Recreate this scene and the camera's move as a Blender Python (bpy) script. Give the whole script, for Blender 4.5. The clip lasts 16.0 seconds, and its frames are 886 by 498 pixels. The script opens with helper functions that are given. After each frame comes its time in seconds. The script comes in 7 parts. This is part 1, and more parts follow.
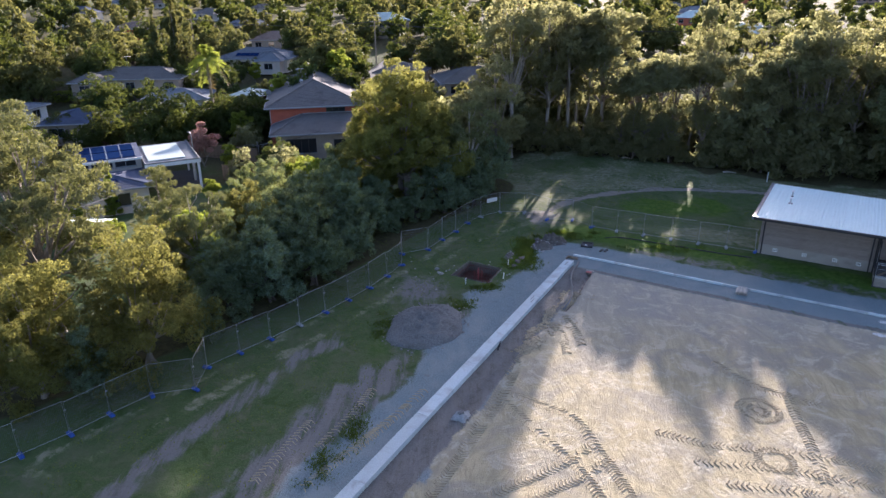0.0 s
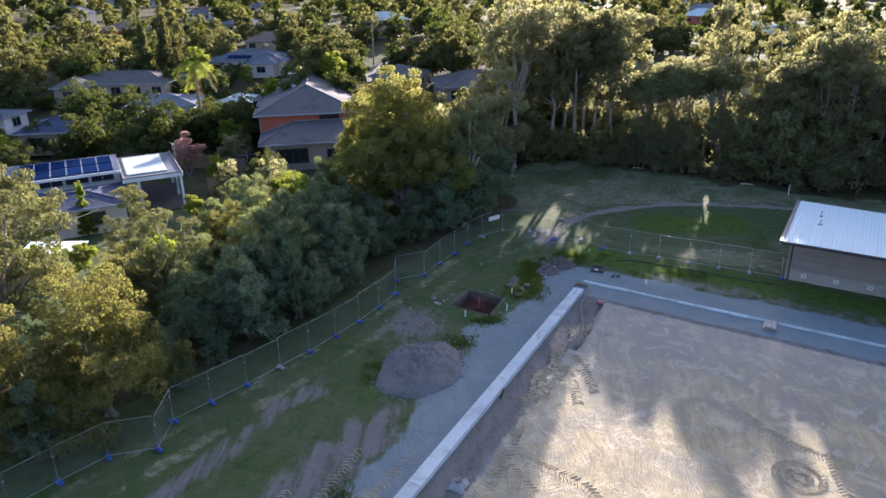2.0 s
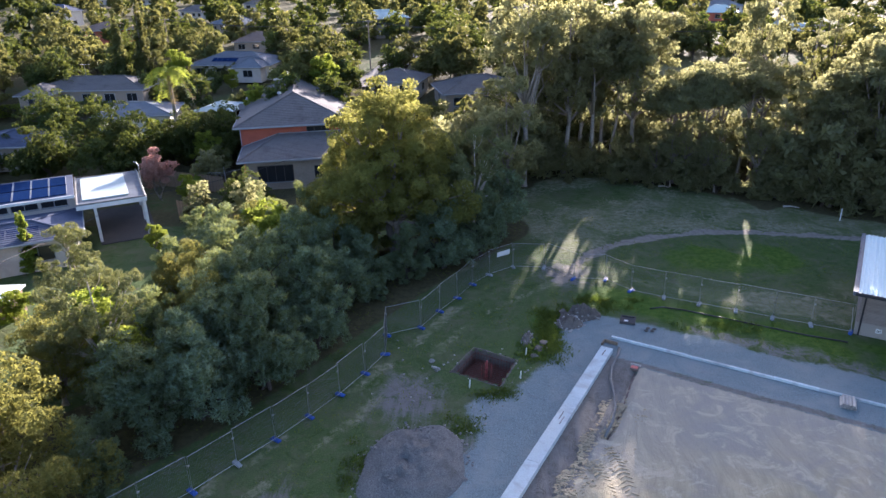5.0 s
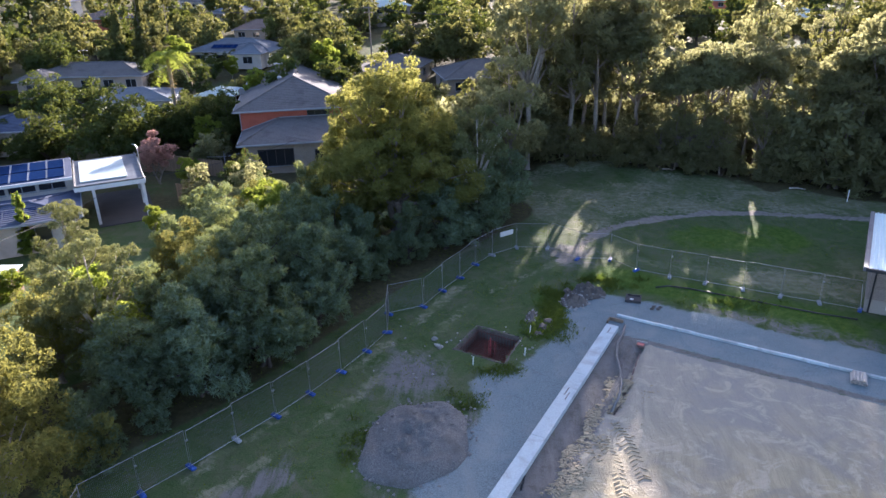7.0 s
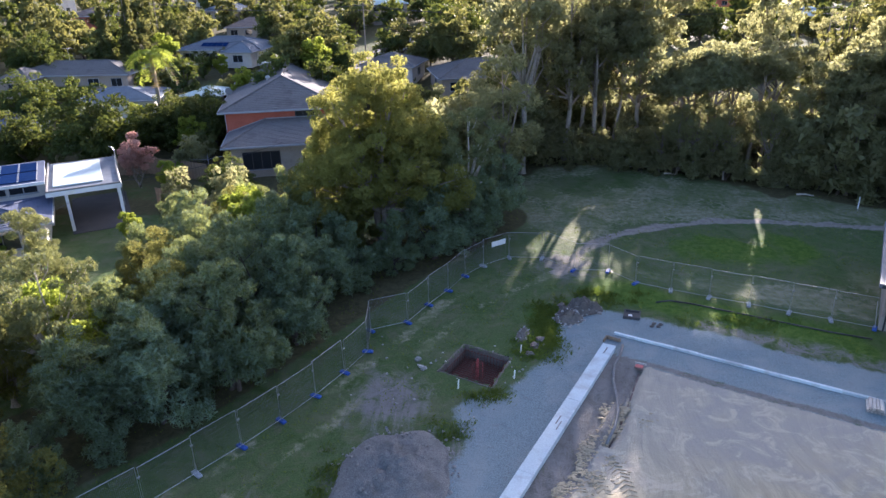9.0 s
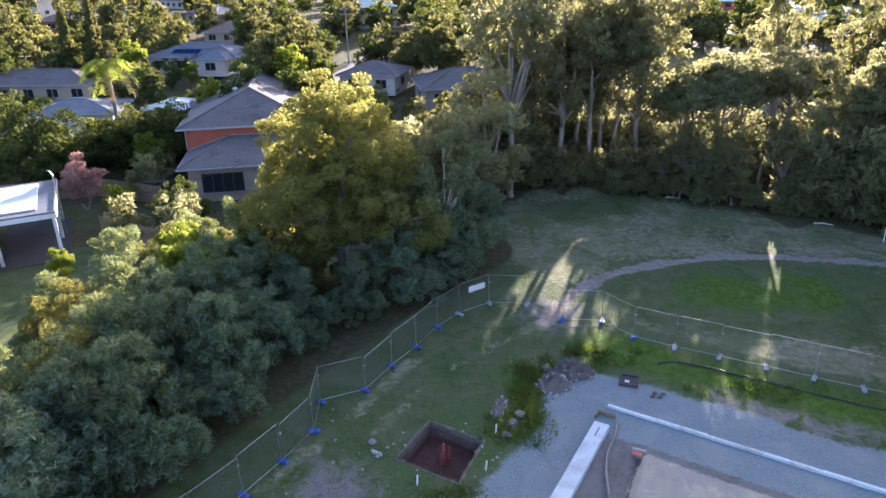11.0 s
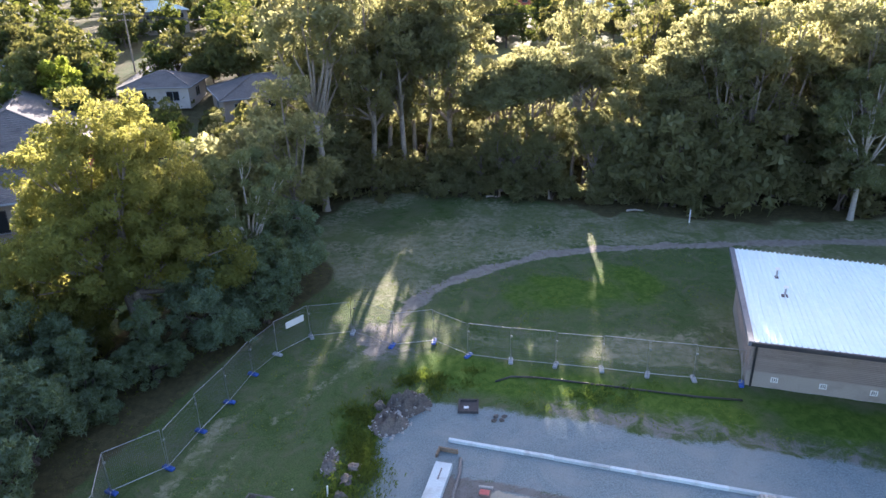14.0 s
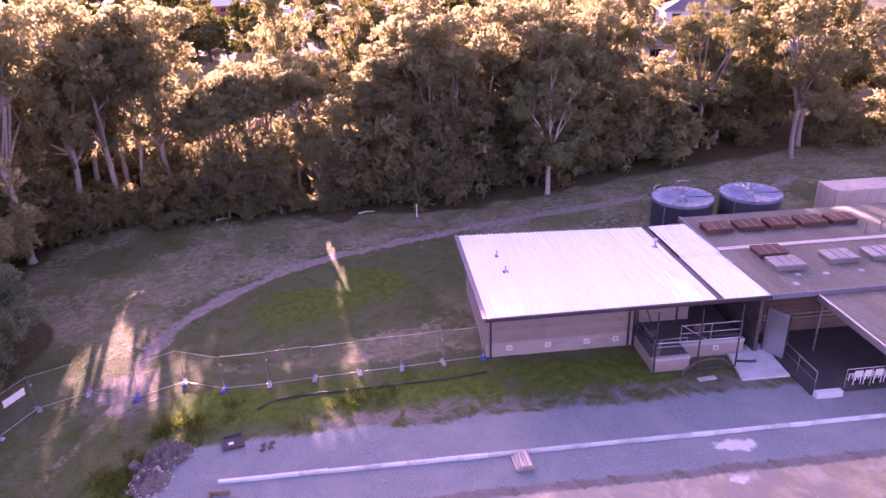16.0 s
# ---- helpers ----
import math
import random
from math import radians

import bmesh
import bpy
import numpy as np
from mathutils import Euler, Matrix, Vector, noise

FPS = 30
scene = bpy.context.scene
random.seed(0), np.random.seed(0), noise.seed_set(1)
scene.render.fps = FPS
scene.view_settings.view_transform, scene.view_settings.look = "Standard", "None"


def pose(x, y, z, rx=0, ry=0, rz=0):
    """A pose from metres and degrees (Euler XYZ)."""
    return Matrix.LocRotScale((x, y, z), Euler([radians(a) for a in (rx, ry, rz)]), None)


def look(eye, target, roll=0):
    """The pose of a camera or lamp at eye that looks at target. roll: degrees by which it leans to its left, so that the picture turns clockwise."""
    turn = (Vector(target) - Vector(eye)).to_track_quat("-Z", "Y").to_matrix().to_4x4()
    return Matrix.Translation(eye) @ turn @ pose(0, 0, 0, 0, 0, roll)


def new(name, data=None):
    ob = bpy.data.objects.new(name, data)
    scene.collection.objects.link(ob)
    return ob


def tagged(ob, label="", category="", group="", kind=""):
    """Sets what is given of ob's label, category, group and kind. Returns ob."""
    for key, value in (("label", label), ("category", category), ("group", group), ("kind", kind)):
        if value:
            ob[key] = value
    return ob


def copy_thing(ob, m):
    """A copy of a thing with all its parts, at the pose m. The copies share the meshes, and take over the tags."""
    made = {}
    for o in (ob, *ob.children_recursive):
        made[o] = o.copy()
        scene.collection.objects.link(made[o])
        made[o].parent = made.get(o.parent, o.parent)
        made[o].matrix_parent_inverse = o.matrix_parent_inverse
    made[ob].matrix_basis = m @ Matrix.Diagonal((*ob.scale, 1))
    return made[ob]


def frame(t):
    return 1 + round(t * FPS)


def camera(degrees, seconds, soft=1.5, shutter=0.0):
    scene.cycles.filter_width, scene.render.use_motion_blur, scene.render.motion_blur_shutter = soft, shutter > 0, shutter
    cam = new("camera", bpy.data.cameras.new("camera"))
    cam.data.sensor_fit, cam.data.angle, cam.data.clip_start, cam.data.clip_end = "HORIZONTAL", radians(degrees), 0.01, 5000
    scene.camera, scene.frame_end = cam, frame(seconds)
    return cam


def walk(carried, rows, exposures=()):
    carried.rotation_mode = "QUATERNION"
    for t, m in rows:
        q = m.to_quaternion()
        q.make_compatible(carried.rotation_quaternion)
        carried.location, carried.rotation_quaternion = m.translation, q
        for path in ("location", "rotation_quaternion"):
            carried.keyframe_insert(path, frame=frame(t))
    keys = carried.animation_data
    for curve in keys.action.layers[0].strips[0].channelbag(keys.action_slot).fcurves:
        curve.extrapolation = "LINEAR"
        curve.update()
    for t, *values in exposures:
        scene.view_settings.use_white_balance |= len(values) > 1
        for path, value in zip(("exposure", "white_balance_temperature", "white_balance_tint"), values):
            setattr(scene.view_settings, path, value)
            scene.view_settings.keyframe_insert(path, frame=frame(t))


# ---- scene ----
cam = camera(64.4, 16.0, soft=1.5)
PATH = [
    (0, (1.848, -0.636, 23.039), (1.752, 1.213, 22.283), -0.7),
    (0.5, (1.911, 0.231, 23.084), (1.811, 2.079, 22.326), -0.7),
    (1, (1.973, 1.372, 23.121), (1.871, 3.22, 22.361), -0.7),
    (1.5, (2.013, 2.903, 23.185), (1.908, 4.749, 22.422), -0.8),
    (2, (1.998, 4.77, 23.305), (1.894, 6.615, 22.54), -0.9),
    (2.5, (1.999, 6.862, 23.456), (1.892, 8.706, 22.689), -1.0),
    (3, (1.967, 9.174, 23.573), (1.859, 11.017, 22.804), -1.0),
    (3.5, (1.982, 11.599, 23.633), (1.87, 13.441, 22.861), -1.1),
    (6, (1.683, 14.683, 22.197), (1.564, 16.522, 21.42), -1.2),
    (6.5, (1.68, 14.672, 21.866), (1.56, 16.508, 21.081), -1.3),
    (7, (1.673, 14.689, 21.636), (1.553, 16.524, 20.849), -1.3),
    (7.5, (1.735, 14.903, 21.526), (1.614, 16.738, 20.74), -1.3),
    (8, (1.876, 15.469, 21.447), (1.754, 17.304, 20.661), -1.3),
    (8.5, (2.111, 16.373, 21.386), (1.987, 18.208, 20.599), -1.3),
    (9, (2.467, 17.718, 21.252), (2.342, 19.551, 20.462), -1.2),
    (11.5, (4.349, 26.866, 21.268), (4.223, 28.699, 20.478), -1.2),
    (12, (4.716, 28.529, 21.378), (4.599, 30.363, 20.589), -1.2),
    (12.5, (4.864, 29.191, 21.413), (4.809, 31.027, 20.623), -1.4),
    (13, (4.923, 29.319, 21.281), (4.934, 31.155, 20.487), -1.4),
    (13.5, (5.041, 29.172, 21.117), (5.178, 31.001, 20.319), -1.4),
    (14, (5.139, 29.014, 20.955), (5.48, 30.814, 20.152), -1.5),
    (14.5, (5.264, 28.855, 20.934), (5.803, 30.603, 20.126), -1.7),
    (15, (5.345, 28.687, 21.127), (6.062, 30.368, 20.313), -1.9),
    (15.5, (5.298, 28.674, 21.43), (6.166, 30.28, 20.615), -2.0),
    (16, (5.29, 28.622, 21.677), (6.292, 30.149, 20.862), -2.1),
]
walk(cam, [(t, look(eye, target, roll)) for t, eye, target, roll in PATH],
     exposures=[(0, 1.85, 5700, 27), (3.5, 2.12, 5650, 27), (9.0, 2.34, 5650, 27), (12.5, 2.7, 5850, 34), (14.5, 2.65, 5880, 15), (15.4, 2.42, 5800, -3), (15.7, 2.42, 6500, 38), (16.0, 2.95, 6850, 115)])

# ---- light ----
SUN_AZ, SUN_EL = 16.0, 13.0      # degrees right of +y, degrees above the horizon
sky = bpy.data.worlds.new("sky")
scene.world = sky
sky.use_nodes = True
sky_tex = sky.node_tree.nodes.new("ShaderNodeTexSky")
sky_tex.sky_type = "NISHITA"
sky_tex.sun_disc = False
sky_tex.sun_elevation = radians(SUN_EL)
sky_tex.sun_rotation = radians(SUN_AZ)
sky_tex.air_density, sky_tex.dust_density, sky_tex.ozone_density = 1.0, 2.5, 1.3
sky_back = sky.node_tree.nodes["Background"]
sky.node_tree.links.new(sky_tex.outputs[0], sky_back.inputs[0])
sky_back.inputs[1].default_value = 0.088
TO_SUN = Vector((math.sin(radians(SUN_AZ)) * math.cos(radians(SUN_EL)), math.cos(radians(SUN_AZ)) * math.cos(radians(SUN_EL)), math.sin(radians(SUN_EL))))
sun = new("sun", bpy.data.lights.new("sun", "SUN"))
sun.data.energy, sun.data.angle, sun.data.color = 5.0, radians(0.6), (1.0, 0.88, 0.67)
sun.matrix_world = look(TO_SUN * 200, (0, 0, 0))


# ---- materials ----
def blank(name):
    m = bpy.data.materials.new(name)
    m.use_nodes = True
    m.node_tree.nodes.clear()
    return m, m.node_tree


def add(nt, kind, **ins):
    n = nt.nodes.new(kind)
    for key, value in ins.items():
        put(nt, n.inputs[key.replace("_", " ")], value)
    return n


def put(nt, socket, value):
    if isinstance(value, bpy.types.NodeSocket):
        nt.links.new(value, socket)
    elif isinstance(value, tuple) and len(value) == 3 and socket.type == "RGBA":
        socket.default_value = (*value, 1)
    else:
        socket.default_value = value


def noise_of(nt, vec, scale, detail=4.0, rough=0.55, twist=0.0):
    return add(nt, "ShaderNodeTexNoise", Vector=vec, Scale=scale, Detail=detail, Roughness=rough, Distortion=twist).outputs["Fac"]


def calc(nt, op, a, b=0.0):
    n = nt.nodes.new("ShaderNodeMath")
    n.operation = op
    put(nt, n.inputs[0], a)
    put(nt, n.inputs[1], b)
    return n.outputs[0]


def span(nt, value, lo, hi, to_lo=0.0, to_hi=1.0):
    n = nt.nodes.new("ShaderNodeMapRange")
    n.interpolation_type = "SMOOTHSTEP"
    for i, v in enumerate((value, lo, hi, to_lo, to_hi)):
        put(nt, n.inputs[i], v)
    return n.outputs[0]


def blend(nt, fac, a, b, kind="MIX"):
    n = nt.nodes.new("ShaderNodeMix")
    n.data_type, n.blend_type = "RGBA", kind
    put(nt, n.inputs[0], fac)
    put(nt, n.inputs[6], a)
    put(nt, n.inputs[7], b)
    return n.outputs[2]


def finish(nt, shader):
    out = nt.nodes.new("ShaderNodeOutputMaterial")
    nt.links.new(shader, out.inputs[0])


def relief(nt, height, strength, depth=0.02):
    return add(nt, "ShaderNodeBump", Strength=strength, Distance=depth, Height=height).outputs[0]


def surface(name, c1, c2, grain=6.0, stain=0.6, dirt=None, rough=0.8, metal=0.0, bump=0.3, depth=0.01, vary=0.12, spec=0.4):
    """Two-scale surface: fine grain between c1 and c2, broad stains towards dirt, a little change from object to object."""
    m, nt = blank(name)
    vec = add(nt, "ShaderNodeTexCoord").outputs["Object"]
    info = add(nt, "ShaderNodeObjectInfo").outputs["Random"]
    shift = add(nt, "ShaderNodeVectorMath", Vector=vec)
    put(nt, shift.inputs[1], info)
    vec = shift.outputs[0]
    fine = noise_of(nt, vec, grain, 6.0, 0.65)
    broad = noise_of(nt, vec, stain, 4.0, 0.6, 0.4)
    col = blend(nt, span(nt, fine, 0.3, 0.7), c1, c2)
    dirt = dirt or tuple(0.6 * v for v in c1)
    col = blend(nt, span(nt, broad, 0.48, 0.78, 0.0, 0.75), col, dirt)
    hsv = add(nt, "ShaderNodeHueSaturation", Color=col, Value=span(nt, info, 0.0, 1.0, 1 - vary, 1 + vary))
    shade = add(nt, "ShaderNodeBsdfPrincipled", Base_Color=hsv.outputs[0], Metallic=metal,
                Roughness=span(nt, broad, 0.2, 0.8, max(rough - 0.1, 0.05), min(rough + 0.1, 1.0)),
                Normal=relief(nt, fine, bump, depth))
    shade.inputs["Specular IOR Level"].default_value = spec
    finish(nt, shade.outputs[0])
    return m


def foliage(name, dark, light, glow, through_part=0.45, gloss=0.07):
    """Leaves: a dull, slightly waxy face and light that passes through the blade."""
    m, nt = blank(name)
    isle = add(nt, "ShaderNodeNewGeometry").outputs["Random Per Island"]
    info = add(nt, "ShaderNodeObjectInfo").outputs["Random"]
    vec = add(nt, "ShaderNodeTexCoord").outputs["Object"]
    clump = noise_of(nt, vec, 1.3, 4.0, 0.6)
    mixv = calc(nt, "ADD", calc(nt, "MULTIPLY", isle, 0.5), calc(nt, "MULTIPLY", clump, 0.75))
    col = blend(nt, span(nt, mixv, 0.32, 0.92), dark, light)
    hsv = add(nt, "ShaderNodeHueSaturation", Color=col, Hue=span(nt, info, 0, 1, 0.485, 0.515), Value=span(nt, info, 0, 1, 0.85, 1.15)).outputs[0]
    face = add(nt, "ShaderNodeBsdfPrincipled", Base_Color=hsv, Roughness=0.66)
    face.inputs["Specular IOR Level"].default_value = gloss
    lit = add(nt, "ShaderNodeBsdfTranslucent", Color=blend(nt, isle, glow, tuple(0.75 * g for g in glow)))
    both = nt.nodes.new("ShaderNodeMixShader")
    both.inputs[0].default_value = through_part
    nt.links.new(face.outputs[0], both.inputs[1])
    nt.links.new(lit.outputs[0], both.inputs[2])
    finish(nt, both.outputs[0])
    return m


M = {}
M["gum_leaf"] = foliage("gum_leaf", (0.08, 0.102, 0.055), (0.165, 0.185, 0.095), (0.37, 0.37, 0.11), 0.30)
M["olive_leaf"] = foliage("olive_leaf", (0.04, 0.055, 0.02), (0.14, 0.152, 0.05), (0.53, 0.5, 0.12), 0.33)
M["sheoak_leaf"] = foliage("sheoak_leaf", (0.035, 0.068, 0.048), (0.20, 0.285, 0.205), (0.42, 0.46, 0.13), 0.36)
M["dark_leaf"] = foliage("dark_leaf", (0.022, 0.040, 0.014), (0.065, 0.088, 0.032), (0.26, 0.30, 0.05), 0.24)
M["wattle_leaf"] = foliage("wattle_leaf", (0.055, 0.078, 0.027), (0.165, 0.182, 0.062), (0.51, 0.49, 0.12), 0.48)
M["garden_leaf"] = foliage("garden_leaf", (0.042, 0.058, 0.024), (0.11, 0.125, 0.048), (0.34, 0.33, 0.09), 0.3)
M["bright_leaf"] = foliage("bright_leaf", (0.07, 0.12, 0.02), (0.14, 0.20, 0.04), (0.46, 0.53, 0.07), 0.5)
M["wood_leaf"] = foliage("wood_leaf", (0.095, 0.104, 0.06), (0.21, 0.215, 0.12), (0.47, 0.46, 0.20), 0.52)
M["pink_leaf"] = foliage("pink_leaf", (0.28, 0.15, 0.13), (0.48, 0.30, 0.27), (0.62, 0.36, 0.30), 0.45)
M["dry_leaf"] = foliage("dry_leaf", (0.16, 0.11, 0.05), (0.26, 0.19, 0.09), (0.45, 0.32, 0.12), 0.35)
M["grass_blade"] = foliage("grass_blade", (0.045, 0.075, 0.015), (0.10, 0.14, 0.03), (0.35, 0.42, 0.05), 0.4)
M["weed_blade"] = foliage("weed_blade", (0.05, 0.085, 0.02), (0.105, 0.14, 0.035), (0.26, 0.36, 0.05), 0.32)
M["bark"] = surface("bark", (0.20, 0.17, 0.14), (0.33, 0.29, 0.25), 9, 0.8, (0.12, 0.09, 0.07), 0.85, bump=0.6)
M["pale_bark"] = surface("pale_bark", (0.42, 0.38, 0.33), (0.58, 0.54, 0.48), 5, 0.9, (0.24, 0.18, 0.13), 0.75, bump=0.4)
M["dark_bark"] = surface("dark_bark", (0.07, 0.055, 0.045), (0.13, 0.105, 0.085), 9, 0.8, (0.05, 0.04, 0.03), 0.9, bump=0.6)
M["concrete"] = surface("concrete", (0.50, 0.57, 0.575), (0.61, 0.685, 0.69), 14, 0.9, (0.36, 0.36, 0.35), 0.75, bump=0.25)
M["concrete_grey"] = surface("concrete_grey", (0.36, 0.36, 0.35), (0.46, 0.46, 0.45), 14, 0.9, (0.24, 0.23, 0.22), 0.85, bump=0.3)
M["galv"] = surface("galv", (0.40, 0.41, 0.42), (0.50, 0.51, 0.52), 20, 1.5, (0.40, 0.40, 0.40), 0.42, 0.9, 0.1)
M["wire"] = surface("wire", (0.22, 0.23, 0.23), (0.30, 0.31, 0.31), 20, 1.5, (0.32, 0.32, 0.32), 0.5, 0.6, 0.1)
M["blue_plastic"] = surface("blue_plastic", (0.03, 0.08, 0.32), (0.05, 0.12, 0.40), 10, 2.0, (0.10, 0.12, 0.30), 0.5)
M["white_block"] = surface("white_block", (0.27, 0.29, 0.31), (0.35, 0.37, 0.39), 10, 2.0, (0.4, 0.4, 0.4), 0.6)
M["white_paint"] = surface("white_paint", (0.76, 0.76, 0.74), (0.82, 0.82, 0.80), 8, 0.7, (0.60, 0.59, 0.56), 0.55, bump=0.1)
M["zinc_roof"] = surface("zinc_roof", (0.72, 0.85, 0.84), (0.77, 0.89, 0.88), 3, 0.35, (0.74, 0.87, 0.86), 0.58, 0.0, 0.05, vary=0.015, spec=0.3)
M["dark_metal"] = surface("dark_metal", (0.035, 0.037, 0.042), (0.055, 0.057, 0.062), 8, 0.8, (0.09, 0.085, 0.08), 0.45, 0.3, 0.1)
M["grey_trim"] = surface("grey_trim", (0.13, 0.145, 0.17), (0.18, 0.195, 0.22), 8, 0.8, (0.11, 0.12, 0.14), 0.5, 0.0, 0.1)
M["board"] = surface("board", (0.30, 0.25, 0.22), (0.37, 0.315, 0.28), 16, 0.9, (0.22, 0.19, 0.17), 0.85, bump=0.35, vary=0.06)
M["render_wall"] = surface("render_wall", (0.36, 0.32, 0.28), (0.42, 0.38, 0.335), 16, 0.7, (0.25, 0.215, 0.185), 0.9, bump=0.3)
M["brown_wall"] = surface("brown_wall", (0.15, 0.105, 0.09), (0.205, 0.145, 0.125), 14, 0.8, (0.11, 0.08, 0.065), 0.85)
# near-black; also carries the shade inside the deck and the drain pit
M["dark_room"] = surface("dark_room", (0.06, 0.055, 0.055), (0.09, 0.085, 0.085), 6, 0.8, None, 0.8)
M["green_roof"] = surface("green_roof", (0.13, 0.145, 0.118), (0.185, 0.20, 0.165), 5, 0.35, (0.24, 0.205, 0.15), 0.55, 0.2, 0.1)
M["rust"] = surface("rust", (0.14, 0.05, 0.04), (0.22, 0.085, 0.055), 12, 1.2, (0.13, 0.05, 0.035), 0.8, 0.2, 0.4)
M["rust_sheet"] = surface("rust_sheet", (0.085, 0.045, 0.038), (0.14, 0.068, 0.05), 5, 0.9, (0.26, 0.13, 0.05), 0.8, 0.2, 0.2)
M["dome"] = surface("dome", (0.20, 0.205, 0.20), (0.28, 0.285, 0.28), 6, 0.7, (0.18, 0.165, 0.15), 0.3)
M["tank"] = surface("tank", (0.045, 0.055, 0.07), (0.065, 0.078, 0.095), 5, 0.6, (0.09, 0.09, 0.09), 0.4)
M["tank_liner"] = surface("tank_liner", (0.17, 0.22, 0.30), (0.25, 0.31, 0.39), 4, 0.9, (0.13, 0.16, 0.22), 0.3)
M["container"] = surface("container", (0.48, 0.42, 0.36), (0.56, 0.50, 0.44), 6, 0.7, (0.35, 0.25, 0.18), 0.6)
M["soil"] = surface("soil", (0.105, 0.09, 0.077), (0.185, 0.16, 0.138), 12, 1.1, (0.12, 0.09, 0.075), 0.95, bump=0.8, depth=0.03)
M["sand_soil"] = surface("sand_soil", (0.38, 0.315, 0.205), (0.49, 0.41, 0.27), 12, 0.5, (0.30, 0.23, 0.16), 0.95, bump=0.6, depth=0.02)
M["gravel_heap"] = surface("gravel_heap", (0.16, 0.16, 0.152), (0.31, 0.305, 0.29), 16, 1.0, (0.175, 0.16, 0.142), 0.95, bump=1.0, depth=0.12)
M["stone"] = surface("stone", (0.30, 0.285, 0.26), (0.42, 0.40, 0.37), 9, 2.0, (0.25, 0.22, 0.2), 0.9, vary=0.3)
M["sack_cloth"] = surface("sack_cloth", (0.27, 0.275, 0.275), (0.36, 0.365, 0.365), 9, 1.5, (0.2, 0.19, 0.18), 0.85)
M["black_pipe"] = surface("black_pipe", (0.03, 0.03, 0.032), (0.05, 0.05, 0.052), 10, 1.0, (0.12, 0.11, 0.10), 0.5)
M["grey_pipe"] = surface("grey_pipe", (0.16, 0.155, 0.15), (0.24, 0.235, 0.225), 10, 1.0, (0.12, 0.11, 0.10), 0.55)
M["clay_pipe"] = surface("clay_pipe", (0.46, 0.42, 0.37), (0.54, 0.50, 0.45), 10, 1.0, (0.32, 0.28, 0.24), 0.7)
M["red_plastic"] = surface("red_plastic", (0.42, 0.08, 0.08), (0.52, 0.12, 0.11), 10, 1.0, (0.3, 0.1, 0.09), 0.5)
M["red_brick"] = surface("red_brick", (0.42, 0.10, 0.065), (0.52, 0.15, 0.09), 9, 0.6, (0.33, 0.09, 0.06), 0.85)
M["tan_brick"] = surface("tan_brick", (0.30, 0.25, 0.205), (0.38, 0.32, 0.265), 9, 0.6, (0.24, 0.19, 0.155), 0.85)
M["pale_wall"] = surface("pale_wall", (0.55, 0.52, 0.48), (0.63, 0.60, 0.56), 9, 0.6, (0.45, 0.42, 0.38), 0.8)
M["roof_tile"] = surface("roof_tile", (0.13, 0.125, 0.125), (0.20, 0.19, 0.185), 7, 0.5, (0.10, 0.095, 0.095), 0.8, bump=0.3, vary=0.1, spec=0.2)
M["roof_brown"] = surface("roof_brown", (0.20, 0.15, 0.125), (0.28, 0.21, 0.175), 7, 0.5, (0.14, 0.11, 0.095), 0.8, bump=0.3, spec=0.2)
M["roof_blue"] = surface("roof_blue", (0.15, 0.175, 0.21), (0.20, 0.225, 0.26), 7, 0.5, (0.12, 0.14, 0.16), 0.75, bump=0.2, spec=0.2)
M["roof_navy"] = surface("roof_navy", (0.09, 0.11, 0.17), (0.13, 0.15, 0.22), 7, 0.5, (0.08, 0.09, 0.12), 0.75, bump=0.2, spec=0.2)
M["solar"] = surface("solar", (0.008, 0.022, 0.075), (0.014, 0.034, 0.105), 4, 0.8, (0.014, 0.03, 0.08), 0.45, 0.0, 0.02, spec=0.0)
M["timber"] = surface("timber", (0.20, 0.14, 0.09), (0.30, 0.22, 0.15), 12, 0.8, (0.13, 0.10, 0.07), 0.85)
M["asphalt"] = surface("asphalt", (0.045, 0.045, 0.048), (0.075, 0.074, 0.075), 30, 0.4, (0.10, 0.095, 0.09), 0.9, bump=0.3)
M["membrane"] = surface("membrane", (0.56, 0.66, 0.64), (0.64, 0.73, 0.71), 4, 0.6, (0.48, 0.56, 0.55), 0.6, bump=0.08)
M["road_pale"] = surface("road_pale", (0.20, 0.19, 0.175), (0.26, 0.245, 0.225), 10, 0.5, (0.16, 0.15, 0.135), 0.9)


def glass_mat():
    m, nt = blank("window_glass")
    vec = add(nt, "ShaderNodeTexCoord").outputs["Object"]
    n = noise_of(nt, vec, 0.5)
    shade = add(nt, "ShaderNodeBsdfPrincipled", Base_Color=blend(nt, n, (0.012, 0.014, 0.018), (0.03, 0.034, 0.04)), Roughness=0.06)
    shade.inputs["Specular IOR Level"].default_value = 0.7
    finish(nt, shade.outputs[0])
    return m


M["window"] = glass_mat()


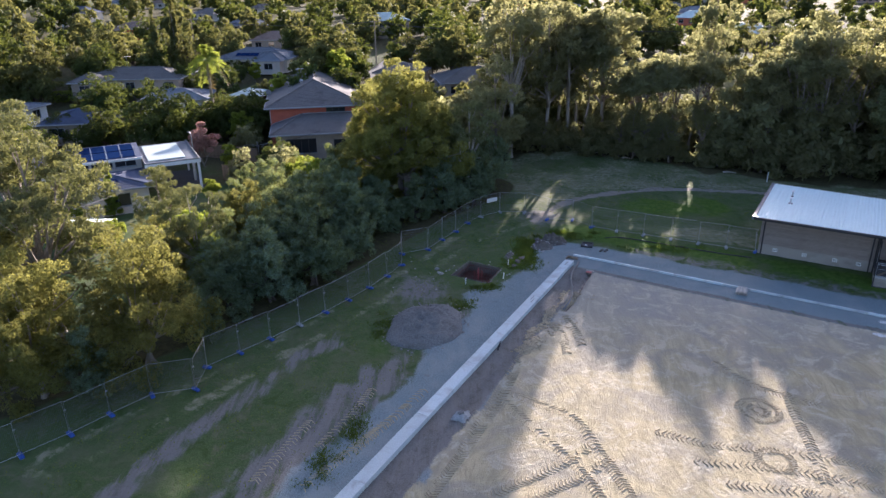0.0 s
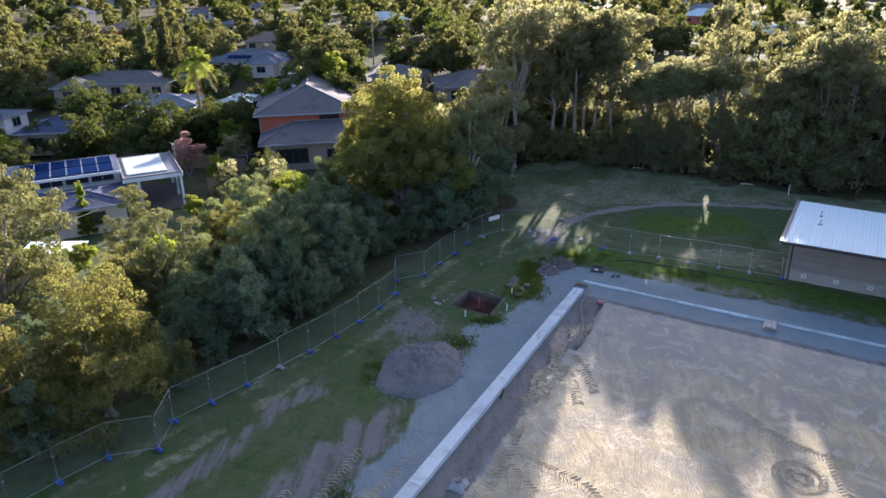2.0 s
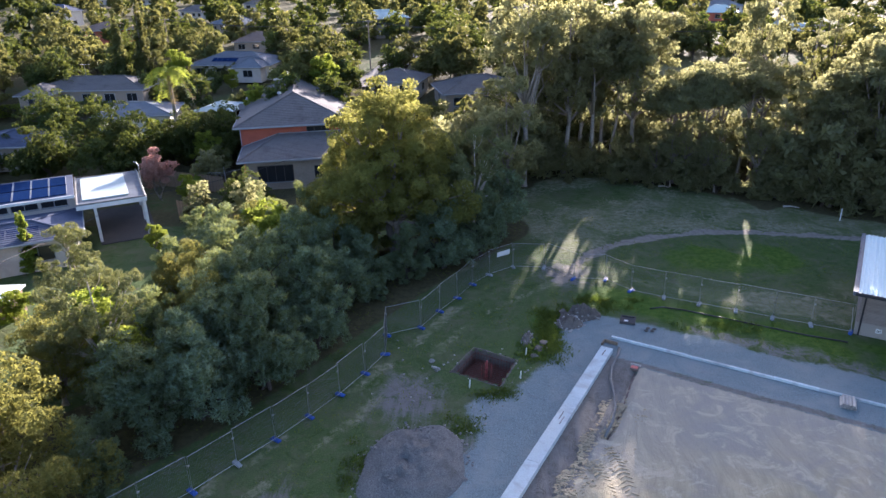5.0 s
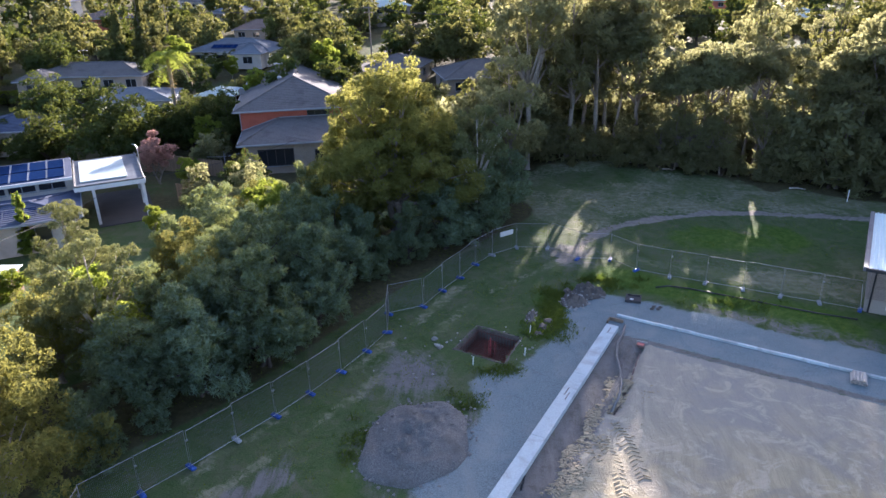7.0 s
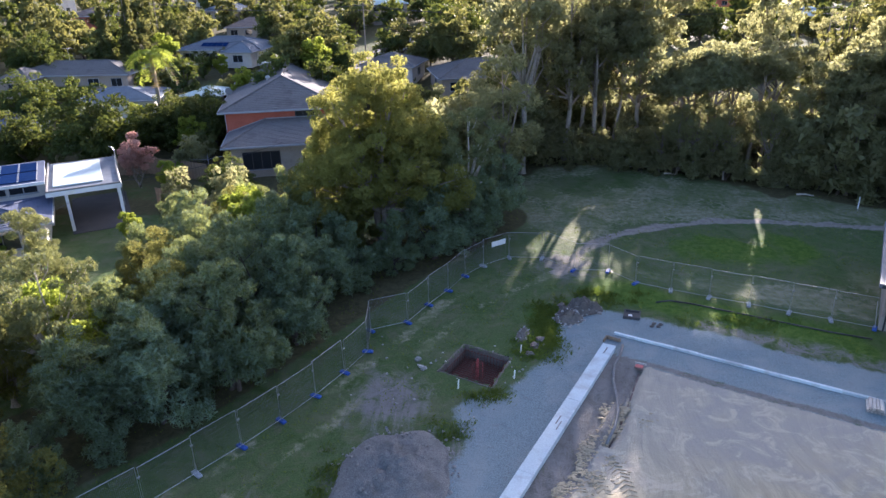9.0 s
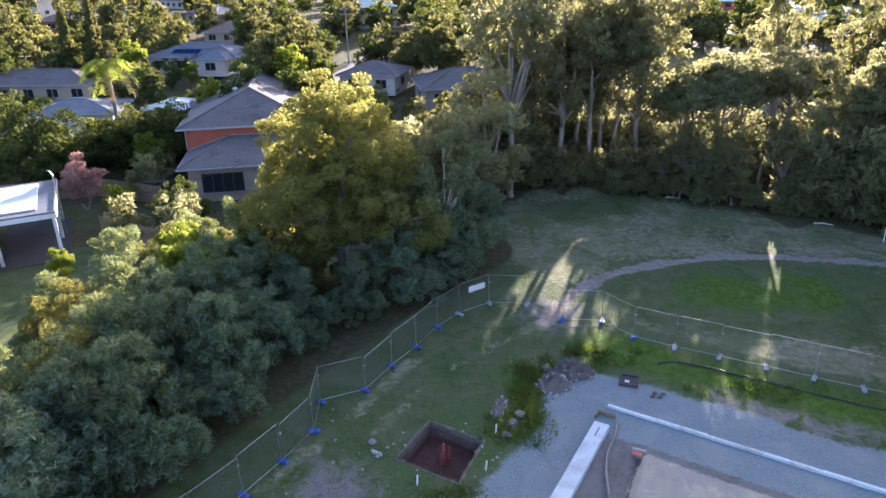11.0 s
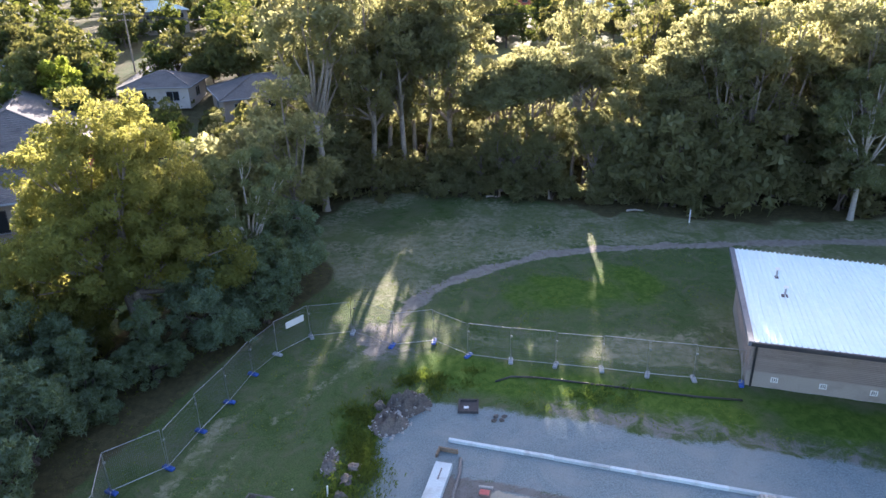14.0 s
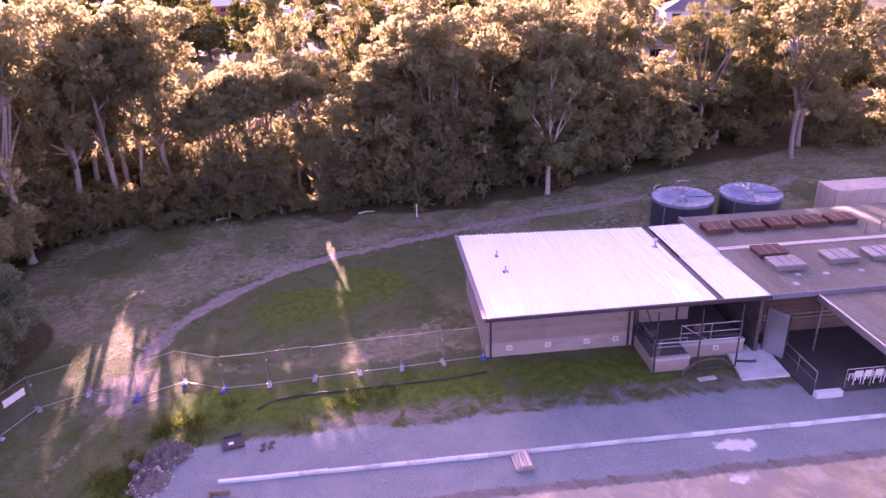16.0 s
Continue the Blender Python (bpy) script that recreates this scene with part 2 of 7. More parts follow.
def ground_mat():
    m, nt = blank("ground_cover")
    pos = add(nt, "ShaderNodeNewGeometry").outputs["Position"]
    z1 = nt.nodes.new("ShaderNodeAttribute")
    z1.attribute_name = "zone_a"
    z2 = nt.nodes.new("ShaderNodeAttribute")
    z2.attribute_name = "zone_b"
    s1 = add(nt, "ShaderNodeSeparateColor", Color=z1.outputs["Color"])
    s2 = add(nt, "ShaderNodeSeparateColor", Color=z2.outputs["Color"])
    n_fine = noise_of(nt, pos, 14.0, 5.0, 0.7)
    n_mid = noise_of(nt, pos, 2.2, 6.0, 0.65, 0.6)
    n_big = noise_of(nt, pos, 0.33, 5.0, 0.6, 0.8)
    edge = calc(nt, "MULTIPLY", calc(nt, "SUBTRACT", calc(nt, "ADD", n_mid, calc(nt, "MULTIPLY", n_fine, 0.5)), 0.75), 0.75)

    def zone(value, lo=0.38, hi=0.62):
        return span(nt, calc(nt, "ADD", value, edge), lo, hi)

    grass = blend(nt, span(nt, n_fine, 0.3, 0.7), (0.055, 0.092, 0.032), (0.112, 0.155, 0.058))
    n_patch = noise_of(nt, pos, 0.75, 6.0, 0.7, 1.0)
    grass = blend(nt, span(nt, n_patch, 0.50, 0.66, 0.0, 0.8), grass, (0.145, 0.14, 0.09))
    grass = blend(nt, span(nt, n_patch, 0.46, 0.36, 0.0, 0.7), grass, (0.05, 0.085, 0.018))
    grass = blend(nt, span(nt, n_mid, 0.40, 0.68, 0.0, 0.5), grass, (0.08, 0.108, 0.042))
    grass = blend(nt, span(nt, n_big, 0.45, 0.70, 0.0, 0.7), grass, (0.13, 0.14, 0.08))
    lush = blend(nt, span(nt, n_mid, 0.35, 0.7), (0.058, 0.112, 0.018), (0.105, 0.165, 0.030))
    grass = blend(nt, span(nt, calc(nt, "ADD", s2.outputs[0], calc(nt, "MULTIPLY", edge, 0.8)), -0.05, -0.6), grass, lush)
    # dry grass, its colours lightened further for the haze over the lawn
    dry = blend(nt, span(nt, n_mid, 0.35, 0.65), (0.17, 0.18, 0.095), (0.28, 0.27, 0.185))
    dry = blend(nt, span(nt, n_big, 0.4, 0.65, 0, 0.75), dry, (0.10, 0.135, 0.045))
    litter_shade = blend(nt, span(nt, n_mid, 0.3, 0.7), (0.065, 0.060, 0.032), (0.115, 0.105, 0.052))
    straw = blend(nt, span(nt, n_mid, 0.3, 0.7), (0.20, 0.175, 0.07), (0.27, 0.24, 0.11))
    soil = blend(nt, span(nt, n_fine, 0.25, 0.75), (0.148, 0.14, 0.126), (0.23, 0.216, 0.196))
    soil = blend(nt, span(nt, n_mid, 0.45, 0.7, 0.0, 0.7), soil, (0.118, 0.107, 0.09))
    gravel = blend(nt, span(nt, n_fine, 0.32, 0.68), (0.158, 0.196, 0.203), (0.275, 0.335, 0.345))
    gravel = blend(nt, span(nt, n_big, 0.42, 0.66, 0.0, 0.7), gravel, (0.285, 0.315, 0.31))
    gravel = blend(nt, span(nt, n_mid, 0.55, 0.75, 0.0, 0.5), gravel, (0.19, 0.185, 0.18))
    # graded sandy pitch: scraped swirls, darker and paler patches, greyer towards the north
    swirl_warp = nt.nodes.new("ShaderNodeVectorMath")
    swirl_warp.operation = "MULTIPLY_ADD"
    put(nt, swirl_warp.inputs[0], add(nt, "ShaderNodeTexNoise", Vector=pos, Scale=0.07, Detail=2.0).outputs["Color"])
    swirl_warp.inputs[1].default_value = (9, 9, 0)
    put(nt, swirl_warp.inputs[2], pos)
    stretch = add(nt, "ShaderNodeMapping", Vector=swirl_warp.outputs[0])
    stretch.inputs["Rotation"].default_value = (0, 0, radians(24))
    stretch.inputs["Scale"].default_value = (1.5, 0.45, 1.0)
    scrape = noise_of(nt, stretch.outputs[0], 1.3, 8.0, 0.62, 0.5)
    comb = add(nt, "ShaderNodeMapping", Vector=swirl_warp.outputs[0])
    comb.inputs["Rotation"].default_value = (0, 0, radians(-52))
    comb.inputs["Scale"].default_value = (8.0, 0.5, 1.0)
    combed = noise_of(nt, comb.outputs[0], 1.6, 6.0, 0.65, 0.5)
    sand = blend(nt, span(nt, scrape, 0.35, 0.65), (0.39, 0.335, 0.21), (0.50, 0.425, 0.27))
    sand = blend(nt, span(nt, combed, 0.5, 0.72, 0.0, 0.7), sand, (0.27, 0.225, 0.155))
    sand = blend(nt, span(nt, n_big, 0.40, 0.64, 0.0, 0.75), sand, (0.29, 0.27, 0.225))
    sand = blend(nt, span(nt, add(nt, "ShaderNodeSeparateXYZ", Vector=pos).outputs[1], 36.0, 47.0, 0.0, 0.55), sand, (0.37, 0.355, 0.33))
    sand = blend(nt, span(nt, n_patch, 0.50, 0.64, 0.0, 0.75), sand, (0.53, 0.475, 0.36))
    sand = blend(nt, span(nt, n_fine, 0.55, 0.8, 0.0, 0.4), sand, (0.29, 0.24, 0.18))
    pale = blend(nt, n_mid, (0.60, 0.60, 0.58), (0.74, 0.74, 0.72))
    path_c = blend(nt, span(nt, n_mid, 0.3, 0.7), (0.235, 0.205, 0.17), (0.32, 0.285, 0.245))

    drive = add(nt, "ShaderNodeMapping", Vector=pos)
    drive.inputs["Rotation"].default_value = (0, 0, radians(25.9))
    drive.inputs["Scale"].default_value = (1.5, 0.2, 1.0)
    beside = span(nt, add(nt, "ShaderNodeSeparateXYZ", Vector=pos).outputs[1], 44.0, 50.0, 1.0, 0.0)
    streaks = calc(nt, "ADD", calc(nt, "MULTIPLY", noise_of(nt, drive.outputs[0], 1.1, 7.0, 0.68, 0.3), beside), calc(nt, "MULTIPLY", calc(nt, "SUBTRACT", 1.0, beside), n_patch))
    soil = blend(nt, span(nt, streaks, 0.42, 0.6, 0.0, 0.8), soil, (0.225, 0.215, 0.20))
    bare = calc(nt, "MULTIPLY", s1.outputs[2], span(nt, streaks, 0.34, 0.62, 0.45, 1.5))
    col = blend(nt, zone(s2.outputs[0]), grass, dry)
    col = blend(nt, zone(s2.outputs[1]), col, litter_shade)
    col = blend(nt, zone(s2.outputs[2]), col, straw)
    col = blend(nt, zone(bare, 0.2, 0.85), col, soil)
    col = blend(nt, zone(z1.outputs["Alpha"]), col, path_c)
    col = blend(nt, zone(calc(nt, "MULTIPLY", s1.outputs[1], span(nt, streaks, 0.36, 0.5, 0.8, 1.1)), 0.3, 0.72), col, gravel)
    col = blend(nt, zone(s1.outputs[0]), col, sand)
    col = blend(nt, zone(z2.outputs["Alpha"]), col, pale)
    # worn ridges of old wheel tracks over the pitch
    ridges = nt.nodes.new("ShaderNodeTexWave")
    ridges.wave_type, ridges.bands_direction = "BANDS", "X"
    turn = add(nt, "ShaderNodeMapping", Vector=swirl_warp.outputs[0])
    turn.inputs["Rotation"].default_value = (0, 0, radians(62))
    put(nt, ridges.inputs["Vector"], turn.outputs[0])
    for key, value in (("Scale", 1.15), ("Distortion", 7.0), ("Detail", 3.0), ("Detail Scale", 0.6)):
        ridges.inputs[key].default_value = value
    worn = calc(nt, "MULTIPLY", calc(nt, "MULTIPLY", ridges.outputs["Fac"], span(nt, n_patch, 0.42, 0.62)), s1.outputs[0])
    scrape = calc(nt, "ADD", scrape, calc(nt, "MULTIPLY", worn, 0.14))
    scrape = calc(nt, "ADD", scrape, calc(nt, "MULTIPLY", combed, 0.6))
    height = calc(nt, "ADD", calc(nt, "MULTIPLY", n_fine, 0.5), calc(nt, "ADD", n_mid, calc(nt, "MULTIPLY", scrape, s1.outputs[0])))
    shade = add(nt, "ShaderNodeBsdfPrincipled", Base_Color=col, Roughness=0.92, Normal=relief(nt, calc(nt, "MULTIPLY", height, span(nt, s1.outputs[0], 0.3, 0.7, 1.0, 0.52)), 1.0, 0.09))
    shade.inputs["Specular IOR Level"].default_value = 0.08
    finish(nt, shade.outputs[0])
    return m


M["ground"] = ground_mat()


# ---- building blocks ----
class Geo:
    """Collects corners and faces of one mesh."""

    def __init__(self):
        self.v, self.f = [], []

    def poly(self, pts):
        n = len(self.v)
        self.v += [tuple(p) for p in pts]
        self.f.append(tuple(range(n, n + len(pts))))
        return self

    def box(self, x0, x1, y0, y1, z0, z1, c=0.0):
        """A box, its edges chamfered by c."""
        if c <= 0:
            n = len(self.v)
            self.v += [(x, y, z) for z in (z0, z1) for x, y in ((x0, y0), (x1, y0), (x1, y1), (x0, y1))]
            self.f += [tuple(n + i for i in q) for q in ((3, 2, 1, 0), (4, 5, 6, 7), (0, 1, 5, 4), (1, 2, 6, 5), (2, 3, 7, 6), (3, 0, 4, 7))]
            return self
        rings = []
        for z, d in ((z0, c), (z0 + c, 0), (z1 - c, 0), (z1, c)):
            n = len(self.v)
            xa, xb, ya, yb = x0 + d, x1 - d, y0 + d, y1 - d
            self.v += [(xa + c, ya, z), (xb - c, ya, z), (xb, ya + c, z), (xb, yb - c, z), (xb - c, yb, z), (xa + c, yb, z), (xa, yb - c, z), (xa, ya + c, z)]
            rings.append(list(range(n, n + 8)))
        self.f.append(tuple(reversed(rings[0])))
        self.f.append(tuple(rings[-1]))
        for a, b in zip(rings, rings[1:]):
            self.f += [(a[i], a[(i + 1) % 8], b[(i + 1) % 8], b[i]) for i in range(8)]
        return self

    def tube(self, pts, radius, n=6, caps=True):
        """A round bar along pts; radius is one number or one for each point."""
        pts = [Vector(p) for p in pts]
        rad = [radius] * len(pts) if isinstance(radius, (int, float)) else list(radius)
        rings = []
        for i, p in enumerate(pts):
            way = (pts[min(i + 1, len(pts) - 1)] - pts[max(i - 1, 0)]).normalized()
            side = way.cross(Vector((0, 0, 1)) if abs(way.z) < 0.9 else Vector((1, 0, 0))).normalized()
            up = side.cross(way)
            k = len(self.v)
            self.v += [tuple(p + rad[i] * (math.cos(6.28319 * j / n) * side + math.sin(6.28319 * j / n) * up)) for j in range(n)]
            rings.append(k)
        for a, b in zip(rings, rings[1:]):
            self.f += [(a + j, a + (j + 1) % n, b + (j + 1) % n, b + j) for j in range(n)]
        if caps:
            self.f.append(tuple(rings[0] + j for j in reversed(range(n))))
            self.f.append(tuple(rings[-1] + j for j in range(n)))
        return self

    def prism(self, outline, z0, z1):
        n, k = len(self.v), len(outline)
        self.v += [(x, y, z0) for x, y in outline] + [(x, y, z1) for x, y in outline]
        self.f.append(tuple(n + i for i in reversed(range(k))))
        self.f.append(tuple(n + k + i for i in range(k)))
        self.f += [(n + i, n + (i + 1) % k, n + k + (i + 1) % k, n + k + i) for i in range(k)]
        return self

    def lathe(self, profile, n=24, cx=0.0, cy=0.0):
        """Turns (radius, z) pairs round the upright."""
        rings = []
        for r, z in profile:
            rings.append(len(self.v))
            self.v += [(cx + r * math.cos(6.28319 * j / n), cy + r * math.sin(6.28319 * j / n), z) for j in range(n)]
        for a, b in zip(rings, rings[1:]):
            self.f += [(a + j, a + (j + 1) % n, b + (j + 1) % n, b + j) for j in range(n)]
        self.f.append(tuple(rings[0] + j for j in reversed(range(n))))
        self.f.append(tuple(rings[-1] + j for j in range(n)))
        return self

    def lump(self, c, r, rng, rough=0.25, n=8, m=6):
        """An uneven stone or clod."""
        k, off = len(self.v), Vector((rng.uniform(0, 90), rng.uniform(0, 90), rng.uniform(0, 90)))
        for i in range(m + 1):
            th = math.pi * i / m
            for j in range(n):
                ph = 6.28319 * j / n
                d = Vector((math.sin(th) * math.cos(ph), math.sin(th) * math.sin(ph), math.cos(th)))
                s = 1 + rough * noise.noise(d * 1.7 + off) * 2
                self.v.append((c[0] + r[0] * d.x * s, c[1] + r[1] * d.y * s, c[2] + r[2] * d.z * s))
        for i in range(m):
            for j in range(n):
                self.f.append((k + i * n + j, k + (i + 1) * n + j, k + (i + 1) * n + (j + 1) % n, k + i * n + (j + 1) % n))
        return self

    def mesh(self, name, smooth=False):
        me = bpy.data.meshes.new(name)
        me.from_pydata(self.v, [], self.f)
        if smooth:
            me.polygons.foreach_set("use_smooth", [True] * len(self.f))
        me.update()
        return me


def part(name, geo, material, parent, label="", smooth=False, at=None):
    """Links a Geo, or a mesh that is shared, as one mesh object under a thing or a part."""
    me = geo.mesh(name, smooth) if isinstance(geo, Geo) else geo
    if not me.materials:
        me.materials.append(M[material])
    ob = new(name, me)
    ob.parent = parent
    if at is not None:
        ob.matrix_basis = at
    if label:
        tagged(ob, label)
    return ob


def thing(name, m, label, category, group="", kind=""):
    ob = new(name)
    ob.empty_display_size = 0.2
    ob.matrix_basis = m
    return tagged(ob, label, category, group, kind)


def solo(name, geo, material, m, label, category, group="", kind="", smooth=False):
    me = geo.mesh(name, smooth) if isinstance(geo, Geo) else geo
    if not me.materials:
        me.materials.append(M[material])
    ob = new(name, me)
    ob.matrix_basis = m
    return tagged(ob, label, category, group, kind)


# the site's own axes: along the long kerb, and away from the pitch
KX, KY, SITE = 10.0, 54.5, -28.0
UX, UY = math.cos(radians(SITE)), math.sin(radians(SITE))


def site(a, b, z=0.0, rz=0.0):
    return pose(KX + a * UX - b * UY, KY + a * UY + b * UX, z, 0, 0, SITE + rz)


BEAM0, BEAM_WAY = Vector((9.45, 52.8)), Vector((0.437, 0.8995))


# ---- ground ----
def along(x, y, line):
    """Distance of each (x, y) to a polyline."""
    best = np.full(x.shape, 1e9)
    for (x0, y0), (x1, y1) in zip(line, line[1:]):
        dx, dy = x1 - x0, y1 - y0
        s = np.clip(((x - x0) * dx + (y - y0) * dy) / (dx * dx + dy * dy), 0, 1)
        best = np.minimum(best, np.hypot(x - x0 - s * dx, y - y0 - s * dy))
    return best


def wobble(x, y, scale, seed):
    """Cheap smooth noise of about -1 to 1 on arrays."""
    r = np.random.RandomState(seed)
    out = np.zeros_like(x)
    for k in range(7):
        f, th, ph = scale * (1.0 + 0.55 * k), r.uniform(0, 6.28), r.uniform(0, 6.28, 2)
        out += np.sin(f * (x * math.cos(th) + y * math.sin(th)) + ph[0] + 1.3 * np.sin(0.6 * f * (y * math.cos(th) - x * math.sin(th)) + ph[1])) / (1 + 0.5 * k)
    return out / 2.6


def ease(v):
    return np.clip(v + 0.5, 0, 1)


PATH_LINE = [(7.6, 63.0), (9.5, 66.5), (11.5, 69.2), (14.4, 71.0), (17.0, 72.0), (20.8, 73.1), (25.4, 73.2), (32.2, 72.0), (39.5, 70.7), (52, 67.5), (70, 60)]
TRENCH = [(10.7, 50.6), (10.1, 49.0), (9.5, 47.4), (8.8, 45.7), (8.1, 44.3)]
FOREST = [(-2, 78), (3, 84), (8, 89), (14.5, 91.5), (21, 87), (29, 81), (35.6, 77.6), (43, 75), (52, 73.5), (64, 71), (90, 64)]
PIT = [(-0.11, 50.26), (2.75, 48.75), (3.81, 51.61), (1.2, 53.05)]
PIT_MID = (1.9, 50.92)


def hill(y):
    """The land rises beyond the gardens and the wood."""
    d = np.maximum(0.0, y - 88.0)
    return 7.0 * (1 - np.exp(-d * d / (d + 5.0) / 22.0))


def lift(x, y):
    """Fits a flat place to the camera's view on the hill: place, height, scale."""
    # k slides and shrinks it along the sight line from (3, 18, 22)
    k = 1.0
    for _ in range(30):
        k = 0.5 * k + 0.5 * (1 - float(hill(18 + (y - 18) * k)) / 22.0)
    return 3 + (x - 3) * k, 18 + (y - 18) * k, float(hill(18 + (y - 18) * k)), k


# scaled by k too, so things keep their apparent size from the camera
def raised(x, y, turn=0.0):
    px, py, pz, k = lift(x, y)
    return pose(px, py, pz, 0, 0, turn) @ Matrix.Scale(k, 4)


def inside(x, y, outline):
    ok = np.ones(x.shape, bool)
    for (x0, y0), (x1, y1) in zip(outline, outline[1:] + outline[:1]):
        ok &= (x1 - x0) * (y - y0) - (y1 - y0) * (x - x0) > 0
    return ok


def make_ground():
    def lines(lo, hi, step, far_lo, far_hi):
        mid = list(np.arange(lo, hi + 1e-6, step))
        out, d, p = [], step, hi
        while p < far_hi:
            d *= 1.35
            p += d
            out.append(p)
        low, d, p = [], step, lo
        while p > far_lo:
            d *= 1.35
            p -= d
            low.append(p)
        return np.array(low[::-1] + mid + out)

    gx, gy = lines(-24.0, 44.0, 0.28, -2200, 2200), lines(23.0, 92.0, 0.28, -1500, 3500)
    x, y = np.meshgrid(gx, gy)
    a = (x - KX) * UX + (y - KY) * UY
    b = -(x - KX) * UY + (y - KY) * UX
    e = (x - BEAM0.x) * BEAM_WAY.y - (y - BEAM0.y) * BEAM_WAY.x
    w1, w2, w3 = wobble(x, y, 0.9, 3), wobble(x, y, 0.35, 5), wobble(x, y, 2.4, 8)
    open_b = np.minimum(60 - a, 60 + b)
    open_mask = np.clip(open_b, 0, 1)
    sand = ease(np.minimum(np.minimum(e - 1.9 + 0.55 * w1 + 0.25 * w3, -2.25 - b + 0.2 * w1), open_b) * 0.9)
    gravel = ease(np.minimum(np.minimum(e + 3.1 + 0.5 * w1 + 0.4 * w2, 2.75 + 0.012 * a - b + 0.25 * w1), open_b) * 0.9)
    gravel = np.maximum(gravel, ease((1.2 - np.hypot((x - 2.5) / 1.25, (y - 46.3) / 1.5) + 0.3 * w1) * 0.9))
    gravel *= np.clip((70 - np.abs(a)) / 10, 0, 1)
    # bare, driven-over streaks in the grass beside the gravel and behind the heap
    rag = np.clip(0.8 + 0.6 * wobble(x, y, 0.8, 14) + 0.35 * w3, 0, 1)
    soil = rag * ease((1.55 - np.abs(e + 4.45 + 0.4 * w2) + 0.55 * w1) * 0.8) * np.clip((39.5 - y) / 3.5, 0, 1)
    soil = np.maximum(soil, rag * np.exp(-((e + 9.9 + 0.5 * w2 + 0.25 * w1) / 0.72) ** 2) * np.clip((42 - y) / 3, 0, 1))
    soil = np.maximum(soil, 0.85 * np.exp(-(((x + 2.2) / 2.2) ** 2 + ((y - 47.5) / 2.6) ** 2)) + 0.2 * w1 * (np.hypot(x + 2, y - 47) < 4))
    soil = np.maximum(soil, ease((1.0 - np.abs(b - 3.6 - 0.35 * w1)) * 0.9) * (a > 4) * (a < 36) * 0.48)
    soil = np.maximum(soil, 0.9 * np.exp(-(np.hypot(x - 8.2, y - 64.3) / 2.3) ** 2))
    soil = np.maximum(soil, 0.75 * np.exp(-(np.hypot(x + 0.5, y - 41.5) / 4.0) ** 2))
    path = ease((0.62 - along(x, y, PATH_LINE) + 0.25 * w1 + 0.12 * w3) * 1.1) * (0.78 + 0.22 * w2)
    behind_fence = ease((along(x, y, [(6.6, 65.2), (8.6, 63.3), (11.0, 63.2), (12.6, 61.3), (25.4, 55.4)]) - 0.4) * 0.5) * (y > 64 - 0.47 * (x - 6.6)) * (x > 3)
    # paler lawn behind the fence: dry grass plus painted haze
    dry = np.clip(behind_fence * (0.58 + 0.4 * w2), 0, 1)
    run = along(x, y, [(-19, 27), (-12.5, 36), (-7.5, 43.5), (-3.2, 50.5), (0.5, 57.5), (6, 63)])
    dry = np.maximum(dry, 0.5 * np.exp(-((np.abs(run - 0.95) - 0.15 * w1) / 0.6) ** 2) + 0.2 * w1)
    dry = np.maximum(dry, ease(1.5 - along(x, y, [(-16, 42), (-9.6, 52), (-6.8, 59), (0, 66.2)])) * 0.75)
    lush = np.exp(-((b - 5.6) / 1.7) ** 2) * ease((a + 4) * 0.3) * ease((23 - a) * 0.5) + 1.0 * np.exp(-(np.hypot((x - 22) / 7.5, (y - 67.2) / 4.2)) ** 2) + 0.7 * np.exp(-(np.hypot((x - 6.2) / 1.5, (y - 56) / 3.0)) ** 2) + 0.45 * np.exp(-(np.hypot((x + 4.2) / 1.6, (y - 38.5) / 2.6)) ** 2)
    dry = dry * (1 - np.clip(lush, 0, 1)) - np.clip(lush * (0.75 + 0.6 * w1), 0, 1)
    # bare soil strips along the kerb side and the beam side of the pitch
    edge_soil = np.maximum(ease((0.25 - np.abs(b + 2.35 + 0.15 * w1)) * 2.2) * (e > 1.2), ease((0.85 - np.abs(e - 1.3 - 0.2 * w1)) * 1.6) * (b < -2.2)) * open_mask
    strip = ease((1.25 - np.abs(e - 1.25 - 0.25 * w1)) * 0.9) * (b < -2.2) * open_mask
    soil = np.maximum(np.maximum(soil, edge_soil * 1.6), strip * 1.7)
    gravel = gravel * (1 - np.maximum(edge_soil, strip))
    sand = sand * (1 - 0.9 * edge_soil)
    wood = along(x, y, FOREST)
    deep = (y > np.interp(x, [p[0] for p in FOREST], [p[1] for p in FOREST])) & (x > -2)
    litter_shade = np.where(deep, np.clip(1.2 - wood / 50, 0, 1), ease((0.9 - wood + 1.1 * w1 + 0.6 * w2) * 0.35))
    # gardens beyond take the dark litter colour for the shade lying on them
    litter_shade = np.maximum(litter_shade, np.where((y > 74 + 0.4 * np.maximum(x, 0)) & (deep | (x < -2)) & (np.abs(x) < 240), 0.66 + 0.3 * w2, 0))
    litter_shade = np.maximum(litter_shade, 0.8 * ease(4 - along(x, y, [(-26, 34), (-15, 47), (-10, 56), (-4, 66), (2, 74)])))
    straw = np.clip(1.4 - np.hypot((x - 38 - 0.25 * (y - 122)) / 17, (y - 122) / 15), 0, 1)
    litter_shade = litter_shade * (1 - straw)
    pale = np.maximum(0.9 * np.exp(-(((a - 23.2 + 0.5 * w1) / 1.5) ** 2 + ((b + 0.95 + 0.25 * w1) / 0.5) ** 2)), 0.8 * np.exp(-(((a - 22.4) / 0.8) ** 2 + ((b + 3.0) / 0.35) ** 2)))
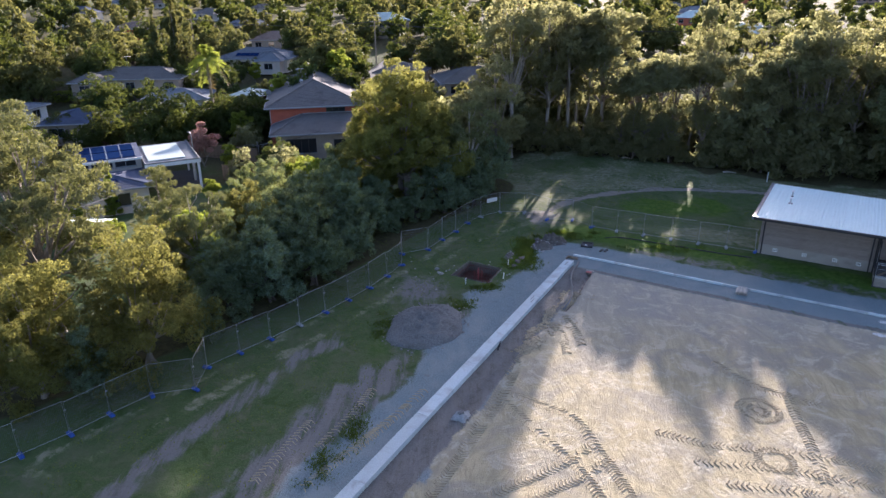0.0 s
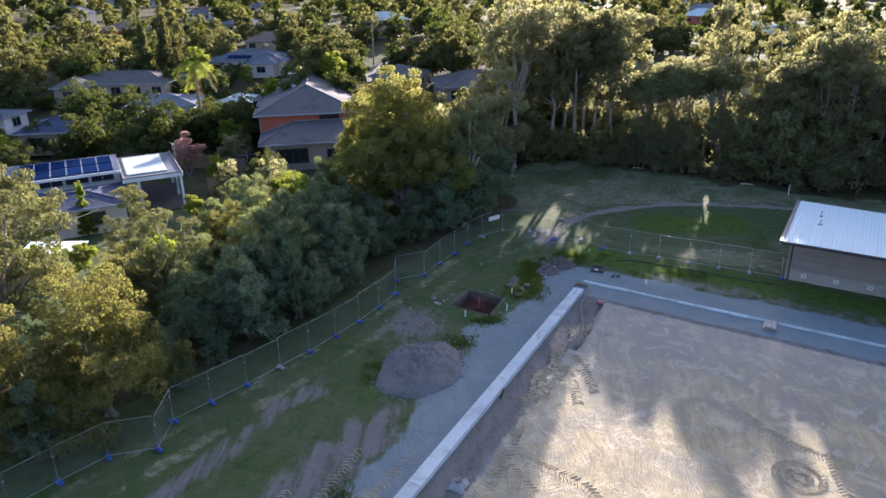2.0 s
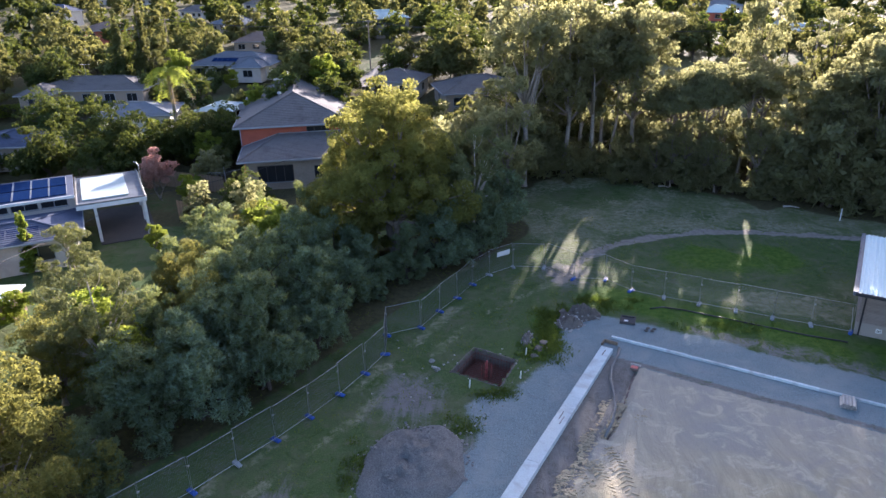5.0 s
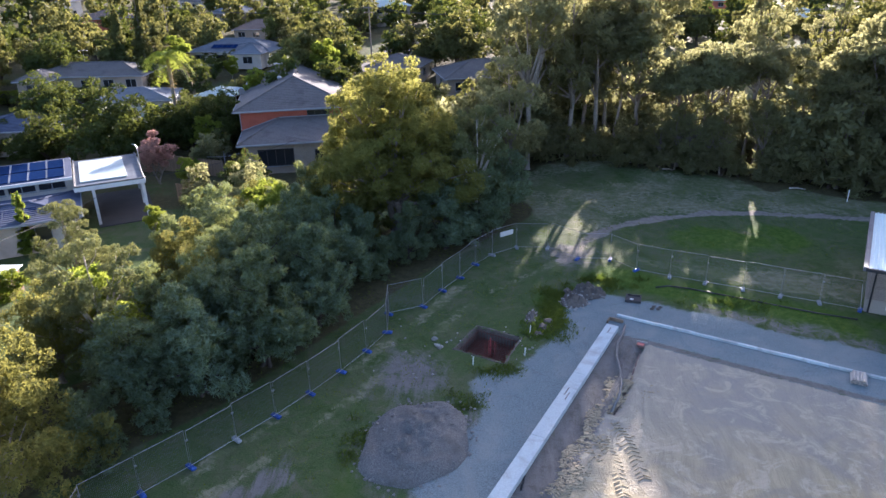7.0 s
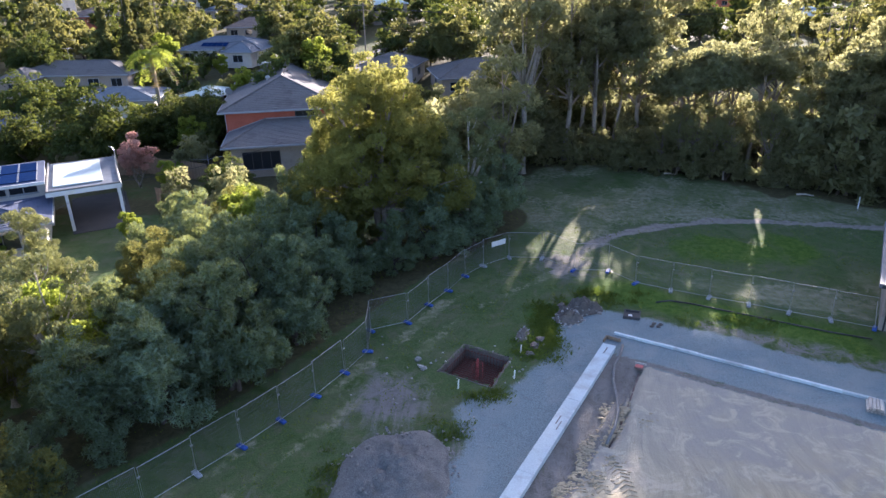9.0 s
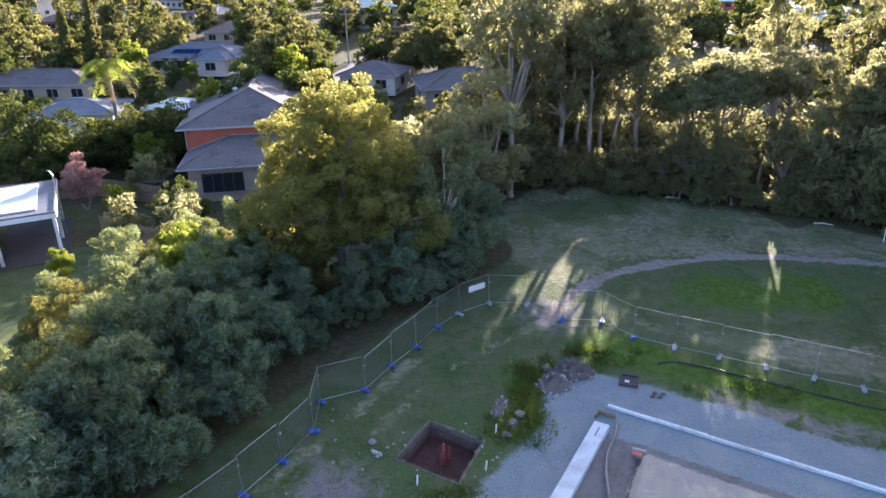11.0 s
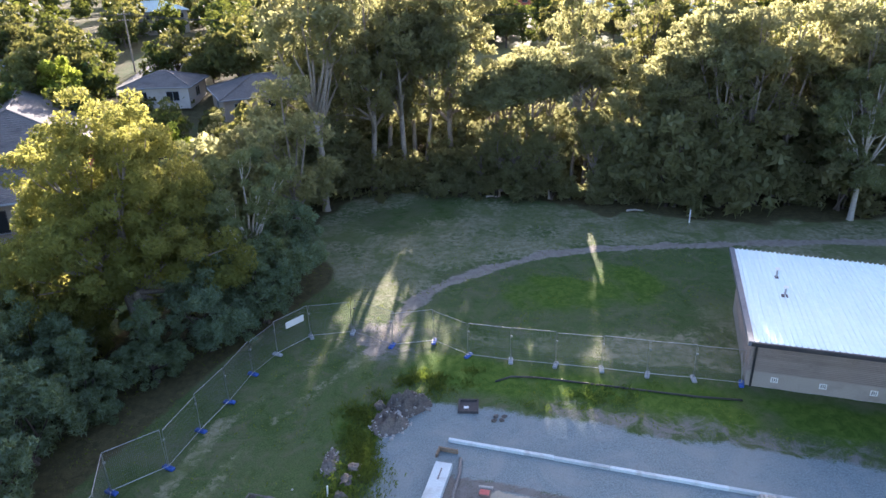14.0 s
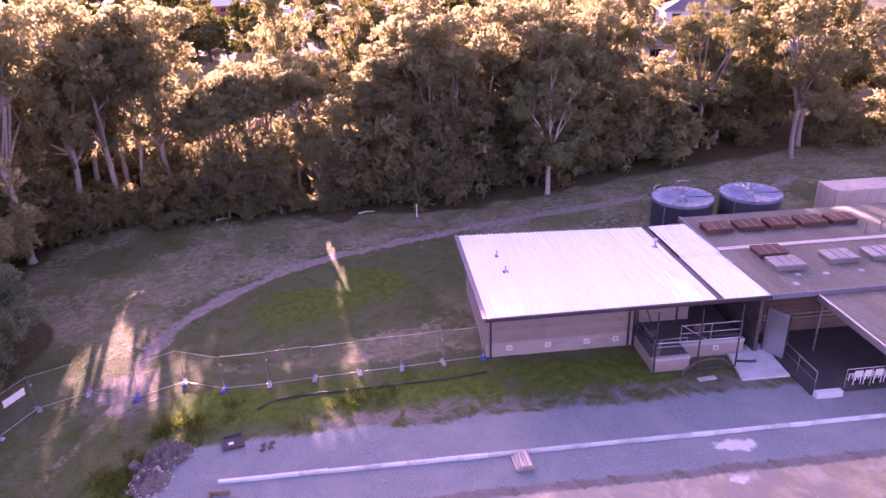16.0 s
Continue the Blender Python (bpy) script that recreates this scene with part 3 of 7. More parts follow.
    # relief
    z = (0.025 * w1 + 0.018 * w3 * (np.abs(x) < 60)) * (1 - 0.75 * sand)
    z += 0.06 * sand * np.clip(wobble(x, y, 3.1, 21), -1, 1) * np.exp(-((e - 2.6) / 1.3) ** 2)
    z += 0.007 * sand * np.sin(7.0 * (x * 0.9 - y * 0.44) + 3 * w2)
    z -= 0.16 * np.exp(-((e - 1.35 - 0.12 * w1) / 0.26) ** 2) * (b < -3) * (y < 60)
    tr = along(x, y, TRENCH)
    z -= 0.28 * np.exp(-(tr / 0.17) ** 2)
    z += 0.10 * np.exp(-((tr - 0.45) / 0.22) ** 2)
    z += 0.16 * np.clip(wobble(x, y, 2.2, 31), 0, 1) * np.exp(-((e - 2.9) / 0.9) ** 2) * (b < -6) * (y > 36)
    far = np.hypot(x, y - 60)
    z = np.where(far > 120, 0.0, z) + hill(y)
    hard = (np.abs(e + 0.4) < 0.8) & (b < 0.5) | (np.abs(b) < 0.5)
    z = np.where(hard & (y < 80), np.minimum(z, 0.0), z)
    ny, nx = x.shape
    idx = np.arange(ny * nx).reshape(ny, nx)
    quads = np.stack([idx[:-1, :-1], idx[:-1, 1:], idx[1:, 1:], idx[1:, :-1]], -1).reshape(-1, 4)
    cx, cy = (x[:-1, :-1] + x[1:, 1:]) / 2, (y[:-1, :-1] + y[1:, 1:]) / 2
    hole = inside(cx, cy, PIT).reshape(-1)
    quads = quads[~hole]
    me = bpy.data.meshes.new("ground")
    me.vertices.add(ny * nx)
    me.vertices.foreach_set("co", np.stack([x, y, z], -1).reshape(-1).astype(np.float32))
    me.loops.add(quads.size)
    me.loops.foreach_set("vertex_index", quads.reshape(-1).astype(np.int32))
    me.polygons.add(len(quads))
    me.polygons.foreach_set("loop_start", (np.arange(len(quads)) * 4).astype(np.int32))
    me.polygons.foreach_set("use_smooth", np.ones(len(quads), bool))
    me.update(calc_edges=True)
    for key, channels in (("zone_a", (sand, gravel, soil, path)), ("zone_b", (dry, litter_shade, straw, pale))):
        att = me.color_attributes.new(key, "FLOAT_COLOR", "POINT")
        att.data.foreach_set("color", np.stack(channels, -1).reshape(-1).astype(np.float32))
    solo("ground", me, "ground", pose(0, 0, 0), "grass, gravel and bare soil of a sports ground under construction", "ground", kind="structure")


make_ground()


def grass_tufts():
    """Short upright blades, thickest along the edges of the gravel and on the rough grass."""
    rng = np.random.RandomState(17)
    n = 60000
    x, y = rng.uniform(-22, 40, n), rng.uniform(24, 80, n)
    b = -(x - KX) * UY + (y - KY) * UX
    e = (x - BEAM0.x) * BEAM_WAY.y - (y - BEAM0.y) * BEAM_WAY.x
    patch = wobble(x, y, 1.1, 41)
    ok = ((e < -3.6) | (b > 3.2)) & (patch + rng.uniform(-0.5, 0.5, n) > 0.05) & ~inside(x, y, [(PIT_MID[0] + (u - PIT_MID[0]) * 1.15, PIT_MID[1] + (v - PIT_MID[1]) * 1.15) for u, v in PIT]) & (np.hypot(x + 1.55, y - 41.9) > 3.6)
    a = (x - KX) * UX + (y - KY) * UY
    ok &= ~((a > 13) & (a < 48) & (b > 4.8))
    x, y = x[ok], y[ok]
    h, th = rng.uniform(0.04, 0.11, len(x)), rng.uniform(0, 6.28, len(x))
    w = 0.35 * h
    v = np.stack([np.stack([x - w * np.cos(th), y - w * np.sin(th), np.zeros_like(x)], 1), np.stack([x + w * np.cos(th), y + w * np.sin(th), np.zeros_like(x)], 1),
                  np.stack([x + rng.normal(size=len(x)) * 0.06, y + rng.normal(size=len(x)) * 0.06, h], 1)], 1).reshape(-1, 3)
    me = bpy.data.meshes.new("grass_tufts")
    me.vertices.add(len(v))
    me.vertices.foreach_set("co", v.reshape(-1).astype(np.float32))
    me.loops.add(len(v))
    me.loops.foreach_set("vertex_index", np.arange(len(v), dtype=np.int32))
    me.polygons.add(len(v) // 3)
    me.polygons.foreach_set("loop_start", (np.arange(len(v) // 3) * 3).astype(np.int32))
    me.update(calc_edges=True)
    solo("grass_tufts", me, "grass_blade", pose(0, 0, 0), "short rough grass tufts on the site", "grass", kind="stuff")


grass_tufts()


def weeds(x0, y0, rx, ry, n, seed, label):
    """A patch of rank grass and weeds: arching blades in loose tussocks."""
    rng = np.random.RandomState(seed)
    tus = rng.normal(size=(max(4, n // 45), 2)) * np.array([rx, ry]) * 0.5
    at = tus[rng.randint(0, len(tus), n)] + rng.normal(size=(n, 2)) * 0.26
    h, th = rng.uniform(0.05, 0.2, n), rng.uniform(0, 6.28, n)
    way, side = np.stack([np.cos(th), np.sin(th)], 1), np.stack([-np.sin(th), np.cos(th)], 1)
    w = 0.01 + 0.012 * rng.random_sample(n)
    rows = [np.concatenate([at - side * w[:, None], np.zeros((n, 1))], 1), np.concatenate([at + side * w[:, None], np.zeros((n, 1))], 1),
            np.concatenate([at + way * (0.3 * h)[:, None] + side * w[:, None], 0.75 * h[:, None]], 1), np.concatenate([at + way * (0.85 * h)[:, None], h[:, None]], 1)]
    v = np.stack(rows, 1).reshape(-1, 3)
    k = 4 * np.arange(n)
    tri = np.stack([k, k + 1, k + 2, k, k + 2, k + 3], 1).reshape(-1, 3)
    me = bpy.data.meshes.new("weeds")
    me.from_pydata(v.tolist(), [], tri.tolist())
    me.update()
    solo("weeds", me, "weed_blade", pose(x0, y0, 0), label, "weeds", kind="stuff")


# several of these patches stand in for sunlit spots on the short grass
for x0, y0, rx, ry, n, seed in ((6.0, 54.4, 0.9, 2.6, 3600, 1), (5.0, 52.4, 0.8, 1.2, 1200, 2), (6.6, 57.8, 1.2, 1.2, 1200, 3), (10.0, 59.4, 2.2, 1.2, 1500, 4), (17.6, 56.0, 2.6, 0.9, 1000, 6),
                                (-4.6, 41.9, 0.8, 1.6, 700, 7), (0.9, 44.8, 0.8, 0.7, 500, 8), (-4.6, 30.2, 0.5, 2.2, 700, 9), (-5.8, 27.2, 0.5, 1.6, 600, 10), (2.4, 48.0, 1.4, 0.4, 700, 11)):
    weeds(x0, y0, rx, ry, n, seed, "rank yellow-green grass and weeds, partly standing in for sunlit grass at the gravel edge")


# ---- trees ----
def leaf_mesh(name, centres, out, size, droop, rng, width=0.45, radial=0.0):
    """One small folded blade at each centre."""
    n = len(centres)
    rnd = rng.normal(size=(n, 3))
    way = rnd + radial * out + np.array([0, 0, -droop])
    way /= np.linalg.norm(way, axis=1)[:, None] + 1e-9
    nor = 0.95 * out + rng.normal(size=(n, 3)) * 0.6
    side = np.cross(nor, way)
    side /= np.linalg.norm(side, axis=1)[:, None] + 1e-9
    fold = np.cross(way, side)
    L = (size * rng.uniform(0.65, 1.35, n))[:, None]
    W = L * width
    bend = fold * W * 0.5 * rng.uniform(-1, 1, n)[:, None]
    v = np.stack([centres - way * L / 2 + side * W / 2, centres + way * L / 2 + bend, centres - way * L * 0.4 - side * W / 2], 1).reshape(-1, 3)
    me = bpy.data.meshes.new(name)
    me.vertices.add(3 * n)
    me.vertices.foreach_set("co", v.reshape(-1).astype(np.float32))
    me.loops.add(3 * n)
    me.loops.foreach_set("vertex_index", np.arange(3 * n, dtype=np.int32))
    me.polygons.add(n)
    me.polygons.foreach_set("loop_start", (np.arange(n) * 3).astype(np.int32))
    me.update(calc_edges=True)
    return me


def puffs(lobes, per_lobe, rng, squash=0.8, spread=0.85, size=(0.32, 0.55)):
    """Smaller clumps over the outside of each lobe, so that the outline billows."""
    got = []
    for c, r in lobes:
        for _ in range(per_lobe):
            d = rng.normal(size=3)
            d[2] = d[2] * 0.9 + 0.25
            d /= np.linalg.norm(d)
            k = rng.uniform(*size)
            got.append((np.array(c) + d * np.array(r) * spread, np.array(r) * k * np.array([1, 1, squash])))
    return got


def scatter(clumps, count, rng, core=0.55):
    """Points in the outer shells of the clumps, more on the larger ones."""
    wt = np.array([np.prod(r) ** (2 / 3) for _, r in clumps])
    pick = rng.choice(len(clumps), count, p=wt / wt.sum())
    d = rng.normal(size=(count, 3))
    d[:, 2] = d[:, 2] + 0.15
    d /= np.linalg.norm(d, axis=1)[:, None]
    rad = 1.0 - (1 - core) * rng.uniform(0, 1, count) ** 1.6 + rng.normal(size=count) * 0.06
    c = np.array([clumps[i][0] for i in range(len(clumps))])[pick]
    r = np.array([clumps[i][1] for i in range(len(clumps))])[pick]
    return c + d * rad[:, None] * r, d


def trunk_geo(lobes, fork, base_r, rng, stems=1, n=7, twigs=2):
    """Tapered trunk that bends a little, and limbs out to the lobes."""
    g = Geo()
    for s in range(stems):
        lean = Vector((rng.uniform(-1, 1), rng.uniform(-1, 1), 0)) * (0.06 * fork + (0.5 if stems > 1 else 0))
        foot = Vector((0.25 * math.cos(s * 2.4), 0.25 * math.sin(s * 2.4), -0.15)) if stems > 1 else Vector((0, 0, -0.15))
        top = Vector((0, 0, fork)) + lean
        pts = [foot + (top - foot) * t + Vector((rng.uniform(-1, 1), rng.uniform(-1, 1), 0)) * 0.05 * fork * t * (1 - t) * 2 for t in (0, 0.06, 0.3, 0.6, 1)]
        g.tube(pts, [base_r * k for k in (1.45, 1.1, 0.92, 0.8, 0.66)], n)
        for i, (c, r) in enumerate(lobes):
            if i % stems != s:
                continue
            end = Vector(c)
            start = pts[3].lerp(top, rng.uniform(0.1, 1.0))
            mid = start.lerp(end, 0.5) + Vector((rng.uniform(-0.3, 0.3), rng.uniform(-0.3, 0.3), rng.uniform(-0.1, 0.35)))
            g.tube([start, mid, end], [base_r * 0.5, base_r * 0.33, base_r * 0.12], 5)
            for _ in range(twigs):
                tip = end + Vector((rng.uniform(-1, 1) * r[0], rng.uniform(-1, 1) * r[1], rng.uniform(-0.2, 0.8) * r[2])) * 0.8
                g.tube([mid.lerp(end, 0.5), mid.lerp(tip, 0.75), tip], [base_r * 0.2, base_r * 0.13, base_r * 0.04], 4)
    return g


def tree(name, label, lobes, fork, base_r, leaf, bark, count, size, seed, droop=0.4, width=0.45, radial=0.0, per_lobe=7, stems=1, core=0.62, spread=0.92, psize=(0.27, 0.48), squash=0.8, category="tree", group=""):
    rng = np.random.RandomState(seed)
    ob = thing(name, pose(0, 0, -80), label, category, group)
    part("trunk", trunk_geo(lobes, fork, base_r, rng, stems, 7 if count > 4000 else 5, 2 if count > 4000 else 0), bark, ob, smooth=True)
    clumps = puffs(lobes, per_lobe, rng, squash, spread, psize) + [(np.array(c), np.array(r) * 0.5) for c, r in lobes]
    p, d = scatter(clumps, count, rng, core)
    p[:, 2] = np.maximum(p[:, 2], 0.15)
    me = leaf_mesh("crown", p, d, size, droop, rng, width, radial)
    part("crown", me, leaf, ob)
    return ob


def ring_lobes(rng, n, spread, z_lo, z_hi, r_lo, r_hi, flat=0.75, top=True):
    """Lobes set unevenly round the trunk, and one on top."""
    out = []
    for i in range(n):
        th = 6.283 * (i + rng.uniform(-0.3, 0.3)) / n * 1.6
        d = spread * rng.uniform(0.45, 1.0)
        r = rng.uniform(r_lo, r_hi)
        out.append(((d * math.cos(th), d * math.sin(th), rng.uniform(z_lo, z_hi)), (r, r * rng.uniform(0.85, 1.15), r * flat)))
    if top:
        out.append(((rng.uniform(-0.3, 0.3), rng.uniform(-0.3, 0.3), z_hi + r_hi * 0.45), (r_hi, r_hi, r_hi * flat)))
    return out


KIND = {}
# lanes through the wood along which low sun reaches the lawn
LANES = ((6.3, 72.0), (10.7, 69.5), (13.4, 71.6), (21.5, 65.0))


def in_lane(x, y, w=2.2):
    return any(abs(x - x0 - 0.287 * (y - y0)) < w for x0, y0 in LANES) and y < 115


def view_gap(x, y):
    """The wedge seen from the camera where trees are lowered so the white houses show."""
    return 36.2 < math.degrees(math.atan2(y - 28.7, x - 5.3)) < 41.5 and y < 128 and x > 50


HOUSES = [(-66.5, 136), (-48.5, 113.5), (-37.6, 117.5), (-51, 165), (0.5, 131), (-14, 141), (-55, 97), (-92, 118), (-72, 106), (138.5, 132.7), (96.7, 103.3), (97, 196), (107, 146), (-58, 208), (-20, 175)]


def near(seed):
    return np.random.RandomState(seed)


# broad wattle with yellow-green billows down to the ground (about 9 m)
for i, s in enumerate((11, 12)):
    r = near(s)
    KIND["wattle", i] = tree("wattle_tree", "broad olive-green wattle with billowing sunlit crown behind the fence", ring_lobes(r, 12, 3.4, 1.3, 6.5, 1.55, 2.2, 1.0), 2.2, 0.2, "olive_leaf", "bark", 36000, 0.19, s, 0.35, 0.46, 0.3, 12, 2, 0.8, 0.95, (0.22, 0.36))
# open gum (about 15 m)
for i, s in enumerate((21, 22, 23)):
    r = near(s)
    KIND["gum", i] = tree("gum_tree", "tall eucalypt with open drooping grey-green crown", ring_lobes(r, 15, 3.9, 4.6, 12.3, 1.1, 1.8, 0.8), 5.5, 0.27, "gum_leaf", ("bark", "pale_bark", "bark")[i], 23000, 0.28, s, 0.9, 0.36, 0.2, 9, 1, 0.55, 1.0, (0.28, 0.46))
# sheoak thicket, multi-stemmed, feathery blue-green to the ground (about 6.5 m)
for i, s in enumerate((31, 32, 33, 34)):
    r = near(s)
    KIND["sheoak", i] = tree("sheoak_tree", "feathery blue-green sheoak in a dense thicket beside the fence", ring_lobes(r, 13, 2.1, 0.9, 4.9, 0.85, 1.3, 1.0), 1.6, 0.12, "sheoak_leaf", "dark_bark", 17000, 0.31, s, -0.35, 0.24, 0.9, 9, 3, 0.6, 1.0, (0.26, 0.44), 0.9)
# big sunlit wattle by the corner (about 15 m)
r = near(41)
KIND["big", 0] = tree("big_wattle_tree", "large spreading wattle with golden backlit billowing crown", ring_lobes(r, 30, 5.2, 1.6, 8.6, 1.4, 2.1, 0.85) + ring_lobes(r, 16, 3.6, 7.6, 12.4, 1.3, 2.0, 0.85), 4.2, 0.34, "wattle_leaf", "bark", 110000, 0.25, 41, 0.5, 0.42, 0.3, 11, 2, 0.62, 1.0, (0.24, 0.42))
# wood behind the lawn: tall trunks with thin crowns
for i, s in enumerate((51, 52, 53, 54)):
    r = near(s)
    KIND["wood", i] = tree("woodland_gum", "tall backlit woodland eucalypt with thin hazy crown", ring_lobes(r, 13, 3.4, 6.2, 14.6, 1.2, 2.0, 0.85), 7.5, 0.26, "wood_leaf", "bark", 6600, 0.48, s, 0.8, 0.40, 0.2, 8)
r = near(55)
KIND["high", 0] = tree("woodland_gum", "tall backlit woodland eucalypt with high narrow crown", ring_lobes(r, 8, 2.4, 9.9, 13.6, 1.3, 1.9, 0.9), 9.0, 0.24, "wood_leaf", "bark", 7500, 0.40, 55, 0.8, 0.40, 0.2, 8)
r = near(56)
KIND["thin", 0] = tree("woodland_gum", "slender backlit woodland eucalypt with small high crown", ring_lobes(r, 10, 2.6, 9.6, 11.2, 1.1, 1.6, 0.7), 8.6, 0.17, "wood_leaf", "bark", 6200, 0.40, 56, 0.8, 0.40, 0.2, 8)
for i, s in enumerate((61, 62, 63)):
    r = near(s)
    KIND["scrub", i] = tree("woodland_shrub", "dense dark olive shrub under woodland trees", ring_lobes(r, 7, 1.9, 0.9, 3.6, 1.1, 1.7, 0.9), 1.2, 0.1, "wood_leaf", "dark_bark", 2250, 0.56, s, 0.1, 0.45, 0.3, 6, 3)
# garden trees
for i, s in enumerate((71, 72)):
    r = near(s)
    KIND["dense", i] = tree("evergreen_tree", "dense dark evergreen garden tree with domed crown", ring_lobes(r, 14, 3.2, 2.4, 5.6, 1.9, 2.6, 0.8), 2.4, 0.3, "dark_leaf", "dark_bark", 13000, 0.34, s, 0.0, 0.6, 0.2, 14, 1, 0.8, 0.95, (0.2, 0.32))
for i, s in enumerate((81, 82)):
    r = near(s)
    KIND["bright", i] = tree("garden_tree", "light green leafy garden tree lit from behind", ring_lobes(r, 7, 1.7, 1.8, 4.8, 1.1, 1.5, 0.9), 1.8, 0.13, "bright_leaf", "bark", 6200, 0.33, s, 0.2, 0.5, 0.2, 6)
for i, s in enumerate((91, 92, 93)):
    r = near(s)
    KIND["suburb", i] = tree("suburban_tree", "leafy street tree among the houses beyond", ring_lobes(r, 9, 2.7, 1.5, 6.2, 1.5, 2.3, 0.85), 2.2, 0.22, ("dark_leaf", "garden_leaf", "garden_leaf")[i], "dark_bark", 1350, 0.85, s, 0.2, 0.5, 0.2, 6)
for i, s in enumerate((94, 96, 100)):
    r = near(s)
    KIND["far", i] = tree("suburban_tree", "leafy tree among distant houses", ring_lobes(r, 7, 2.7, 1.3, 5.6, 1.6, 2.4, 0.85), 2.0, 0.22, ("garden_leaf", "dark_leaf", "dark_leaf")[i], "dark_bark", 520, 1.4, s, 0.2, 0.55, 0.2, 5)
for i, s in enumerate((85, 86)):
    r = near(s)
    KIND["shrub", i] = tree("garden_shrub", "rounded leafy garden shrub between the houses", ring_lobes(r, 6, 0.8, 0.5, 1.5, 0.5, 0.8, 0.9), 0.5, 0.05, ("garden_leaf", "bright_leaf")[i], "dark_bark", 1100, 0.3, s, 0.1, 0.55, 0.2, 6, 3)
r = near(95)
KIND["pink", 0] = tree("flowering_shrub", "pink-flowering garden shrub beside the flat-roofed house", ring_lobes(r, 6, 1.5, 2.2, 4.0, 0.9, 1.3, 0.9), 1.4, 0.1, "pink_leaf", "bark", 6000, 0.26, 95, 0.0, 0.5, 0.3, 6, 2)
r = near(97)
KIND["cone", 0] = tree("conifer_tree", "slender dark green conifer with pointed crown", [((0, 0, 0.9 + 0.75 * k), (0.95 - 0.11 * k, 0.95 - 0.11 * k, 0.8)) for k in range(7)], 4.5, 0.1, "bright_leaf", "dark_bark", 5000, 0.26, 97, -0.6, 0.4, 0.4, 6)
KIND["poplar", 0] = tree("poplar_tree", "tall narrow yellow-green poplar lit from behind", [((r.uniform(-0.35, 0.35), r.uniform(-0.35, 0.35), 2.2 + 1.0 * k), (1.45 - 0.085 * k, 1.45 - 0.085 * k, 2.3)) for k in range(12)], 9.0, 0.22, "garden_leaf", "bark", 9000, 0.42, 98, -0.6, 0.5, 0.2, 7, 1, 0.4)
r = near(99)
KIND["bare", 0] = tree("bare_gum", "half-bare pale eucalypt with forked limbs", ring_lobes(r, 9, 3.0, 7.0, 13.0, 0.8, 1.3, 0.8), 4.0, 0.24, "wood_leaf", "dark_bark", 4100, 0.30, 99, 0.8, 0.36, 0.2, 5, 2)


# trees are cut down to fit the camera's view: from these eye points the houses, lawns and the sunlit field lie open
# (place, height over ground, half width)
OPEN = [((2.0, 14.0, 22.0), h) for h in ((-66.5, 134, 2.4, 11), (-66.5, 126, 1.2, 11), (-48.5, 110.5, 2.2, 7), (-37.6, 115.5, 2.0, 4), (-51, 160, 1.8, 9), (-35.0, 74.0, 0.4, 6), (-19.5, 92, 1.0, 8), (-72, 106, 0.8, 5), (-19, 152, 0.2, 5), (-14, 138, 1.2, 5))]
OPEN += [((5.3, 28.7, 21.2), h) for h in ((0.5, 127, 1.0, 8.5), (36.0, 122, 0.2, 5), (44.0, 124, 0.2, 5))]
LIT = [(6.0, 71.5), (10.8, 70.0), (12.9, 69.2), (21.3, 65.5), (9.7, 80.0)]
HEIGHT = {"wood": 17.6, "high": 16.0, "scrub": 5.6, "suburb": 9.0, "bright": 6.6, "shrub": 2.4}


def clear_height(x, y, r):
    """How high a crown of radius r at (x, y) may rise without hiding them from the camera."""
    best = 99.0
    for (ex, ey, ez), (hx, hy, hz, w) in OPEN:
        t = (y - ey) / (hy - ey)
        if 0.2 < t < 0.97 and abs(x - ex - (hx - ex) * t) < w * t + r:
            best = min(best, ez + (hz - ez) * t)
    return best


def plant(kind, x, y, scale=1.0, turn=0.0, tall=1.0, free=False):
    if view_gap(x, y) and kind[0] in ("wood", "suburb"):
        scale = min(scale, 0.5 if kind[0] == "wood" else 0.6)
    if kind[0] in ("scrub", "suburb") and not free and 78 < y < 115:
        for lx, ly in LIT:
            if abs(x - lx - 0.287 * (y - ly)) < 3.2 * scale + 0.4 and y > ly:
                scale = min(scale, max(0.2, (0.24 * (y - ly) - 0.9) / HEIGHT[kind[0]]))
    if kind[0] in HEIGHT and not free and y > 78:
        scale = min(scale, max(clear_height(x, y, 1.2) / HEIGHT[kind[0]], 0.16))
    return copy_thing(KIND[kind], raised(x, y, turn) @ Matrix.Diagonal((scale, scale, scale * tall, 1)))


rt = random.Random(7)
# beside the fence
plant(("wattle", 0), -18.4, 36.4, 0.92, 40)
plant(("wattle", 1), -23.0, 32.8, 0.9, 130)
plant(("sheoak", 2), -20.4, 33.2, 0.6, 10)
plant(("sheoak", 0), -16.2, 39.6, 0.6, 100)
plant(("wattle", 1), -27.0, 37.0, 0.9, 210)
plant(("gum", 0), -26.0, 40.0, 1.0, 10)
plant(("gum", 2), -29.5, 44.0, 1.0, 100)
plant(("gum", 1), -19.2, 46.8, 0.60, 200, 1.0)
plant(("wattle", 1), -21.6, 46.2, 0.62, 20)
plant(("bright", 0), -21.5, 50.5, 0.75, 60)
plant(("gum", 2), -24.8, 54.6, 0.52, 300)
for x, y, s in ((-31.0, 54.0, 0.42), (-32.6, 53.6, 0.45), (-29.6, 54.8, 0.42), (-34.2, 53.8, 0.45)):
    plant(("bright", 0), x, y, s, 83.0 * x)
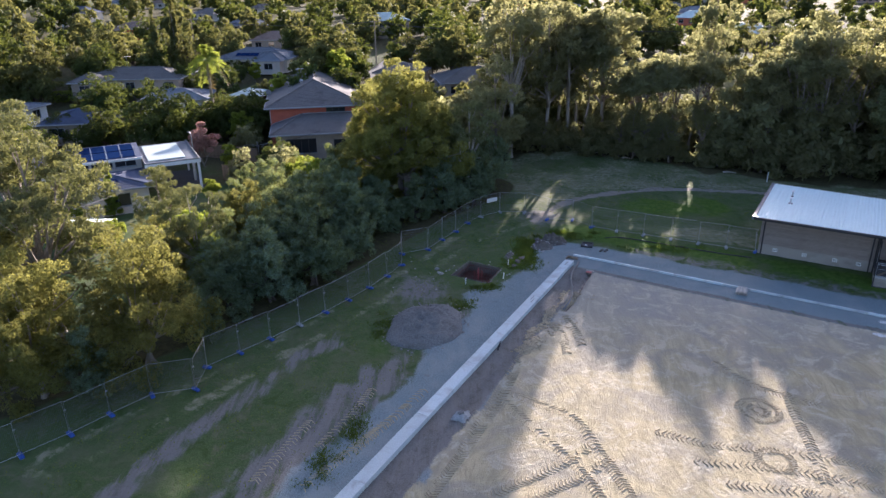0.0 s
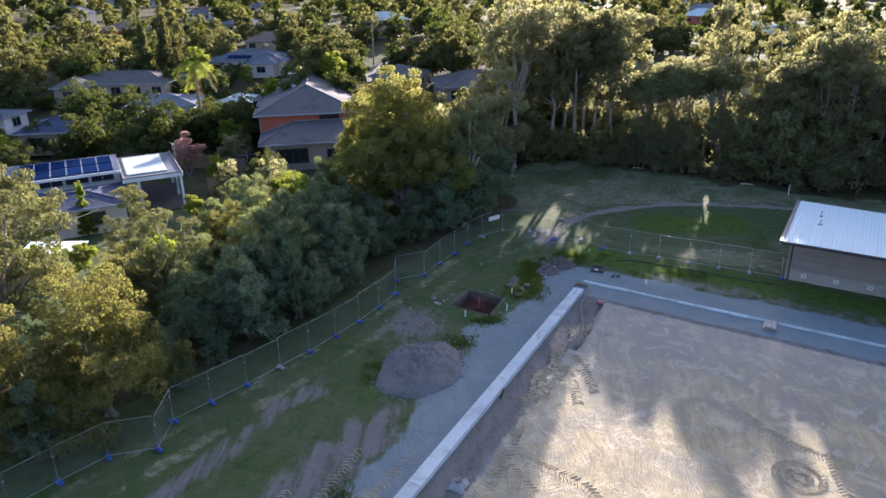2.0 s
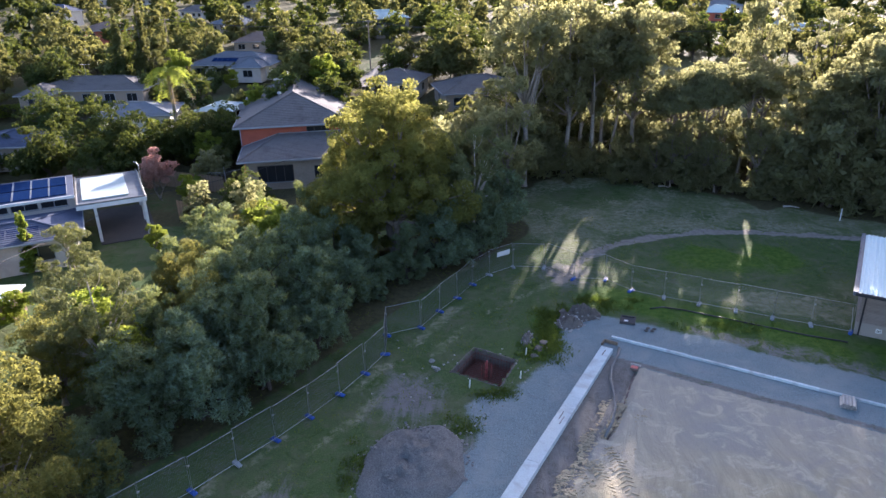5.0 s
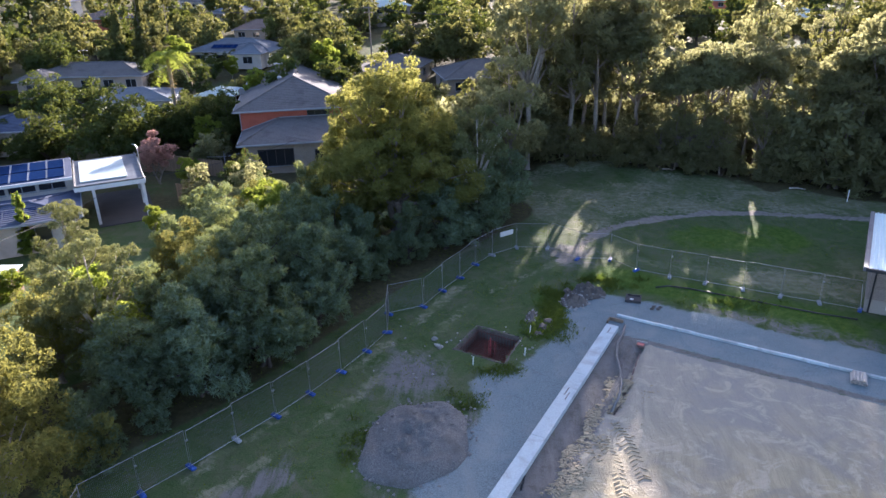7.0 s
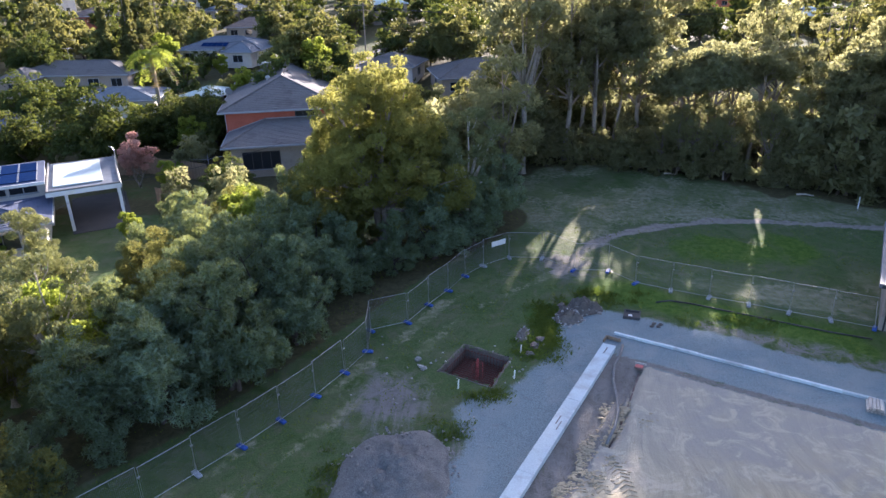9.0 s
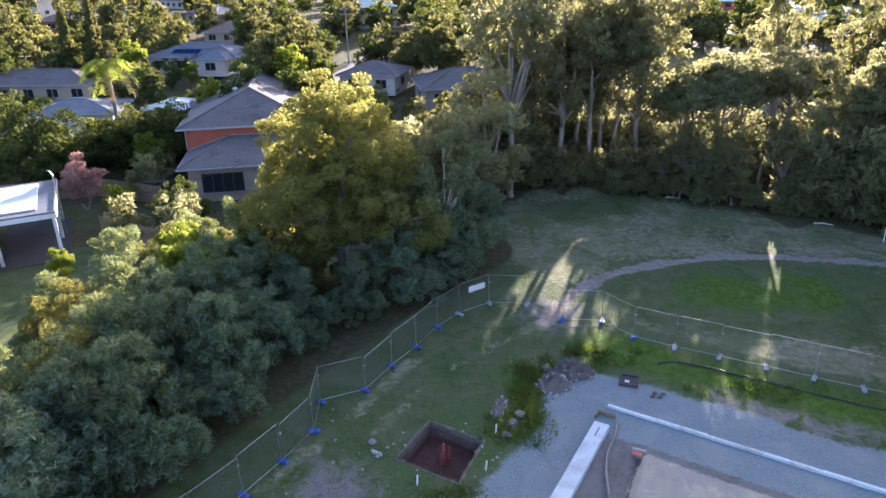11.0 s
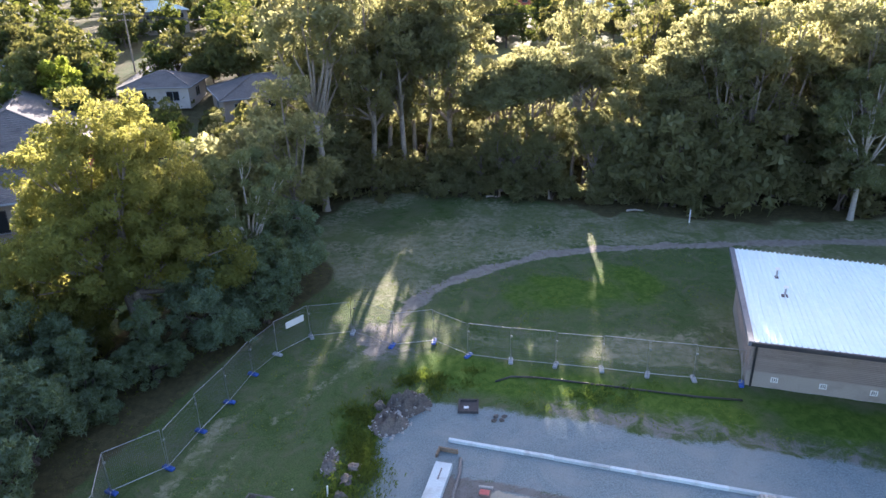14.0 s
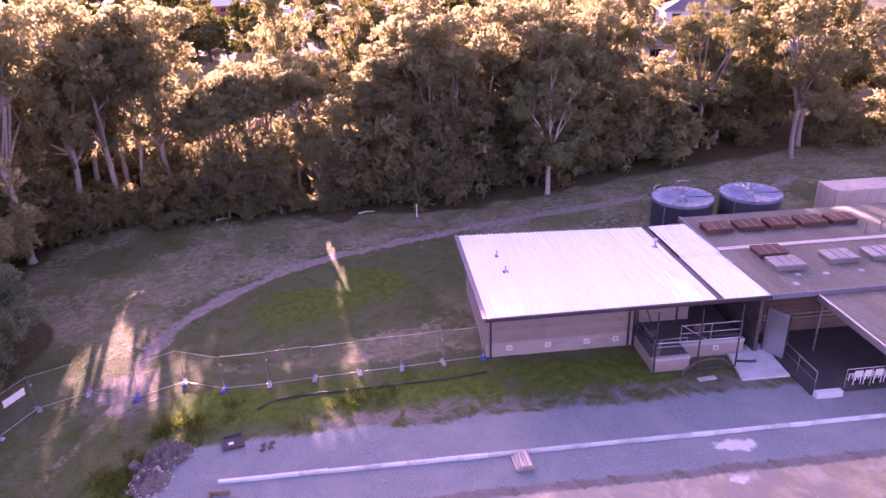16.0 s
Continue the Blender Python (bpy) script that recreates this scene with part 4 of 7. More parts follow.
for k, (x, y, s) in enumerate([(-13.2, 45.4, 1.02), (-15.8, 44.0, 0.9), (-10.7, 48.2, 1.06), (-13.6, 49.4, 1.0), (-11.6, 53.3, 1.1), (-15.2, 53.6, 0.95), (-8.7, 52.9, 0.92),
                               (-8.3, 57.2, 0.86), (-11.6, 58.4, 1.0), (-15.5, 58.6, 0.92), (-6.6, 60.2, 0.72), (-9.5, 62.6, 0.9), (-13.6, 63.4, 0.86), (-17.8, 62.5, 0.85),
                               (-4.0, 62.6, 0.66), (-1.4, 65.3, 0.86), (1.5, 67.8, 0.9), (3.0, 71.6, 0.95), (-17.5, 49.8, 0.8), (-16.6, 68.2, 0.78), (-20.0, 66.0, 0.75), (-12.4, 67.8, 0.9), (-19.4, 57.2, 0.8)]):
    plant(("sheoak", k % 4), x, y, s, rt.uniform(0, 360), rt.uniform(0.92, 1.08))
for k, (x, y, s) in enumerate([(-15.0, 50.8, 0.95), (-17.6, 55.6, 0.9), (-13.2, 60.9, 0.85), (-16.0, 65.6, 0.8), (-8.2, 64.8, 0.75), (-18.6, 47.6, 0.8)]):
    plant(("bright", k % 2) if k % 3 == 2 else ("wattle", k % 2), x, y, s if k % 3 == 2 else 0.62 * s, 61.0 * k, 1.1)
plant(("big", 0), -5.4, 67.8, 0.98, 25)
plant(("wattle", 0), -10.2, 66.5, 0.75, 75)
plant(("bright", 1), -14.6, 64.6, 0.85, 15)
plant(("gum", 1), 0.8, 70.8, 0.72, 150)
plant(("wood", 0), 3.6, 75.5, 0.8, 50)
plant(("wood", 2), 1.5, 80.0, 0.68, 190)
plant(("gum", 0), -3.5, 77.0, 0.62, 250)
plant(("wood", 1), 6.0, 86.5, 1.16, 310, free=True)
plant(("gum", 2), 6.4, 93.5, 1.05, 20)
# wood behind the lawn: tallest where its shade reaches farthest over the pitch
for k, (x, y, s) in enumerate([(2, 92, 0.68), (13, 97, 1.05), (37.9, 80.5, 0.85),
                               (40, 79, 0.96), (44, 80, 0.97), (49, 77, 0.96), (53.5, 76, 0.87), (58, 78, 1.00), (63, 74.5, 0.96), (41, 86, 1.00), (50, 85, 1.00), (68, 79, 1.00), (75, 74, 0.96),
                               (82, 70, 1.00), (90, 66, 0.96), (5, 99, 0.96), (-3, 100, 0.62), (25.5, 98, 0.71), (58, 90, 0.96), (69, 92, 0.96), (80, 84, 0.96), (95, 78, 0.96), (72, 66, 0.96), (79, 60, 1.00), (88, 54, 0.96)]):
    plant(("wood", k % 4), x, y, s, rt.uniform(0, 360))
plant(("gum", 1), 46.3, 73.6, 0.85, 80)
plant(("gum", 0), 68.2, 74.6, 1.1, 140)
for k, (x, y, s) in enumerate([(60.5, 76.5, 1.0), (63.5, 75.0, 1.15), (66.5, 76.8, 1.0), (69.5, 78.0, 1.1), (72.5, 72.5, 1.0), (76, 73, 1.1), (79, 66, 1.1), (83, 63, 1.0), (64, 80, 1.3), (70, 83, 1.3), (76, 79, 1.3), (82, 74, 1.3), (67, 88, 1.4), (75, 86, 1.4), (84, 80, 1.4), (89, 72, 1.3)]):
    plant(("scrub", k % 3), x, y, s, 47.0 * k)
plant(("gum", 2), 76.5, 68.0, 1.1, 330)
plant(("gum", 1), 73.0, 75.5, 0.95, 30)
# undergrowth across the lanes, lower than the rays that reach the lawn
for k, (x0, y0) in enumerate(LANES):
    for y, s in ((87.0, 0.42), (90.0, 0.5), (93.5, 0.72), (96.0, 0.85), (100.5, 0.95), (106.0, 1.1)):
        plant(("scrub", k % 3), x0 + 0.287 * (y - y0) + rt.uniform(-0.5, 0.5), y + rt.uniform(-0.6, 0.6), s, rt.uniform(0, 360))
plant(("bare", 0), 35.5, 84.0, 0.7, 60)
for x, y, s, t in ((10.6, 91, 1.1, 40), (18.4, 92.8, 1.02, 200), (15.2, 95.5, 0.98, 90)):
    plant(("wood", int(t) % 4), x, y, s, t, free=True)
plant(("high", 0), 13.6, 91.5, 1.1, 120, free=True)
for x, y, s, t in ((15.9, 93.0, 1.06, 15), (18.6, 95.0, 1.34, 85), (20.9, 89.0, 0.80, 10), (21.8, 87.5, 0.84, 75), (23.2, 88.5, 0.90, 140), (24.8, 87.0, 0.92, 205), (26.4, 88.4, 0.96, 270), (28.0, 86.6, 0.98, 335), (29.6, 87.6, 1.0, 40), (22.4, 91.0, 0.88, 105), (25.6, 91.0, 0.95, 170), (34.8, 83.5, 0.90, 235), (36.6, 84.5, 1.0, 300)):
    plant(("thin", 0), x, y, s, t, free=True)
for k, (x, y) in enumerate([(19.6, 86.8), (21.2, 86.2), (22.6, 85.6), (24.0, 85.0), (25.2, 84.4), (28.6, 83.2), (30.0, 82.6), (31.4, 82.0), (20.6, 88.4), (23.4, 87.2), (25.4, 86.6), (29.0, 85.2), (30.8, 84.6), (32.4, 84.0), (27.0, 90.0), (21.6, 89.6)]):
    plant(("wood", k % 4), x, y, 0.36 + 0.045 * (k % 3), 73 * k, free=True)
for k in range(11):
    plant(("scrub", k % 3), 17.8 + 1.5 * k, 87.2 - 0.63 * k + rt.uniform(-0.4, 0.4), rt.uniform(0.36, 0.5), rt.uniform(0, 360), free=True)
for x, y, s in ((8.6, 89.2, 0.70), (11.2, 89.6, 0.70), (13.6, 89.8, 0.68), (16.0, 89.4, 0.70), (18.4, 88.8, 0.70), (20.6, 87.6, 0.66)):
    plant(("scrub", int(10 * x) % 3), x, y, s, 31 * x, free=True)
for x, y, s, t in ((32.6, 83.2, 0.58, 230), (30.6, 82.6, 0.54, 300), (33.8, 82.0, 0.66, 220), (35.4, 82.0, 0.68, 330), (34.6, 79.8, 0.6, 70), (26.0, 95.0, 0.74, 210), (23.0, 93.0, 0.7, 300), (38.3, 83.2, 0.9, 170), (42.2, 82.4, 0.9, 250), (46.6, 80.4, 0.92, 20), (51.3, 80.0, 0.92, 110), (56, 76.4, 0.9, 200), (60.5, 75.5, 0.9, 290)):
    plant(("wood", int(t) % 4), x, y, s, t)
plant(("gum", 0), 50.0, 77.0, 0.95, 190)
plant(("wood", 0), 39.7, 117.1, 0.84, 160, 1.5, free=True)
plant(("bare", 0), 47.0, 112.0, 1.1, 20)
for k in range(72):
    t = (len(FOREST) - 2.001) * (k % 46 + rt.uniform(-0.4, 0.4)) / 46 if k < 46 else rt.uniform(0, len(FOREST) - 2.001)
    t = min(max(t, 0.0), len(FOREST) - 2.001)
    i, u = int(t), t - int(t)
    x = FOREST[i][0] + (FOREST[i + 1][0] - FOREST[i][0]) * u + rt.uniform(-0.6, 0.6)
    y = FOREST[i][1] + (FOREST[i + 1][1] - FOREST[i][1]) * u + (rt.uniform(1.4, 3.2) if k < 46 else rt.uniform(5, 14))
    if in_lane(x, y):
        continue
    plant(("scrub", k % 3), x, y, rt.uniform(0.65, 1.5), rt.uniform(0, 360))
# gardens
for kind, x, y, s in ((("dense", 0), -39.0, 88.0, 1.08), (("dense", 1), -46.5, 87.5, 0.8), (("dense", 0), -34.0, 96.5, 0.75), (("dense", 1), -29.6, 97.5, 0.7), (("pink", 0), -31.6, 82.0, 0.95),
                      (("bright", 0), -30.2, 92.0, 0.7), (("cone", 0), -34.2, 63.8, 0.85), (("bright", 1), -37.5, 61.0, 0.75), (("bright", 0), -25.6, 67.5, 0.4),
                      (("dense", 1), -55.5, 92.0, 0.55), (("bright", 0), -55.0, 84.0, 0.7), (("dense", 0), -49.0, 78.0, 0.6), (("dense", 1), -62.0, 80.0, 0.9), (("bright", 0), -41.5, 103.0, 0.8)):
    plant(kind, x, y, s, rt.uniform(0, 360))
for kind, x, y, s in ((("dense", 0), -33.0, 106.0, 0.62), (("bright", 1), -32.0, 116.0, 0.9), (("bright", 0), -24.5, 128.0, 1.25), (("suburb", 0), -21.0, 118.0, 0.8), (("suburb", 1), -29.5, 131.0, 1.0),
                      (("poplar", 0), -63.0, 147.0, 1.1), (("poplar", 0), -66.5, 145.0, 0.95), (("bright", 1), -46.0, 145.0, 1.2), (("bright", 0), -57.0, 147.0, 1.1), (("dense", 1), -75.0, 137.0, 1.1),
                      (("dense", 0), -4.5, 156.0, 1.45), (("suburb", 1), 7.0, 158.0, 1.2), (("gum", 1), 9.0, 112.0, 1.1), (("suburb", 2), -10.0, 113.0, 0.7), (("suburb", 0), -8.5, 104.0, 0.7)):
    plant(kind, x, y, s, rt.uniform(0, 360))
for kind, x, y, s in ((("bright", 1), -7.0, 97.0, 0.9), (("suburb", 2), -4.0, 108.0, 0.9), (("wood", 2), -9.5, 86.0, 0.7), (("bright", 0), -27.5, 79.5, 0.5), (("dense", 0), -21.0, 78.0, 0.5),
                      (("scrub", 0), -24.5, 75.5, 0.7), (("scrub", 1), -19.8, 74.0, 0.8), (("scrub", 2), -28.0, 86.5, 0.7), (("suburb", 1), -78.0, 120.0, 1.1), (("suburb", 0), -88.0, 130.0, 1.2),
                      (("dense", 1), -70.0, 96.0, 1.0), (("gum", 0), -84.0, 108.0, 1.1), (("dense", 0), -56.0, 104.0, 0.9), (("suburb", 2), -82.0, 88.0, 1.1)):
    plant(kind, x, y, s, rt.uniform(0, 360))
# garden shrubs between the houses
for k in range(80):
    x, y = rt.uniform(-86, -12), rt.uniform(76, 136)
    if any(abs(x - hx) < 8 and -9 < y - hy < 7 for hx, hy in HOUSES + [(-19.6, 92), (-35, 74), (-40, 76)]):
        continue
    plant(("shrub", 1 if k % 4 == 1 else 0), x, y, rt.uniform(0.8, 1.5), rt.uniform(0, 360))
# bushes close under the walls of the houses
for hx, hy, w in ((-66.5, 121.5, 9), (-48.5, 108.0, 5.5), (-37.6, 113.4, 3.5), (-51, 157.5, 8.5), (0.5, 122.5, 7), (-14, 135.5, 5), (-55, 92, 5), (-72, 102.5, 4)):
    for k in range(int(w)):
        plant(("suburb", 1 + k % 2), hx - w + 2.1 * k + rt.uniform(-0.6, 0.6), hy + rt.uniform(-1.0, 0.6), rt.uniform(0.24, 0.4), rt.uniform(0, 360))
# leafy gaps between the roofs on the near slope
for k in range(64):
    x, y = rt.uniform(-112, -8), rt.uniform(96, 190)
    if any(abs(x - hx) < 8.5 and -15 < y - hy < 7 for hx, hy in HOUSES + [(-19.6, 92), (-35, 74), (-40, 76)]) or x > -30 and y < 112:
        continue
    plant(("suburb", k % 3), x, y, rt.uniform(0.5, 0.95), rt.uniform(0, 360))
# second storey inside the wood, lower along the camera's line to the sunlit field
for k in range(46):
    x = rt.uniform(-4, 100)
    y = float(np.interp(x, [p[0] for p in FOREST], [p[1] for p in FOREST])) + rt.uniform(6, 26)
    if in_lane(x, y, 2.5):
        continue
    low = abs((x - 5.3) / (y - 28.9) - 0.37) < 0.13
    plant(("suburb", 1 + k % 2), x, y, rt.uniform(0.5, 0.66) if low else rt.uniform(0.85, 1.2), rt.uniform(0, 360))
# far suburb: single trees as far as they can be told apart, one mass of crowns beyond
FAR = []
for k in range(600):
    d = 108 + 420 * rt.random() ** 1.2
    th = radians(rt.uniform(-48, 58))
    x, y = d * math.sin(th), 15 + d * math.cos(th)
    if abs((x - 43) - 0.29 * (y - 137)) < 17 and 118 < y < 185 or y < 98 or any(abs(x - hx) < 9 and -22 < y - hy < 8 for hx, hy in HOUSES):
        continue
    if d > 200:
        FAR.append((k % 3, x, y, rt.uniform(0.75, 1.3), rt.uniform(0, 6.28)))
    else:
        plant(("suburb", k % 3), x, y, rt.uniform(0.7, 1.3), rt.uniform(0, 360))
# low row behind the sunlit field
for k in range(26):
    plant(("suburb", k % 3), 14 + 4.2 * k + rt.uniform(-1.5, 1.5), 188 - 0.22 * 4.2 * k + rt.uniform(-5, 5), rt.uniform(0.7, 1.1), rt.uniform(0, 360))
mass, slots = [], []
for kind, x, y, s, t in FAR:
    for child in KIND["far", kind].children:
        if child.name.startswith("crown"):
            me = child.data
            co = np.empty(3 * len(me.vertices), np.float32)
            me.vertices.foreach_get("co", co)
            co = co.reshape(-1, 3) * s
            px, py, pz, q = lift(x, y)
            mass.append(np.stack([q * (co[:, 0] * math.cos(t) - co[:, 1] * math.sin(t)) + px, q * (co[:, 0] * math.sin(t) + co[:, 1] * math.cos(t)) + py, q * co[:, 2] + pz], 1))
            slots += [kind] * (len(co) // 3)
mass = np.concatenate(mass)
me = bpy.data.meshes.new("distant_trees")
me.vertices.add(len(mass))
me.vertices.foreach_set("co", mass.reshape(-1).astype(np.float32))
me.loops.add(len(mass))
me.loops.foreach_set("vertex_index", np.arange(len(mass), dtype=np.int32))
me.polygons.add(len(mass) // 3)
me.polygons.foreach_set("loop_start", (np.arange(len(mass) // 3) * 3).astype(np.int32))
for key in ("garden_leaf", "dark_leaf", "dark_leaf"):
    me.materials.append(M[key])
me.polygons.foreach_set("material_index", np.array(slots, np.int32))
me.update(calc_edges=True)
tagged(new("distant_trees", me), "mass of leafy suburban trees in the distance", "trees", kind="stuff")
for ob in KIND.values():
    for child in list(ob.children):
        bpy.data.objects.remove(child)
    bpy.data.objects.remove(ob)


# ---- pitch edge ----
def beam_place(s, side, z=0.0):
    """s metres back from the beam's north end, side metres to the east of its middle."""
    p = BEAM0 - BEAM_WAY * s + Vector((BEAM_WAY.y, -BEAM_WAY.x)) * side
    return pose(p.x, p.y, z, 0, 0, -math.degrees(math.atan2(BEAM_WAY.x, BEAM_WAY.y)))


beam = thing("concrete_edge_beam", beam_place(0, 0), "wide pale concrete edge beam along the dirt pitch", "concrete beam", kind="structure")
for k in range(8):
    g = Geo().box(-0.37, 0.37, -6.0 * (k + 1) + 0.003, -6.0 * k - 0.003, -0.25, 0.30 + 0.002 * (k % 2), 0.012)
    part("beam_length", g, "concrete", beam)
for dx, y0 in ((-0.08, -7.9), (0.10, -8.3), (0.0, -0.75)):
    part("strap", Geo().box(dx - 0.03, dx + 0.03, y0 - 0.35, y0 + 0.35, 0.304, 0.325, 0.005), "grey_pipe", beam, "dark steel strap lying on top")
kerb = thing("kerb", site(0, 0), "narrow pale concrete kerb along the gravel", "kerb", kind="structure")
kerb_mesh = Geo().box(0.006, 2.394, -0.085, 0.085, -0.2, 0.14, 0.014).mesh("kerb_stone")
for k in range(24):
    part("kerb_stone", kerb_mesh, "concrete", kerb, at=pose(2.4 * k, 0.01 * math.sin(k * 2.1), 0.006 * math.sin(k * 1.7), 0, 0, 0.25 * math.sin(k * 1.3)))
# added boards take the place of a small dark opening
end_pit = thing("formwork_end", site(0.05, -0.75), "short dark timber boards standing in for a dark opening at the corner", "formwork")
part("board", Geo().box(-0.3, 0.6, -0.04, 0.04, 0, 0.22, 0.008), "timber", end_pit)
part("board", Geo().box(-0.3, -0.22, -0.5, -0.05, 0, 0.2, 0.008), "timber", end_pit)


# ---- temporary fence ----
FEET = [(-24.4, 23.8), (-22.8, 25.6), (-21.2, 27.4), (-19.6, 29.2), (-18.3, 31.0), (-16.8, 32.9), (-14.5, 33.6), (-14.7, 36.0), (-13.2, 37.8), (-11.72, 39.6), (-10.25, 41.6), (-8.85, 43.5), (-7.55, 45.5),
        (-6.3, 47.6), (-5.2, 49.8), (-4.3, 52.0), (-4.5, 54.35), (-2.36, 55.4), (-1.25, 57.75), (-0.1, 59.8), (0.95, 62.1), (2.2, 63.8), (4.1, 65.3), (6.5, 65.2), (8.55, 63.2), (10.95, 63.1),
        (12.5, 61.2), (14.6, 60.15), (16.8, 59.2), (19.0, 58.25), (21.1, 57.25), (23.2, 56.35), (25.3, 55.4)]


site_fence = thing("temporary_fence", pose(0, 0, 0), "temporary galvanised wire mesh fence on blue and pale block feet", "fence")
g = Geo()
g.tube([(0.03, 0, 0.08), (0.03, 0, 2.1), (2.37, 0, 2.1), (2.37, 0, 0.08)], 0.0145, 6)
g.tube([(0.03, 0, 0.16), (2.37, 0, 0.16)], 0.0145, 5)
panel_mesh = g.mesh("fence_panel")
w = Geo()
for k in range(1, 30):
    w.tube([(0.03 + 0.078 * k, 0, 0.16), (0.03 + 0.078 * k, 0, 2.08)], 0.0034, 3, False)
for k in range(1, 8):
    w.tube([(0.03, 0.004, 0.16 + 0.24 * k), (2.37, 0.004, 0.16 + 0.24 * k)], 0.0024, 3, False)
net_mesh = w.mesh("wire_mesh")
clamp_mesh = Geo().box(-0.04, 0.08, -0.035, 0.035, 1.55, 1.63, 0.008).mesh("clamp")
foot_mesh = Geo().box(-0.12, 0.12, -0.31, 0.31, 0, 0.14, 0.035).box(-0.05, 0.05, -0.2, -0.1, 0.14, 0.19, 0.01).box(-0.05, 0.05, 0.1, 0.2, 0.14, 0.19, 0.01).mesh("fence_foot")
foot_worn = foot_mesh.copy()
for k, ((x0, y0), (x1, y1)) in enumerate(zip(FEET, FEET[1:])):
    turn = math.degrees(math.atan2(y1 - y0, x1 - x0))
    length = math.hypot(x1 - x0, y1 - y0)
    lean = -9.0 if abs(x0 - 6.5) < 0.1 else 2.0 * math.sin(k * 2.3)
    pan = part("fence_panel", panel_mesh, "galv", site_fence, at=pose(x0, y0, 0, lean, 0, turn) @ Matrix.Diagonal((length / 2.4, 1, 1, 1)))
    part("wire_mesh", net_mesh, "wire", pan)
    part("clamp", clamp_mesh, "galv", pan)
for k, (x0, y0) in enumerate(FEET):
    p, q = FEET[max(k - 1, 0)], FEET[min(k + 1, len(FEET) - 1)]
    turn = math.degrees(math.atan2(q[1] - p[1], q[0] - p[0])) + 8 * math.sin(k * 3.1)
    worn = k in (10, 21, 22, 23, 27, 28, 29, 30, 31)
    part("fence_foot", foot_worn if worn else foot_mesh, "white_block" if worn else "blue_plastic", site_fence, "pale weathered block foot" if worn else "blue plastic block foot", at=pose(x0, y0, 0.01, 0, 0, turn))
sign = solo("fence_banner", Geo().box(-0.62, 0.62, -0.012, 0.012, -0.2, 0.2, 0.004), "white_paint", pose(3.3, 64.62, 1.55, 2, 0, 37), "white banner tied to the wire mesh fence", "sign")
for k, (x0, y0, x1, y1) in enumerate([(25.3, 55.35, 25.3, 55.75)]):
    solo("brace", Geo().tube([(0, 0, 0.05), (x1 - x0, y1 - y0, 1.7)], 0.025, 6), "galv", pose(x0, y0, 0), "slanted steel brace holding up the fence", "fence brace")


# ---- rebar pit ----
pit = thing("footing_pit", pose(0, 0, 0), "square excavated footing pit lined with rusty reinforcing steel", "pit", kind="structure")
g = Geo()
rng = random.Random(3)
DEPTH = -0.95
sides = []
for (x0, y0), (x1, y1) in zip(PIT, PIT[1:] + PIT[:1]):
    for k in range(10):
        sides.append((x0 + (x1 - x0) * k / 10, y0 + (y1 - y0) * k / 10))
rows = []
for z, s, rough in ((0.02, 1.05, 0.05), (0.035, 1.015, 0.02), (0.01, 0.99, 0.015), (-0.45, 0.965, 0.04), (DEPTH, 0.95, 0.03)):
    rows.append([(PIT_MID[0] + (x - PIT_MID[0]) * s + rng.uniform(-1, 1) * rough, PIT_MID[1] + (y - PIT_MID[1]) * s + rng.uniform(-1, 1) * rough, z + rng.uniform(-0.02, 0.02)) for x, y in sides])
rows.insert(0, [(x, y, -0.08) for x, y, z in rows[0]])
n = len(sides)
for row in rows:
    g.v += row
for i in range(len(rows) - 1):
    for j in range(n):
        g.f.append((i * n + j, i * n + (j + 1) % n, (i + 1) * n + (j + 1) % n, (i + 1) * n + j))
g.f.append(tuple((len(rows) - 1) * n + j for j in range(n)))
part("earth_wall", g, "soil", pit)
cage = thing("rebar_cage", pose(0, 0, 0), "rusty red reinforcing steel mat and cage in the footing pit", "rebar cage")
c0, c1, c2, c3 = [Vector((PIT_MID[0] + (x - PIT_MID[0]) * 0.88, PIT_MID[1] + (y - PIT_MID[1]) * 0.88, 0)) for x, y in PIT]
for z in (DEPTH + 0.12, DEPTH + 0.30):
    for k in range(15):
        u = k / 14
        for a, b in ((c0.lerp(c1, u), c3.lerp(c2, u)), (c0.lerp(c3, u), c1.lerp(c2, u))):
            part("bar", Geo().tube([(a.x, a.y, z), (b.x, b.y, z)], 0.016, 5), "rust", cage)
for a, b in ((c0, c1), (c1, c2), (c2, c3), (c3, c0)):
    for k in range(13):
        p = a.lerp(b, k / 13)
        part("upright_bar", Geo().tube([(p.x, p.y, DEPTH + 0.1), (p.x, p.y, -0.12)], 0.015, 5), "rust", cage)
    part("ring_bar", Geo().tube([(a.x, a.y, -0.2), (b.x, b.y, -0.2)], 0.016, 5), "rust", cage)
mid = Vector((PIT_MID[0] + 0.1, PIT_MID[1] + 0.05, 0))
for k in range(10):
    th = 6.283 * k / 10
    part("column_bar", Geo().tube([(mid.x + 0.32 * math.cos(th), mid.y + 0.32 * math.sin(th), DEPTH + 0.1), (mid.x + 0.32 * math.cos(th), mid.y + 0.32 * math.sin(th), 0.02)], 0.018, 5), "red_plastic" if k % 2 else "rust", cage)
for z in (-0.7, -0.4, -0.08):
    part("ring_bar", Geo().tube([(mid.x + 0.34 * math.cos(0.4488 * k), mid.y + 0.34 * math.sin(0.4488 * k), z) for k in range(15)], 0.016, 5), "rust", cage)
part("centre_post", Geo().tube([(mid.x, mid.y, DEPTH), (mid.x, mid.y, 0.35)], 0.045, 8), "red_plastic", cage, "red capped centre post")
